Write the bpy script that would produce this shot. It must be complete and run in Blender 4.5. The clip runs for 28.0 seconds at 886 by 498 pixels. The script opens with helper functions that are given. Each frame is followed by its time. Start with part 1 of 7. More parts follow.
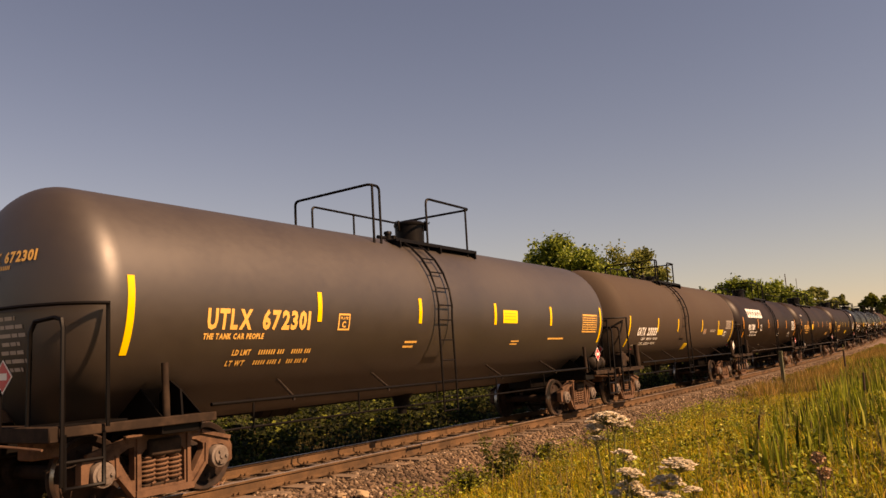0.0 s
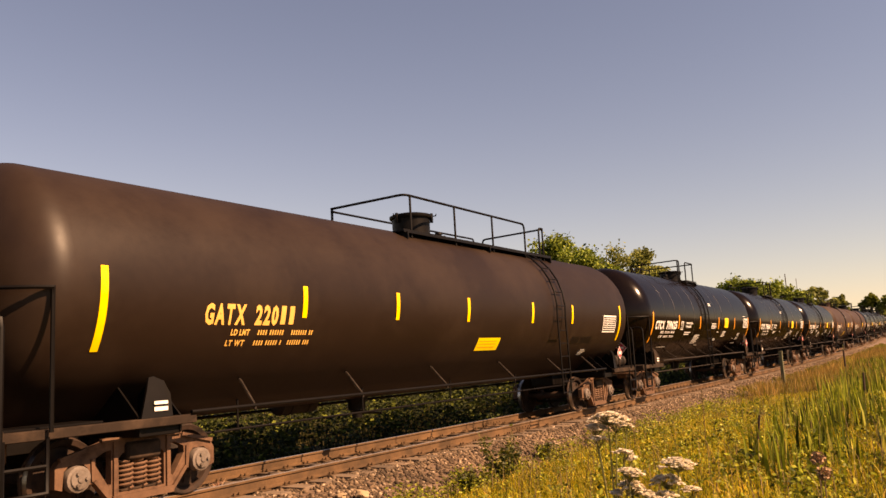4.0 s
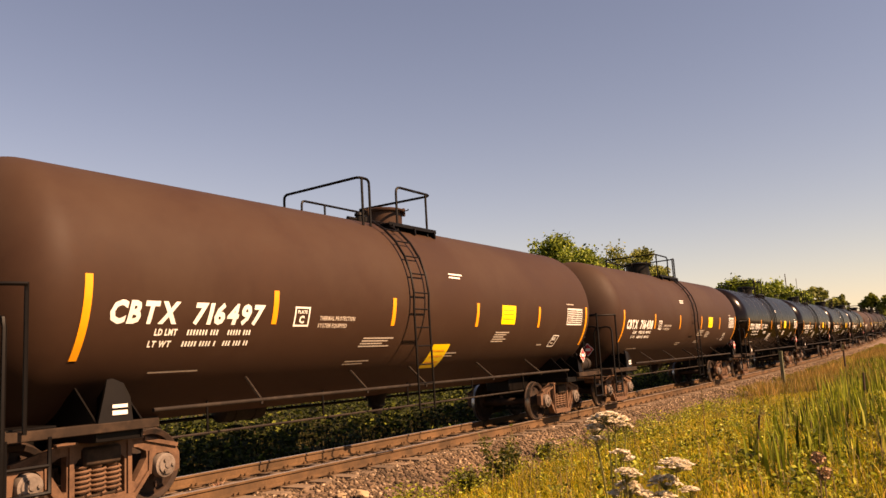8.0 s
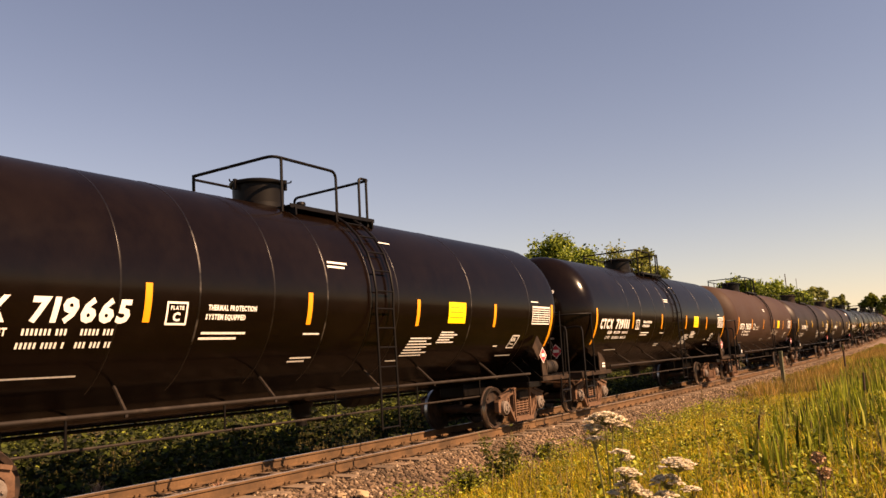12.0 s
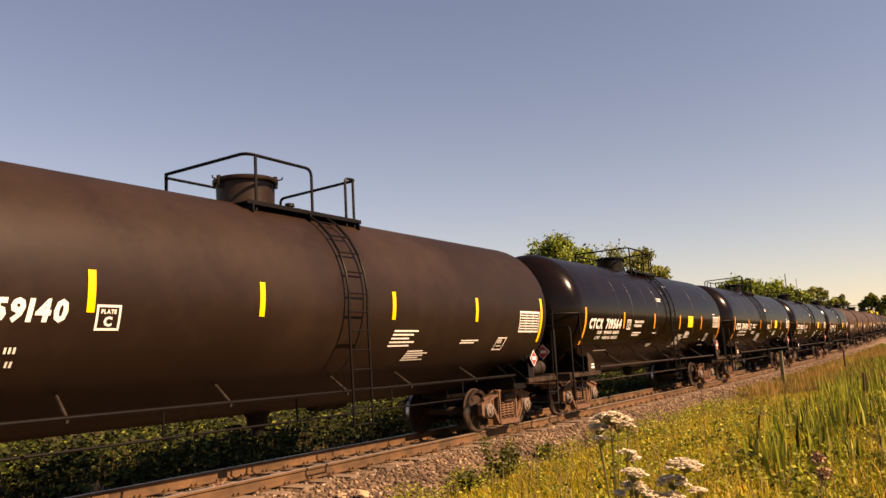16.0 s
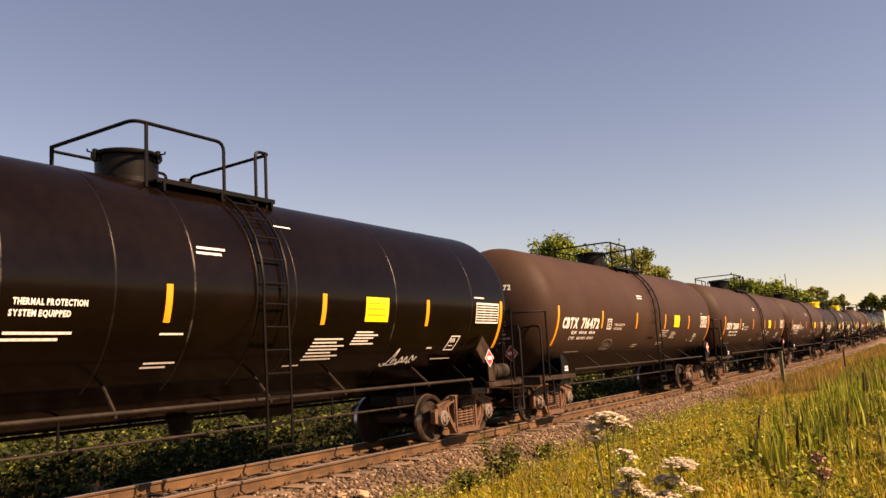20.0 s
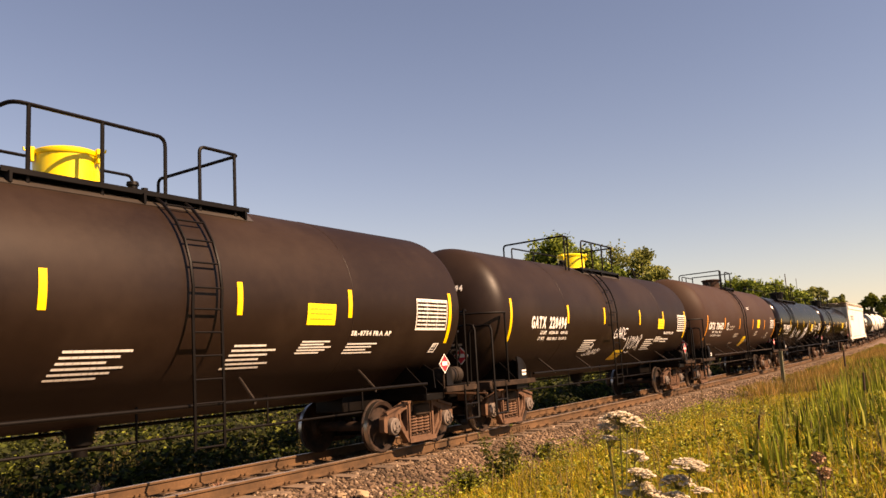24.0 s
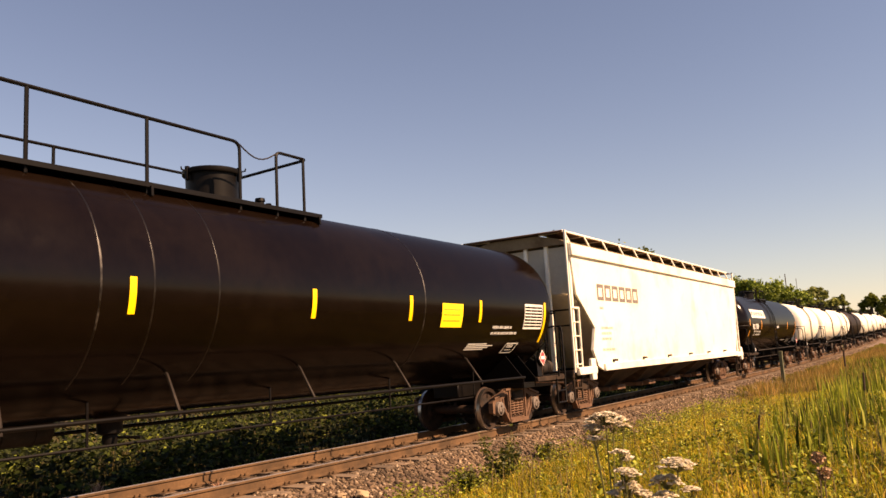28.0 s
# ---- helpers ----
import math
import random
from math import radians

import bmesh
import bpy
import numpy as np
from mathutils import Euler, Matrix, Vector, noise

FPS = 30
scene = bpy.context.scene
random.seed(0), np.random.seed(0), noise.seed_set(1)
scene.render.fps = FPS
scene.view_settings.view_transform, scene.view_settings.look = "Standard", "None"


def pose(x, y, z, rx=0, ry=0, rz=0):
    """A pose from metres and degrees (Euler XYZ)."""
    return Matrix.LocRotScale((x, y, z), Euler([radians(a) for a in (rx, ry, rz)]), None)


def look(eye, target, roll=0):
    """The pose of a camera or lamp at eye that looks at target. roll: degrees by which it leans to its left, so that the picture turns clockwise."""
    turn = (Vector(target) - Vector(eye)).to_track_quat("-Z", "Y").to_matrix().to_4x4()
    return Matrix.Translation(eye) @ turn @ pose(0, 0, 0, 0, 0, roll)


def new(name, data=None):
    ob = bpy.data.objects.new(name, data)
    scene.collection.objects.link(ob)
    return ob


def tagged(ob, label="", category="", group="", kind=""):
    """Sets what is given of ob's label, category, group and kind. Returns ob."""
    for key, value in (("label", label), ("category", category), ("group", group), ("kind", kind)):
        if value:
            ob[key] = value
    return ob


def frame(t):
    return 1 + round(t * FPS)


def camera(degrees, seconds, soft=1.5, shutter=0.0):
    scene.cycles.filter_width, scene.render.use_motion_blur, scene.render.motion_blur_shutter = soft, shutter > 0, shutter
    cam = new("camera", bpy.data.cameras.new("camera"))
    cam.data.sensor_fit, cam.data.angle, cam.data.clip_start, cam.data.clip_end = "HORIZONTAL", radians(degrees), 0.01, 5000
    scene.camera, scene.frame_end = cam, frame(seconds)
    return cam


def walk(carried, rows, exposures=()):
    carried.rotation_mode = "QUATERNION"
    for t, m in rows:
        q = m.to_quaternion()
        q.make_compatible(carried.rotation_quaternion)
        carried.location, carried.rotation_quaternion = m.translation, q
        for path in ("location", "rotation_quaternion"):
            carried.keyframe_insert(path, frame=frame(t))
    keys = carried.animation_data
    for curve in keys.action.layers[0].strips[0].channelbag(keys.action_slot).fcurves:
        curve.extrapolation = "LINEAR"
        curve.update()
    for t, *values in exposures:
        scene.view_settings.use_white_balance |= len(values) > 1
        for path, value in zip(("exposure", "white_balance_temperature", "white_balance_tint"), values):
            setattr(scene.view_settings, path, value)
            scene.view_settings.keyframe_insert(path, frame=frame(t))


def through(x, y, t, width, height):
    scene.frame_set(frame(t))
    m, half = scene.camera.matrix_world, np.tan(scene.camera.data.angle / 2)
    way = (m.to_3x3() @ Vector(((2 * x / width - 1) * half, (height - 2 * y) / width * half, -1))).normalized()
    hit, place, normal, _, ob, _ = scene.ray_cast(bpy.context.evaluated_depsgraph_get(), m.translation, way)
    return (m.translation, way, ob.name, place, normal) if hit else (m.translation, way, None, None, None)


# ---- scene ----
# ------------------------------------------------------------------ camera
cam = camera(58.04, 28.0, soft=1.5)
EYE = Vector((0.0, 0.0, 1.563))
YAW, PITCH, LEAN = radians(32.06), radians(8.0), radians(3.18)


def camera_pose():
    ahead = Vector((-math.sin(YAW) * math.cos(PITCH), math.cos(YAW) * math.cos(PITCH), math.sin(PITCH)))
    right = Vector((math.cos(YAW), math.sin(YAW), 0))
    up = right.cross(ahead)
    r = right * math.cos(LEAN) - up * math.sin(LEAN)
    u = up * math.cos(LEAN) + right * math.sin(LEAN)
    m = Matrix((r, u, -ahead)).transposed().to_4x4()
    return Matrix.Translation(EYE) @ m


walk(cam, [(0.0, camera_pose()), (28.0, camera_pose())],
     exposures=[(0.0, 0.74, 9000, 35), (0.8, 0.98, 9000, 35), (2.5, 1.03, 9000, 35), (4.5, 1.22, 8950, 35), (9.0, 1.22, 8700, 34), (15.0, 1.22, 8350, 32), (20.0, 1.22, 8100, 32), (28.0, 1.22, 7850, 30)])

# ------------------------------------------------------------------ light
SUN_ELEV, SUN_TURN = radians(40), radians(7)   # turn from +X towards +Y
world = bpy.data.worlds.new("sky")
scene.world = world
world.use_nodes = True
wn, wl = world.node_tree.nodes, world.node_tree.links
sky = wn.new("ShaderNodeTexSky")
sky.sky_type = 'NISHITA'
sky.sun_disc = False
sky.sun_elevation = SUN_ELEV
sky.sun_rotation = radians(90) - SUN_TURN
sky.air_density, sky.dust_density, sky.ozone_density = 1.1, 0.1, 1.2
wn["Background"].inputs["Strength"].default_value = 0.053
wl.new(sky.outputs[0], wn["Background"].inputs["Color"])

sun_data = bpy.data.lights.new("sun", 'SUN')
sun_data.energy, sun_data.angle, sun_data.color = 5.0, radians(0.5), (1.0, 0.80, 0.54)
sun = new("sun", sun_data)
SUN_DIR = Vector((math.cos(SUN_ELEV) * math.cos(SUN_TURN), math.cos(SUN_ELEV) * math.sin(SUN_TURN), math.sin(SUN_ELEV)))
sun.matrix_world = look(SUN_DIR * 50, (0, 0, 0))

# ------------------------------------------------------------------ the line and the train's speed
TRACK_X = -9.755
BEND, RISE = 0.000152, 0.000137



def line_point(s, lat=0.0, z=0.0):
    """A point on the track: s metres along it, lat metres towards the field on the near side, z over the rail."""
    k = min(max(s - 10.0, 0.0), 400.0)
    far = max(s - 410.0, 0.0)
    r = min(k, 150.0)
    return Vector((TRACK_X + lat - BEND * k * k / 2 - BEND * 400 * far, s, z + RISE * r * r / 2))


def line_pose(s):
    k = min(max(s - 10.0, 0.0), 400.0)
    return Matrix.Translation(line_point(s)) @ pose(0, 0, 0, math.degrees(math.atan(RISE * k)) if k < 150 else 0.0, 0, math.degrees(math.atan(BEND * k)))


# ------------------------------------------------------------------ materials
def material(name, base, rough=0.6, metal=0.0, vary=0.25, scale=3.0, fine=40.0, bump=0.05, spots=None, spot_amount=0.0,
             spec=0.5, per_piece=0.0, stretch=(1, 1, 1), film=0.0):
    """Principled surface with variation at two scales, fine relief, optional stains, a dull film over part of it and a difference from piece to piece."""
    m = bpy.data.materials.new(name)
    m.use_nodes = True
    n, l = m.node_tree.nodes, m.node_tree.links
    b = n["Principled BSDF"]
    co = n.new("ShaderNodeTexCoord")
    mp = n.new("ShaderNodeMapping")
    mp.inputs["Scale"].default_value = stretch
    l.new(co.outputs["Object"], mp.inputs["Vector"])
    big = n.new("ShaderNodeTexNoise")
    big.inputs["Scale"].default_value, big.inputs["Detail"].default_value = scale, 5
    small = n.new("ShaderNodeTexNoise")
    small.inputs["Scale"].default_value, small.inputs["Detail"].default_value = fine, 4
    l.new(mp.outputs[0], big.inputs["Vector"])
    l.new(mp.outputs[0], small.inputs["Vector"])
    mix = n.new("ShaderNodeMath")
    mix.operation = 'MULTIPLY_ADD'
    l.new(small.outputs[0], mix.inputs[0])
    mix.inputs[1].default_value = 0.4
    half = n.new("ShaderNodeMath")
    half.operation = 'MULTIPLY'
    l.new(big.outputs[0], half.inputs[0])
    half.inputs[1].default_value = 0.6
    l.new(half.outputs[0], mix.inputs[2])
    ramp = n.new("ShaderNodeMapRange")
    ramp.inputs["From Min"].default_value, ramp.inputs["From Max"].default_value = 0.25, 0.75
    ramp.inputs["To Min"].default_value, ramp.inputs["To Max"].default_value = 1 - vary, 1 + vary
    l.new(mix.outputs[0], ramp.inputs["Value"])
    tone = n.new("ShaderNodeVectorMath")
    tone.operation = 'SCALE'
    tone.inputs[0].default_value = base
    last = ramp.outputs[0]
    if per_piece:
        info = n.new("ShaderNodeObjectInfo")
        pr = n.new("ShaderNodeMapRange")
        pr.inputs["To Min"].default_value, pr.inputs["To Max"].default_value = 1 - per_piece, 1 + per_piece
        l.new(info.outputs["Random"], pr.inputs["Value"])
        mul = n.new("ShaderNodeMath")
        mul.operation = 'MULTIPLY'
        l.new(last, mul.inputs[0])
        l.new(pr.outputs[0], mul.inputs[1])
        last = mul.outputs[0]
    l.new(last, tone.inputs["Scale"])
    colour = tone.outputs[0]
    if spots:
        st = n.new("ShaderNodeTexNoise")
        st.inputs["Scale"].default_value, st.inputs["Detail"].default_value, st.inputs["Roughness"].default_value = scale * 0.7, 8, 0.65
        l.new(mp.outputs[0], st.inputs["Vector"])
        sr = n.new("ShaderNodeMapRange")
        sr.inputs["From Min"].default_value, sr.inputs["From Max"].default_value = 0.55 - spot_amount * 0.3, 0.75 - spot_amount * 0.3
        l.new(st.outputs[0], sr.inputs["Value"])
        sm = n.new("ShaderNodeMix")
        sm.data_type = 'RGBA'
        l.new(sr.outputs[0], sm.inputs["Factor"])
        l.new(colour, sm.inputs[6])
        sm.inputs[7].default_value = (*spots, 1)
        colour = sm.outputs[2]
    l.new(colour, b.inputs["Base Color"])
    b.inputs["Metallic"].default_value = metal
    b.inputs["Specular IOR Level"].default_value = spec
    rr = n.new("ShaderNodeMapRange")
    rr.inputs["To Min"].default_value, rr.inputs["To Max"].default_value = max(rough - 0.12, 0.03), min(rough + 0.12, 1)
    l.new(mix.outputs[0], rr.inputs["Value"])
    l.new(rr.outputs[0], b.inputs["Roughness"])
    if bump:
        bp = n.new("ShaderNodeBump")
        bp.inputs["Strength"].default_value, bp.inputs["Distance"].default_value = min(bump * 4, 1), bump
        l.new(mix.outputs[0], bp.inputs["Height"])
        l.new(bp.outputs[0], b.inputs["Normal"])
    if film:
        dull = n.new("ShaderNodeBsdfDiffuse")
        l.new(colour, dull.inputs["Color"])
        both = n.new("ShaderNodeMixShader")
        both.inputs[0].default_value = film
        l.new(b.outputs[0], both.inputs[1])
        l.new(dull.outputs[0], both.inputs[2])
        l.new(both.outputs[0], n["Material Output"].inputs["Surface"])
    return m


PAINT_BLACK = material("glossy_black_paint", (0.0040, 0.0020, 0.0012), 0.17, vary=0.35, scale=0.7, fine=6, bump=0.0, spots=(0.0075, 0.0042, 0.0026), spot_amount=0.2, spec=0.42, film=0.6)
PAINT_BROWN = material("matt_brown_paint", (0.038, 0.0185, 0.0110), 0.62, vary=0.16, scale=0.6, fine=9, bump=0.0, spots=(0.047, 0.026, 0.016), spot_amount=0.3, spec=0.16)
PAINT_DARK = material("dark_brown_paint", (0.0150, 0.0080, 0.0050), 0.45, vary=0.2, scale=0.6, fine=9, bump=0.0, spots=(0.026, 0.0155, 0.010), spot_amount=0.3, spec=0.45, film=0.55)
PAINT_DUSTY = material("dusty_black_paint", (0.024, 0.016, 0.0108), 0.5, vary=0.22, scale=0.5, fine=8, bump=0.0, spots=(0.036, 0.026, 0.0175), spot_amount=0.35, spec=1.0)
PAINT_TAUPE = material("matt_taupe_paint", (0.056, 0.038, 0.026), 0.7, vary=0.18, scale=0.5, fine=8, bump=0.0, spots=(0.060, 0.043, 0.030), spot_amount=0.3, spec=0.18)
PAINT_WHITE = material("stained_white_paint", (0.78, 0.72, 0.60), 0.5, vary=0.12, scale=0.8, fine=10, bump=0.0, spots=(0.55, 0.45, 0.33), spot_amount=0.1)
BLACK_IRON = material("black_iron", (0.0040, 0.0030, 0.0025), 0.5, vary=0.3, scale=4, fine=50, bump=0.003, spec=0.12)
DUSTY_IRON = material("dusty_iron", (0.022, 0.014, 0.0095), 0.8, vary=0.4, scale=4, fine=40, bump=0.004, spots=(0.05, 0.031, 0.020), spot_amount=0.32, spec=0.15)
CAP_GREY = material("pale_bearing_cap", (0.15, 0.12, 0.10), 0.7, vary=0.4, scale=6, fine=40, bump=0.003, spots=(0.05, 0.035, 0.025), spot_amount=0.3, spec=0.3)
GRIME_IRON = material("grimy_rail_iron", (0.017, 0.012, 0.009), 0.7, vary=0.4, scale=4, fine=40, bump=0.003, spots=(0.04, 0.029, 0.021), spot_amount=0.2, spec=0.2)
RUST_IRON = material("rusty_cast_iron", (0.125, 0.067, 0.040), 0.85, vary=0.35, scale=5, fine=45, bump=0.006, spots=(0.05, 0.026, 0.016), spot_amount=0.22, spec=0.25)
WHEEL_STEEL = material("brown_wheel_steel", (0.036, 0.020, 0.013), 0.75, metal=0.0, vary=0.35, scale=6, fine=40, bump=0.003, spots=(0.012, 0.008, 0.006), spot_amount=0.42, spec=0.2)
BRIGHT_STEEL = material("worn_bright_steel", (0.42, 0.38, 0.34), 0.34, metal=1.0, vary=0.15, scale=5, fine=60, bump=0.0)
RAIL_RUST = material("rusty_rail_steel", (0.115, 0.062, 0.029), 0.85, vary=0.4, scale=2, fine=30, bump=0.003, spots=(0.06, 0.034, 0.017), spot_amount=0.42, spec=0.25)
TIE_WOOD = material("weathered_tie_wood", (0.1309, 0.08855, 0.05775), 0.9, vary=0.35, scale=2, fine=25, bump=0.012, per_piece=0.3, stretch=(0.4, 3, 3))
SEAM = material("worn_seam", (0.006, 0.0037, 0.0025), 0.3, vary=0.5, scale=1.6, fine=9, bump=0.0, spots=(0.16, 0.14, 0.12), spot_amount=0.05, spec=0.3)
SEAM_FAINT = material("painted_seam", (0.006, 0.0037, 0.0025), 0.3, vary=0.5, scale=1.5, fine=9, bump=0.0, spots=(0.03, 0.024, 0.018), spot_amount=0.05, spec=0.25)
MARK_WHITE = material("white_stencil_paint", (0.75, 0.72, 0.66), 0.5, vary=0.1, scale=5, fine=40, bump=0.0)
MARK_DIM = material("worn_white_stencil", (0.40, 0.34, 0.28), 0.6, vary=0.2, scale=6, fine=40, bump=0.0)
MARK_YELLOW = material("faded_yellow_stencil", (0.72, 0.40, 0.10), 0.5, vary=0.15, scale=5, fine=40, bump=0.0)
STRIP_ORANGE = material("orange_reflective_strip", (0.80, 0.30, 0.02), 0.35, vary=0.1, scale=6, fine=50, bump=0.0)
STRIP_YELLOW = material("yellow_reflective_strip", (0.85, 0.52, 0.01), 0.35, vary=0.1, scale=6, fine=50, bump=0.0)
PANEL_YELLOW = material("yellow_decal", (0.90, 0.62, 0.02), 0.4, vary=0.06, scale=5, fine=40, bump=0.0)
MARK_RED = material("red_placard", (0.55, 0.03, 0.04), 0.4, vary=0.1, scale=6, fine=40, bump=0.0)
COVER_YELLOW = material("yellow_painted_housing", (0.85, 0.62, 0.01), 0.4, vary=0.08, scale=4, fine=30, bump=0.0)
LOGO_GREY = material("faded_grey_logo", (0.16, 0.13, 0.11), 0.6, vary=0.3, scale=4, fine=30, bump=0.0)
SPRAY_WHITE = material("white_spray_paint", (0.72, 0.70, 0.68), 0.6, vary=0.15, scale=6, fine=30, bump=0.0)


# ------------------------------------------------------------------ mesh helpers
def finish(name, bm, mat, smooth=True, limit=40):
    me = bpy.data.meshes.new(name)
    bm.to_mesh(me)
    bm.free()
    for mt in (mat if isinstance(mat, (list, tuple)) else [mat]):
        me.materials.append(mt)
    if smooth:
        for p in me.polygons:
            p.use_smooth = True
        me.set_sharp_from_angle(angle=radians(limit))
    return me


def part(name, mesh, parent, label="", m=None):
    """Links a mesh as one object under a thing or a part."""
    ob = new(name, mesh)
    ob.parent = parent
    if m is not None:
        ob.matrix_basis = m
    if label:
        tagged(ob, label)
    return ob


def thing(name, label, category, group="", m=None, mesh=None, kind=""):
    ob = new(name, mesh)
    if m is not None:
        ob.matrix_basis = m
    return tagged(ob, label, category, group, kind)


def box(bm, x0, x1, y0, y1, z0, z1, bevel=0.0):
    r = bmesh.ops.create_cube(bm, size=1)
    vs = r["verts"]
    for v in vs:
        v.co = Vector((x0 + (v.co.x + 0.5) * (x1 - x0), y0 + (v.co.y + 0.5) * (y1 - y0), z0 + (v.co.z + 0.5) * (z1 - z0)))
    if bevel:
        es = {e for v in vs for e in v.link_edges}
        bmesh.ops.bevel(bm, geom=list(es), offset=bevel, segments=1, affect='EDGES')


def pipe(bm, pts, r, seg=6, cap=True):
    """A round bar through the points."""
    pts = [Vector(p) for p in pts]
    rings = []
    for i, p in enumerate(pts):
        a = (pts[i] - pts[i - 1]).normalized() if i else None
        b = (pts[i + 1] - pts[i]).normalized() if i < len(pts) - 1 else None
        d = (a + b).normalized() if a and b else (a or b)
        side = d.cross(Vector((0, 0, 1)) if abs(d.z) < 0.9 else Vector((0, 1, 0))).normalized()
        upw = side.cross(d)
        if rings:
            # keep the ring from twisting
            best = max(range(seg), key=lambda k: (side * math.cos(2 * math.pi * k / seg) + upw * math.sin(2 * math.pi * k / seg)).dot(first))
            ang0 = 2 * math.pi * best / seg
        else:
            ang0 = 0
        first = side * math.cos(ang0) + upw * math.sin(ang0)
        k = r / max(math.cos(a.angle(b) / 2), 0.5) if a and b else r
        rings.append([bm.verts.new(p + (side * math.cos(ang0 + 2 * math.pi * j / seg) + upw * math.sin(ang0 + 2 * math.pi * j / seg)) * (k if a and b else r)) for j in range(seg)])
    for q, w in zip(rings, rings[1:]):
        for j in range(seg):
            bm.faces.new((q[j], q[(j + 1) % seg], w[(j + 1) % seg], w[j]))
    if cap:
        bm.faces.new(rings[0][::-1])
        bm.faces.new(rings[-1])


def bent(a, corner, b, r=0.12, n=4):
    """Points of a rounded corner from a over corner to b, without a and b themselves."""
    a, c, b = Vector(a), Vector(corner), Vector(b)
    p, q = c + (a - c).normalized() * r, c + (b - c).normalized() * r
    return [p.lerp(c, t).lerp(c.lerp(q, t), t) for t in [i / n for i in range(n + 1)]]


def lathe(bm, profile, seg=32, axis='Y', centre=(0, 0, 0), close=True):
    """Turns a profile of (along, radius) pairs about an axis."""
    rings = []
    for a, r in profile:
        ring = []
        for j in range(seg if r > 1e-6 else 1):
            t = 2 * math.pi * j / seg
            c, s_ = r * math.cos(t), r * math.sin(t)
            co = {'Y': (c, a, s_), 'X': (a, c, s_), 'Z': (c, s_, a)}[axis]
            ring.append(bm.verts.new(Vector(co) + Vector(centre)))
        rings.append(ring)
    for q, w in zip(rings, rings[1:]):
        for j in range(seg):
            k = (j + 1) % seg
            if len(q) == 1:
                bm.faces.new((q[0], w[j], w[k]))
            elif len(w) == 1:
                bm.faces.new((q[j], q[k], w[0]))
            else:
                bm.faces.new((q[j], q[k], w[k], w[j]))
    bmesh.ops.recalc_face_normals(bm, faces=bm.faces[:])


MESHES = {}


def once(key, build):
    """The mesh of that key, built the first time that it is asked for."""
    if key not in MESHES:
        MESHES[key] = build()
    return MESHES[key]


# ------------------------------------------------------------------ bogies
def beam(bm, a, b, wide, x0, x1):
    """A flat bar in the plane of the side frame from a to b (along, up)."""
    a, b = Vector((0, *a)), Vector((0, *b))
    d = (b - a).normalized()
    nrm = Vector((0, -d.z, d.y)) * wide / 2
    vs = []
    for x in (x0, x1):
        for p in (a - nrm, b - nrm, b + nrm, a + nrm):
            vs.append(bm.verts.new(Vector((x, p.y, p.z))))
    for f in ((3, 2, 1, 0), (4, 5, 6, 7), (0, 1, 5, 4), (1, 2, 6, 5), (2, 3, 7, 6), (3, 0, 4, 7)):
        bm.faces.new([vs[i] for i in f])


def side_frame_mesh():
    """A cast side frame: a plate with a spring window, two triangular openings and jaws round the bearings, ribbed along its chords."""
    bm = bmesh.new()
    x0, x1 = 0.94, 1.05
    half = [(0.0, 0.87), (0.44, 0.87), (0.60, 0.81), (0.98, 0.72), (1.10, 0.67), (1.15, 0.59), (1.15, 0.38), (1.06, 0.35), (1.04, 0.56), (0.98, 0.615), (0.80, 0.615), (0.74, 0.56), (0.72, 0.37), (0.65, 0.38), (0.46, 0.15), (0.38, 0.11), (0.0, 0.11)]
    hole = [(0.43, 0.73), (0.52, 0.72), (0.64, 0.66), (0.645, 0.58), (0.47, 0.31), (0.43, 0.33)]
    window = [(0.0, 0.22), (0.33, 0.22), (0.33, 0.62), (0.27, 0.68), (0.0, 0.68)]
    loops = [half + [(-y, z) for y, z in half[-2:0:-1]], hole, [(-y, z) for y, z in hole], window + [(-y, z) for y, z in window[-2:0:-1]]]
    edges = []
    for loop in loops:
        vs = [bm.verts.new((x0, y, z)) for y, z in loop]
        edges += [bm.edges.new((vs[i], vs[(i + 1) % len(vs)])) for i in range(len(vs))]
    bmesh.ops.triangle_fill(bm, edges=edges, use_beauty=True)
    r = bmesh.ops.extrude_face_region(bm, geom=bm.faces[:])
    bmesh.ops.translate(bm, verts=[g for g in r["geom"] if isinstance(g, bmesh.types.BMVert)], vec=(x1 - x0, 0, 0))
    bmesh.ops.recalc_face_normals(bm, faces=bm.faces[:])
    for sg in (-1, 1):
        beam(bm, (sg * 1.10, 0.69), (sg * 0.60, 0.815), 0.05, x1 - 0.02, x1 + 0.035)
        beam(bm, (sg * 0.66, 0.40), (sg * 0.44, 0.14), 0.045, x1 - 0.02, x1 + 0.035)
        beam(bm, (sg * 0.385, 0.16), (sg * 0.385, 0.84), 0.055, x1 - 0.02, x1 + 0.03)
        beam(bm, (sg * 0.68, 0.40), (sg * 0.69, 0.66), 0.04, x1 - 0.02, x1 + 0.025)
    beam(bm, (-0.58, 0.85), (0.58, 0.85), 0.045, x1 - 0.02, x1 + 0.04)
    beam(bm, (-0.44, 0.15), (0.44, 0.15), 0.08, x0 - 0.03, x1 + 0.06)
    return finish("side_frame", bm, RUST_IRON, smooth=False)


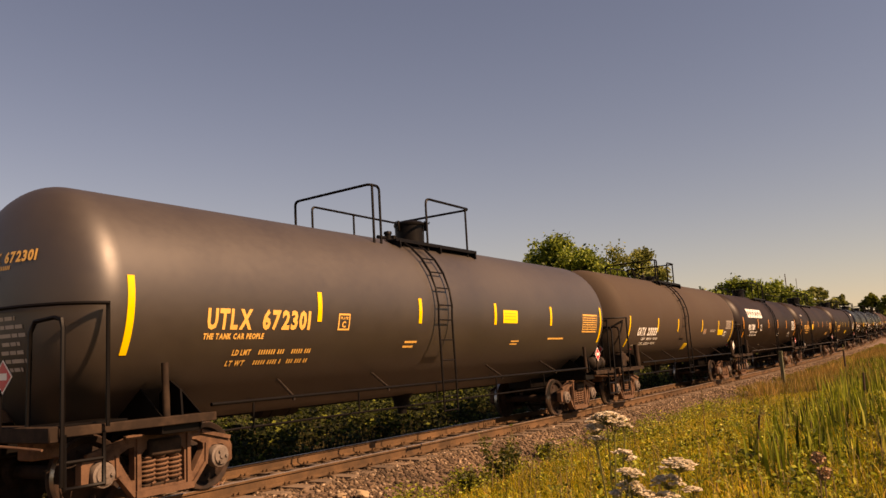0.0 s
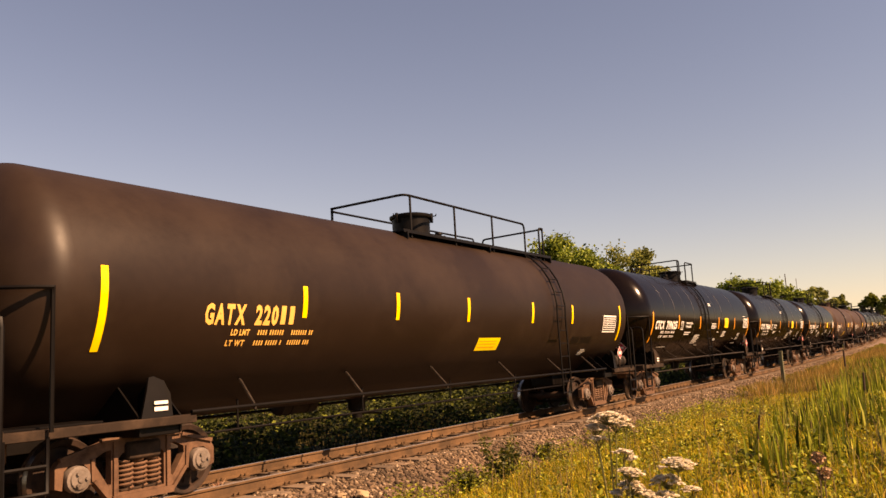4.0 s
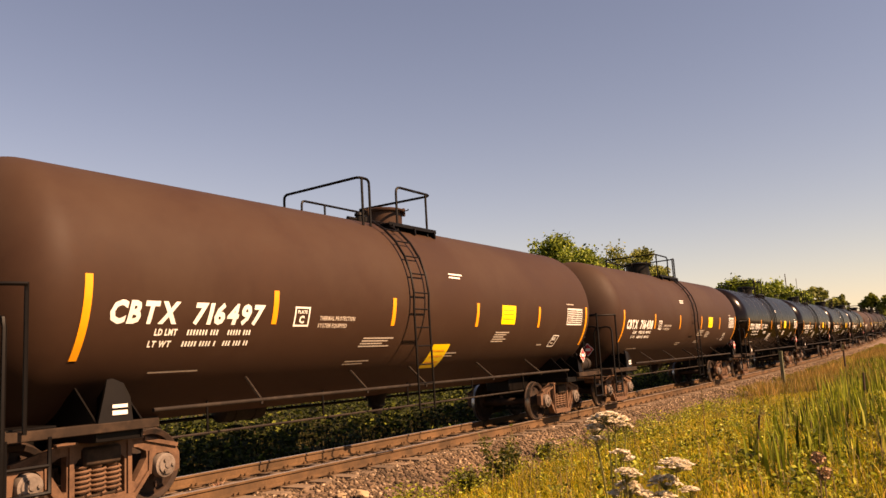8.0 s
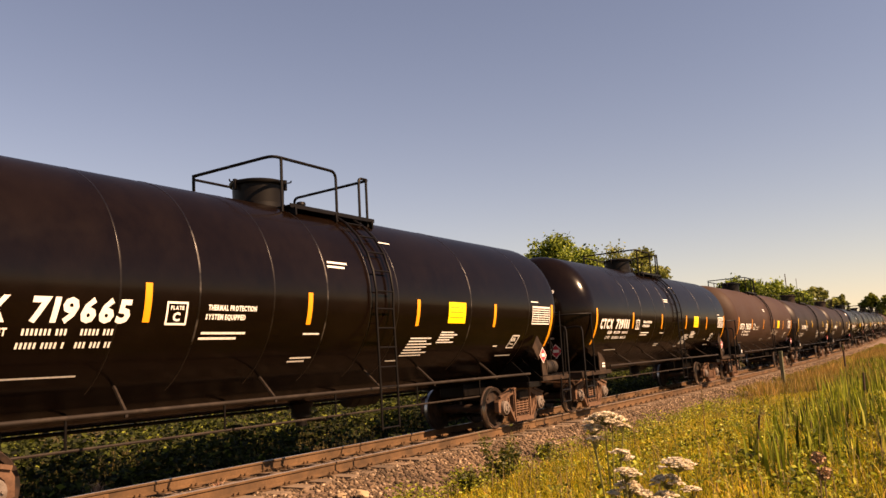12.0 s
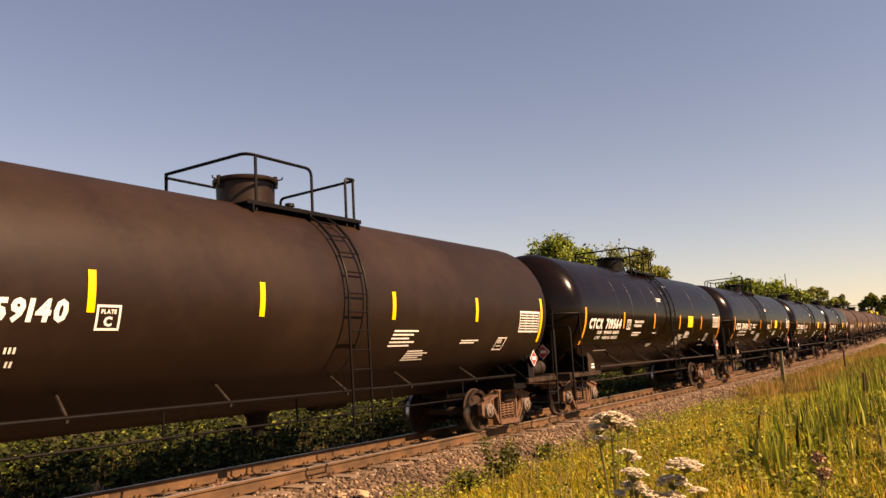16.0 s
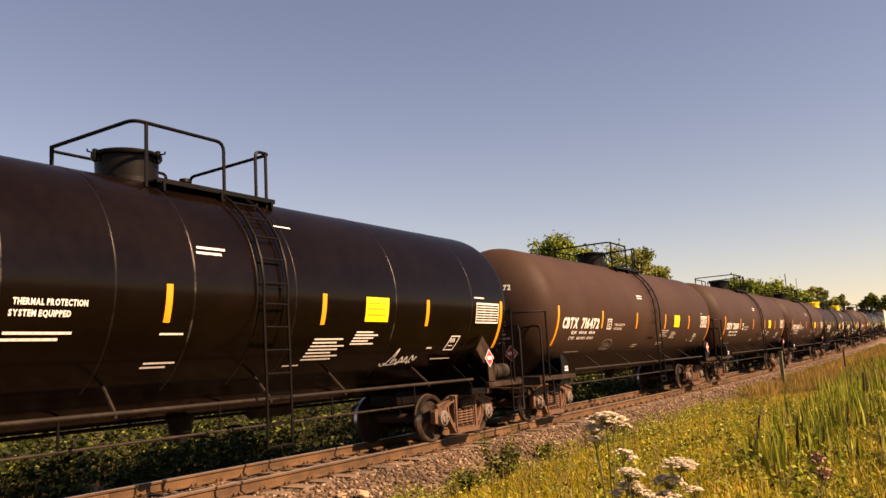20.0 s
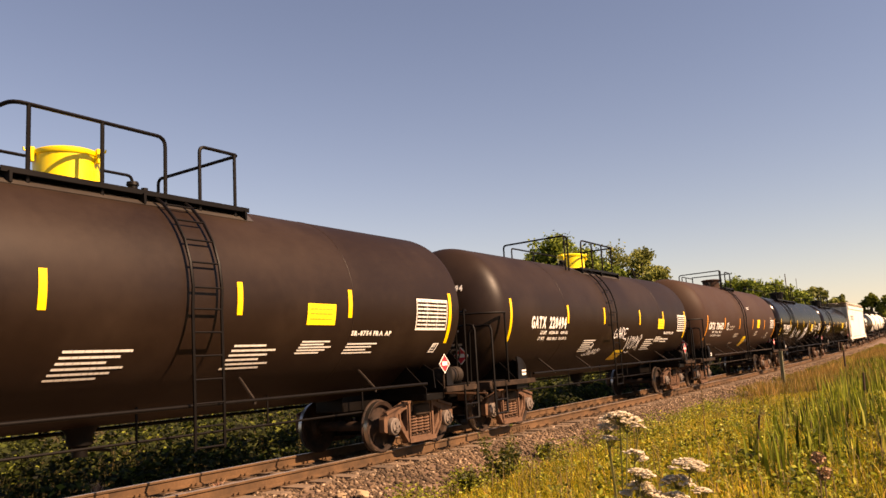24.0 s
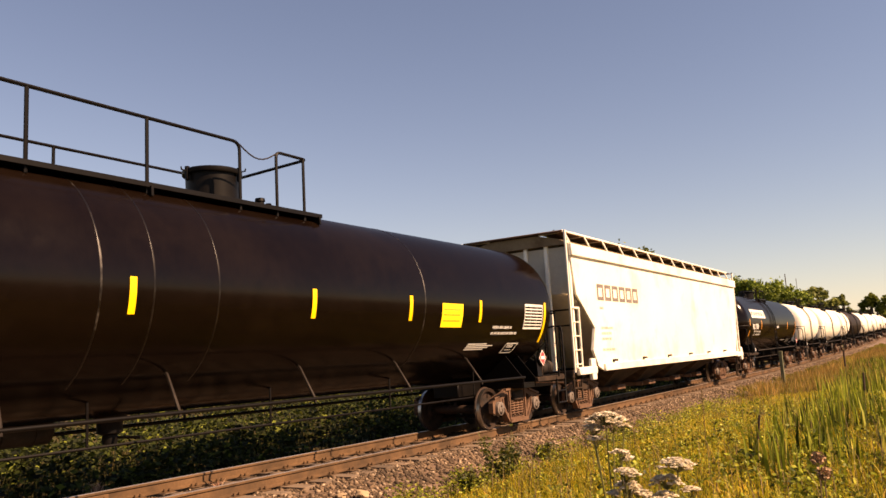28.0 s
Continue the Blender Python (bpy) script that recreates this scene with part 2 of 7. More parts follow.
def wheelset_mesh():
    bm = bmesh.new()
    for sg in (-1, 1):
        # outer hub, dished plate, rim face, tread, flange, back
        prof = [(0.84, 0.0), (0.84, 0.12), (0.80, 0.15), (0.745, 0.22), (0.74, 0.36), (0.80, 0.385), (0.82, 0.445), (0.815, 0.455),
                (0.735, 0.460), (0.715, 0.485), (0.695, 0.485), (0.685, 0.47), (0.69, 0.38), (0.715, 0.35), (0.715, 0.2), (0.66, 0.15), (0.66, 0.09)]
        lathe(bm, [(a * sg, r) for a, r in prof], 40, 'X')
    lathe(bm, [(-1.0, 0.0), (-1.0, 0.07), (-0.66, 0.09), (0.66, 0.09), (1.0, 0.07), (1.0, 0.0)], 16, 'X')
    # rivet heads and casting marks that turn with the plate
    for sg in (-1, 1):
        for k in range(4):
            t = k * math.pi / 2 + 0.3
            c = Vector((sg * 0.75, 0.29 * math.cos(t), 0.29 * math.sin(t)))
            box(bm, c.x - 0.012, c.x + 0.012, c.y - 0.035, c.y + 0.035, c.z - 0.02, c.z + 0.02)
    me = finish("wheelset", bm, [WHEEL_STEEL, BRIGHT_STEEL])
    for p in me.polygons:
        r = math.hypot(p.center.y, p.center.z)
        if 0.452 < r < 0.468 and abs(p.normal.x) < 0.5:
            p.material_index = 1
    return me


def spring_mesh():
    bm = bmesh.new()
    n = 6 * 8
    pipe(bm, [(0.075 * math.cos(2 * math.pi * i / 8), 0.09 * math.sin(2 * math.pi * i / 8), 0.25 + 0.33 * i / n) for i in range(n + 1)], 0.019, 5)
    lathe(bm, [(0.24, 0.0), (0.24, 0.045), (0.58, 0.045), (0.58, 0.0)], 8, 'Z')
    return finish("spring", bm, RUST_IRON, limit=60)


def cap_mesh():
    bm = bmesh.new()
    lathe(bm, [(1.0, 0.15), (1.05, 0.155), (1.11, 0.15), (1.12, 0.12), (1.14, 0.11), (1.14, 0.04), (1.155, 0.035), (1.155, 0.0)], 16, 'X')
    for k in range(3):
        t = k * 2 * math.pi / 3
        lathe(bm, [(1.14, 0.022), (1.165, 0.02), (1.165, 0.0)], 6, 'X', (0, 0.075 * math.cos(t), 0.075 * math.sin(t)))
    return finish("bearing_cap", bm, CAP_GREY)


def bogie_mesh():
    bm = bmesh.new()
    box(bm, -1.12, 1.12, -0.25, 0.25, 0.58, 0.80, 0.03)
    box(bm, -1.06, 1.06, -0.3, 0.3, 0.22, 0.25, 0.01)
    box(bm, -0.45, 0.45, -0.25, 0.25, 0.74, 0.86, 0.03)
    for sg in (-1, 1):
        # brake beams, hangers and shoes
        box(bm, -0.80, 0.80, sg * 0.42 - 0.05, sg * 0.42 + 0.05, 0.36, 0.46, 0.01)
        for sx in (-1, 1):
            box(bm, sx * 0.75 - 0.06, sx * 0.75 + 0.06, sg * 0.40 - 0.06, sg * 0.40 + 0.03, 0.28, 0.60, 0.015)
    pipe(bm, [(0.2, -0.5, 0.42), (0.15, 0.5, 0.50)], 0.03)
    return finish("bogie", bm, DUSTY_IRON)


WHEELSETS = []   # (wheelset, car, place along the car), for their turning


def add_bogie(car, y, centre_u):
    b = part("bogie", once("bogie", bogie_mesh), car, "dusty cast-steel four-wheel bogie", pose(0, y, 0))
    for turn in (0, 180):
        part("side_frame", once("side_frame", side_frame_mesh), b, "rust-brown cast side frame", pose(0, 0, 0, 0, 0, turn))
        for sy in (-0.2, 0.0, 0.2):
            part("spring", once("spring", spring_mesh), b, m=pose(1.0 if turn == 0 else -1.0, sy, 0))
        for sy in (-0.889, 0.889):
            part("bearing_cap", once("cap", cap_mesh), b, m=pose(0, sy, 0.457, 0, 0, turn))
    for sy in (-0.889, 0.889):
        w = part("wheelset", once("wheelset", wheelset_mesh), b, "brown steel wheelset with bright treads", pose(0, sy, 0.457))
        WHEELSETS.append((w, sy, centre_u + y + sy))


# ------------------------------------------------------------------ markings on a round shell
def wrap(me_or_bm, R, zc, y0, z0, lift=0.006):
    """Lays a flat drawing (x along, y up, from y0 and height z0) round the shell's near side."""
    bm = me_or_bm
    ang0 = math.asin(max(-1, min(1, (z0 - zc) / R)))
    for v in bm.verts:
        a = ang0 + v.co.y / R
        rr = R + lift + v.co.z
        v.co = Vector((rr * math.cos(a), y0 + v.co.x, zc + rr * math.sin(a)))


def slice_rows(bm, step=0.09):
    if not bm.verts:
        return
    lo, hi = min(v.co.y for v in bm.verts), max(v.co.y for v in bm.verts)
    y = lo + step
    while y < hi:
        bmesh.ops.bisect_plane(bm, geom=bm.verts[:] + bm.edges[:] + bm.faces[:], plane_co=(0, y, 0), plane_no=(0, 1, 0))
        y += step


def glyph(ch):
    """The built-in font's outline of one character as points and faces, capital height 1."""
    cu = bpy.data.curves.new("glyph", 'FONT')
    cu.body, cu.size, cu.resolution_u, cu.offset = ch, 1.0, 2, 0.045
    ob = new("glyph", cu)
    me = bpy.data.meshes.new_from_object(ob.evaluated_get(bpy.context.evaluated_depsgraph_get()))
    pts = [(v.co.x, v.co.y) for v in me.vertices]
    faces = [tuple(p.vertices) for p in me.polygons]
    bpy.data.objects.remove(ob)
    bpy.data.curves.remove(cu)
    bpy.data.meshes.remove(me)
    lo = min(p[0] for p in pts)
    return [((x - lo) / 0.73, y / 0.73) for x, y in pts], faces, (max(p[0] for p in pts) - lo) / 0.73


GLYPHS = {ch: glyph(ch) for ch in "ABCDEFGHIKLMNOPQRSTUWXYZ0123456789-"}


def letters(text, height, width=None, slant=0.0):
    """A bmesh of the letters at the given capital height, squeezed to the width."""
    bm = bmesh.new()
    x = 0.0
    for ch in text:
        if ch == " ":
            x += 0.45
            continue
        pts, faces, wide = GLYPHS[ch]
        vs = [bm.verts.new((x + px_, py_, 0)) for px_, py_ in pts]
        for f in faces:
            bm.faces.new([vs[i] for i in f])
        x += wide + 0.13
    k = (width / (x - 0.13)) if width else height
    for v in bm.verts:
        v.co = Vector((v.co.x * k + slant * v.co.y * height, v.co.y * height, 0))
    return bm


def bars(rows, gap=0.35, seed=1):
    """Small lines of stencilled marks: rows of (x, y, width, height), each broken into a few words."""
    rnd = random.Random(seed)
    bm = bmesh.new()
    for x, y, w, h in rows:
        end = x + w
        run = rnd.randint(3, 7)
        while x < end - 0.02:
            if h >= 0.05:
                # upright bars of a character's width, a wider gap after each word
                ww = min(h * 0.36, end - x)
                run -= 1
                step = ww + h * (0.3 if run else 0.8)
                run = run or rnd.randint(3, 7)
            else:
                ww = min(rnd.uniform(1.6, 5.0) * h, end - x)
                step = ww + h * gap
            vs = [bm.verts.new((x + i * ww, y + j * h, 0)) for i, j in ((0, 0), (1, 0), (1, 1), (0, 1))]
            bm.faces.new(vs)
            x += step
    return bm


def rect(w, h):
    bm = bmesh.new()
    n = max(2, int(h / 0.09) + 1)
    rows = [[bm.verts.new((x, h * i / n, 0)) for x in (0, w)] for i in range(n + 1)]
    for q, r in zip(rows, rows[1:]):
        bm.faces.new((q[0], q[1], r[1], r[0]))
    return bm


def frame_box(w, h, t=0.03):
    bm = bmesh.new()
    for x, y, a, b in ((0, 0, w, t), (0, h - t, w, t), (0, t, t, h - 2 * t), (w - t, t, t, h - 2 * t)):
        n = max(1, int(b / 0.09))
        rows = [[bm.verts.new((xx, y + b * i / n, 0)) for xx in (x, x + a)] for i in range(n + 1)]
        for q, r in zip(rows, rows[1:]):
            bm.faces.new((q[0], q[1], r[1], r[0]))
    return bm


def mark(name, bm, mat, car, R, zc, y, z, label="", lift=0.006, step=0.09):
    slice_rows(bm, step)
    wrap(bm, R, zc, y, z, lift)
    ob = part(name, finish(name, bm, mat), car, label)
    if name in ("stencil_text", "load_stencil", "decal_text", "lettering"):
        tagged(ob, kind="stuff")
    return ob




# ------------------------------------------------------------------ tank cars
def bulge(r, R, depth):
    """How far a dished head of that depth stands out at the radius r: a full crown that turns into the shell over a tight knuckle."""
    return depth * (1 - min(r / R, 1.0) ** 1.9) ** (1 / 2.3)


def shell_mesh(R, half, mat, depth, belly=0.0):
    """The round tank; belly is how much deeper its jacket hangs along the bottom."""
    def build():
        bm = bmesh.new()
        prof = []
        for r in [R * f for f in (0.0, 0.12, 0.24, 0.36, 0.48, 0.58, 0.67, 0.75, 0.82, 0.875, 0.915, 0.945, 0.968, 0.984, 0.994, 0.9985, 1.0)]:
            prof.append((-half - bulge(r, R, depth), r))
        k = int(half * 2 / 1.2)
        left = prof[:]
        for i in range(1, k):
            prof.append((-half + 2 * half * i / k, R))
        prof += [(-a, r) for a, r in reversed(left)]
        lathe(bm, prof, 80, 'Y')
        for v in bm.verts:
            low = (-v.co.z / R - 0.84) / 0.16
            if low > 0:
                v.co.z -= belly * low ** 1.1
        return finish("tank", bm, mat, limit=70)
    return once(("shell", R, half, mat.name, depth, belly), build)


def ring_mesh(R, wide, high, mat):
    def build():
        bm = bmesh.new()
        lathe(bm, [(-wide / 2, R - 0.01), (-wide / 2, R + high * 0.3), (-wide / 4, R + high), (wide / 4, R + high), (wide / 2, R + high * 0.3), (wide / 2, R - 0.01)], 80, 'Y')
        return finish("weld_seam", bm, mat, limit=80)
    return once(("ring", R, wide, high, mat.name), build)


def bar_mesh(key, paths, r, mat, seg=6):
    def build():
        bm = bmesh.new()
        for p in paths:
            pipe(bm, p, r, seg)
        return finish(key[0], bm, mat, limit=50)
    return once(key, build)


def flat_box_mesh(key, dims, mat, bevel=0.01):
    def build():
        bm = bmesh.new()
        for d in dims:
            box(bm, *d, bevel)
        return finish(key[0], bm, mat)
    return once(key, build)


def plate_mesh(key, outline, y0, y1, mat):
    """An upright plate across the car: an outline of (lat, z), from y0 to y1."""
    def build():
        bm = bmesh.new()
        a = [bm.verts.new((x, y0, z)) for x, z in outline]
        b = [bm.verts.new((x, y1, z)) for x, z in outline]
        bm.faces.new(a[::-1])
        bm.faces.new(b)
        for i in range(len(a)):
            k = (i + 1) % len(a)
            bm.faces.new((a[i], a[k], b[k], b[i]))
        bmesh.ops.recalc_face_normals(bm, faces=bm.faces[:])
        return finish(key[0], bm, mat, smooth=False)
    return once(key, build)


def diamond_mesh(field):
    """A square warning card on its corner, facing the near side: white edge, red field, pale band."""
    bm = bmesh.new()
    for k, (h, x) in enumerate(((0.19, 0.0), (0.165, 0.003))):
        f = bm.faces.new([bm.verts.new((x, a * h, b * h)) for a, b in ((-1, 0), (0, -1), (1, 0), (0, 1))])
        f.material_index = k
    f = bm.faces.new([bm.verts.new((0.006, a, b)) for a, b in ((-0.09, -0.035), (0.09, -0.035), (0.09, 0.04), (-0.09, 0.04))])
    f.material_index = 0
    back = [bm.verts.new((-0.006, a * 0.2, b * 0.2)) for a, b in ((0, 1), (1, 0), (0, -1), (-1, 0))]
    bm.faces.new(back).material_index = 2
    return finish("hazard_placard", bm, [MARK_WHITE, field, BLACK_IRON], smooth=False)


def steel_card_mesh():
    bm = bmesh.new()
    box(bm, -0.008, 0.008, -0.20, 0.20, -0.20, 0.20, 0.002)
    for a in (-0.09, 0.09):
        box(bm, 0.008, 0.014, a - 0.1, a + 0.03, -a - 0.03, -a + 0.05)
    bmesh.ops.rotate(bm, verts=bm.verts[:], cent=(0, 0, 0), matrix=Matrix.Rotation(radians(45), 3, 'X'))
    return finish("placard_holder", bm, DUSTY_IRON, smooth=False)


def wheel_ring_mesh():
    bm = bmesh.new()
    n = 24
    pipe(bm, [(0, 0.28 * math.cos(2 * math.pi * k / n), 0.28 * math.sin(2 * math.pi * k / n)) for k in range(n + 1)], 0.018, 6, cap=False)
    for k in range(5):
        t = 2 * math.pi * k / 5
        pipe(bm, [(0.03, 0, 0), (0, 0.28 * math.cos(t), 0.28 * math.sin(t))], 0.013, 5)
    lathe(bm, [(-0.03, 0.0), (-0.03, 0.05), (0.06, 0.05), (0.06, 0.0)], 10, 'X')
    return finish("brake_wheel", bm, BLACK_IRON)


def coupler_mesh():
    bm = bmesh.new()
    box(bm, -0.11, 0.11, 0, 0.55, 0.72, 0.95, 0.03)
    box(bm, -0.17, 0.12, 0.5, 0.72, 0.70, 0.98, 0.05)
    box(bm, 0.06, 0.18, 0.62, 0.85, 0.72, 0.96, 0.05)
    pipe(bm, [(0.35, 0.1, 0.8), (0.38, 0.3, 0.6), (0.36, 0.55, 0.42), (0.3, 0.8, 0.40)], 0.025, 6)
    return finish("coupler", bm, DUSTY_IRON)


def side_step_paths(x, y0, y1):
    """The sill step and its hand bars at one corner."""
    return [[(x, y0, 1.0), (x, y0, 0.42), (x, y1, 0.42), (x, y1, 1.0)], [(x, y0, 0.70), (x, y1, 0.70)]]


def end_gear(car, e, y_sill, y_tank, zc, R, bog, spec, rail_top):
    """The frame, steps, bars and coupler at one end; e is -1 or 1."""
    k = (round(y_sill, 2), round(y_tank, 2), round(zc, 2), round(R, 2), round(bog, 2), e)
    bot = zc - R
    part("stub_sill", flat_box_mesh(("stub_sill", *k), [(-0.33, 0.33, min(e * (bog - 1.4), e * y_sill), max(e * (bog - 1.4), e * y_sill), 0.74, 1.06)], BLACK_IRON, 0.02), car)
    part("end_sill", flat_box_mesh(("end_sill", *k), [(-1.46, 1.46, e * y_sill - 0.1, e * y_sill + 0.1, 0.92, 1.10)], DUSTY_IRON, 0.015), car)
    inset = -0.5 if e < 0 else 0.3
    for sx in (1, -1):
        part("side_sill", flat_box_mesh(("side_sill", sx, *k), [(sx * 1.42 - 0.07, sx * 1.42 + 0.07, min(e * (bog + inset), e * y_sill), max(e * (bog + inset), e * y_sill), 0.97, 1.08)], DUSTY_IRON), car)
        part("running_board", flat_box_mesh(("running_board", sx, *k), [(sx * 1.1 - 0.28, sx * 1.1 + 0.25, min(e * (bog + 0.75), e * y_sill), max(e * (bog + 0.75), e * y_sill), 1.085, 1.105)], BLACK_IRON, 0.0), car)
    wing_y = -0.02 if e < 0 or spec.get("post") else 0.5
    # bolster with its saddle plates under the tank
    out = [(-1.42, 0.88), (1.42, 0.88), (1.42, 1.08), (0.98, zc - math.sqrt(R * R - 0.98 ** 2) + 0.03)]
    out += [(R * math.sin(t) * 1.0, zc - R * math.cos(t) + 0.02) for t in [radians(a) for a in (32, 22, 10, -10, -22, -32)]]
    out += [(-0.98, out[3][1]), (-1.42, 1.08)]
    for dy in (-0.3, 0.3):
        part("saddle_plate", plate_mesh(("saddle_plate", dy, *k), out, e * bog + dy - 0.012, e * bog + dy + 0.012, BLACK_IRON), car)
    part("body_bolster", flat_box_mesh(("body_bolster", *k), [(-1.4, 1.4, e * bog - 0.32, e * bog + 0.32, 0.86, 0.98)], BLACK_IRON, 0.01), car)
    part("centre_plate", flat_box_mesh(("centre_plate", *k), [(-0.3, 0.3, e * bog - 0.3, e * bog + 0.3, 0.80, max(bot + 0.05, 1.0))], BLACK_IRON, 0.01), car)
    # near-side saddle wing: an upright plate that narrows upwards, on a web
    def wing():
        bm = bmesh.new()
        face = [(1.47, -0.30, 1.08), (1.47, 0.16, 1.08), (1.46, 0.13, 1.36), (1.40, 0.08, 1.52), (1.36, -0.04, 1.58), (1.37, -0.12, 1.57), (1.43, -0.19, 1.42)]
        vs = [bm.verts.new(p) for p in face]
        back = [bm.verts.new((p[0] - 0.03, p[1], p[2])) for p in face]
        bm.faces.new(vs)
        bm.faces.new(back[::-1])
        for i in range(len(vs)):
            q = (i + 1) % len(vs)
            bm.faces.new((vs[i], back[i], back[q], vs[q]))
        bmesh.ops.recalc_face_normals(bm, faces=bm.faces[:])
        return finish("saddle_wing", bm, DUSTY_IRON if spec.get("holder") else BLACK_IRON)
    if spec.get("post"):
        part("saddle_post", bar_mesh(("saddle_post", spec["post"][0]), [[(1.43, 0, 1.05), (1.40, 0, 1.74)]], spec["post"][0], DUSTY_IRON, 8), car, "dusty steel saddle post", pose(0, e * bog + spec["post"][1], 0))
    else:
        part("saddle_wing", once(("saddle_wing", bool(spec.get("holder"))), wing), car, m=pose(0, e * bog - 0.02, 0) if e < 0 else pose(0, bog + 0.5, 0.02) @ Matrix.Diagonal((1, 0.5, 1, 1)))
    part("saddle_web", plate_mesh(("saddle_web", *k), [(1.0, 1.0), (1.43, 1.08), (1.40, 1.4), (1.2, 1.52), (1.0, 1.35)], e * bog + wing_y, e * bog + wing_y + 0.03, BLACK_IRON), car)
    tag_y = -0.04
    if e < 0 and not spec.get("post"):
        part("repair_tag", flat_box_mesh(("repair_tag", *k), [(1.472, 1.477, e * bog + tag_y - 0.1, e * bog + tag_y + 0.1, 1.24, 1.28), (1.472, 1.477, e * bog + tag_y - 0.1, e * bog + tag_y + 0.1, 1.16, 1.21)], MARK_WHITE, 0.0), car)
    # end rail bowed round the head, the corner bars and the steps
    out_ = spec.get("rail_out", 0.0)
    yp, top = e * (y_tank + 0.26 + out_), rail_top
    bow = [(1.56, 0.26), (1.50, 0.44), (1.28, 0.68), (0.85, 0.86), (0.3, 0.93)]
    arc = [(x, e * (y_tank + d + out_), top) for x, d in bow] + [(-x, e * (y_tank + d + out_), top) for x, d in reversed(bow)]
    pts = [(1.56, yp, 1.05), (1.56, yp, top - 0.09), (1.56, yp, top - 0.03)] + arc + [(-1.56, yp, top - 0.03), (-1.56, yp, top - 0.09), (-1.56, yp, 1.05)]
    part("end_rail", bar_mesh(("end_rail", round(top, 2), out_, *k), [pts], 0.024, BLACK_IRON), car)
    yb = e * (y_sill - 0.03)
    for sx in (1, -1):
        x = sx * 1.49
        hook = [(x, yb, 0.45), (x, yb, 2.16), (x - sx * 0.04, yb, 2.26), (x - sx * 0.16, yb, 2.29), (x - sx * 0.44, yb + e * 0.06, 2.26), (x - sx * 0.50, yb + e * 0.08, 2.14), (x - sx * 0.52, yb + e * 0.08, 1.05)]
        part("corner_bar", bar_mesh(("corner_bar", sx, *k), [hook], 0.026, BLACK_IRON), car)
        part("sill_step", bar_mesh(("sill_step", sx, *k), side_step_paths(x, e * (y_sill - 0.06), e * (y_sill - 0.54)), 0.022, BLACK_IRON), car)
    part("coupler", once("coupler", coupler_mesh), car, m=pose(0, e * (y_sill - 0.05), 0, 0, 0, 0 if e > 0 else 180))
    part("cut_lever", bar_mesh(("cut_lever", *k), [[(1.4, e * (y_sill + 0.14), 0.86), (0.5, e * (y_sill + 0.16), 0.90), (0.1, e * (y_sill + 0.3), 0.98)]], 0.016, RUST_IRON), car)
    if e > 0:
        part("brake_cylinder", once(("brake_cylinder", k), lambda: air_tank_mesh(0.17, 0.75)), car, "dusty grey air reservoir", pose(1.15, e * (y_sill - 0.65), 1.28))
        part("brake_wheel", once("brake_wheel", wheel_ring_mesh), car, m=pose(0.75, e * (y_sill + 0.1), 1.75, 0, 0, 90))
    else:
        if spec.get("control"):
            part("control_valve", once("control_valve", control_valve_mesh), car, "dusty cast control valve on the end platform", pose(1.2, e * (y_sill - 0.75), 1.10))
        part("drain_box", flat_box_mesh(("drain_box", *k), [(0.5, 0.8, e * y_sill + 0.1, e * y_sill + 0.5, 0.70, 0.95)], RUST_IRON, 0.02), car)
        part("valve_box", flat_box_mesh(("valve_box", *k), [(-0.6, -0.25, e * y_sill + 0.15, e * y_sill + 0.6, 1.10, 1.28)], RUST_IRON, 0.02), car)


def control_valve_mesh():
    bm = bmesh.new()
    box(bm, -0.14, 0.14, -0.2, 0.16, 0, 0.40, 0.03)
    box(bm, -0.10, 0.10, -0.12, 0.08, 0.38, 0.46, 0.02)
    for y, z, r in ((0.26, 0.24, 0.09), (0.42, 0.2, 0.07)):
        lathe(bm, [(-0.1, 0.0), (-0.1, r), (0.1, r), (0.12, r * 0.7), (0.12, 0.0)], 14, 'X', (0, y, z))
    pipe(bm, [(0, 0.1, 0.22), (0, 0.5, 0.2), (0, 0.56, 0.12), (0, 0.56, 0.0)], 0.03, 6)
    box(bm, -0.05, 0.05, 0.66, 0.8, 0.0, 0.24, 0.02)
    return finish("control_valve", bm, DUSTY_IRON)


def air_tank_mesh(r, length):
    bm = bmesh.new()
    h = length / 2
    lathe(bm, [(-h - 0.08, 0.0), (-h - 0.06, r * 0.6), (-h, r), (h, r), (h + 0.06, r * 0.6), (h + 0.08, 0.0)], 18, 'Y')
    for y in (-h * 0.5, h * 0.5):
        lathe(bm, [(y - 0.02, r), (y - 0.02, r + 0.012), (y + 0.02, r + 0.012), (y + 0.02, r)], 18, 'Y')
    return finish("air_reservoir", bm, GRIME_IRON)


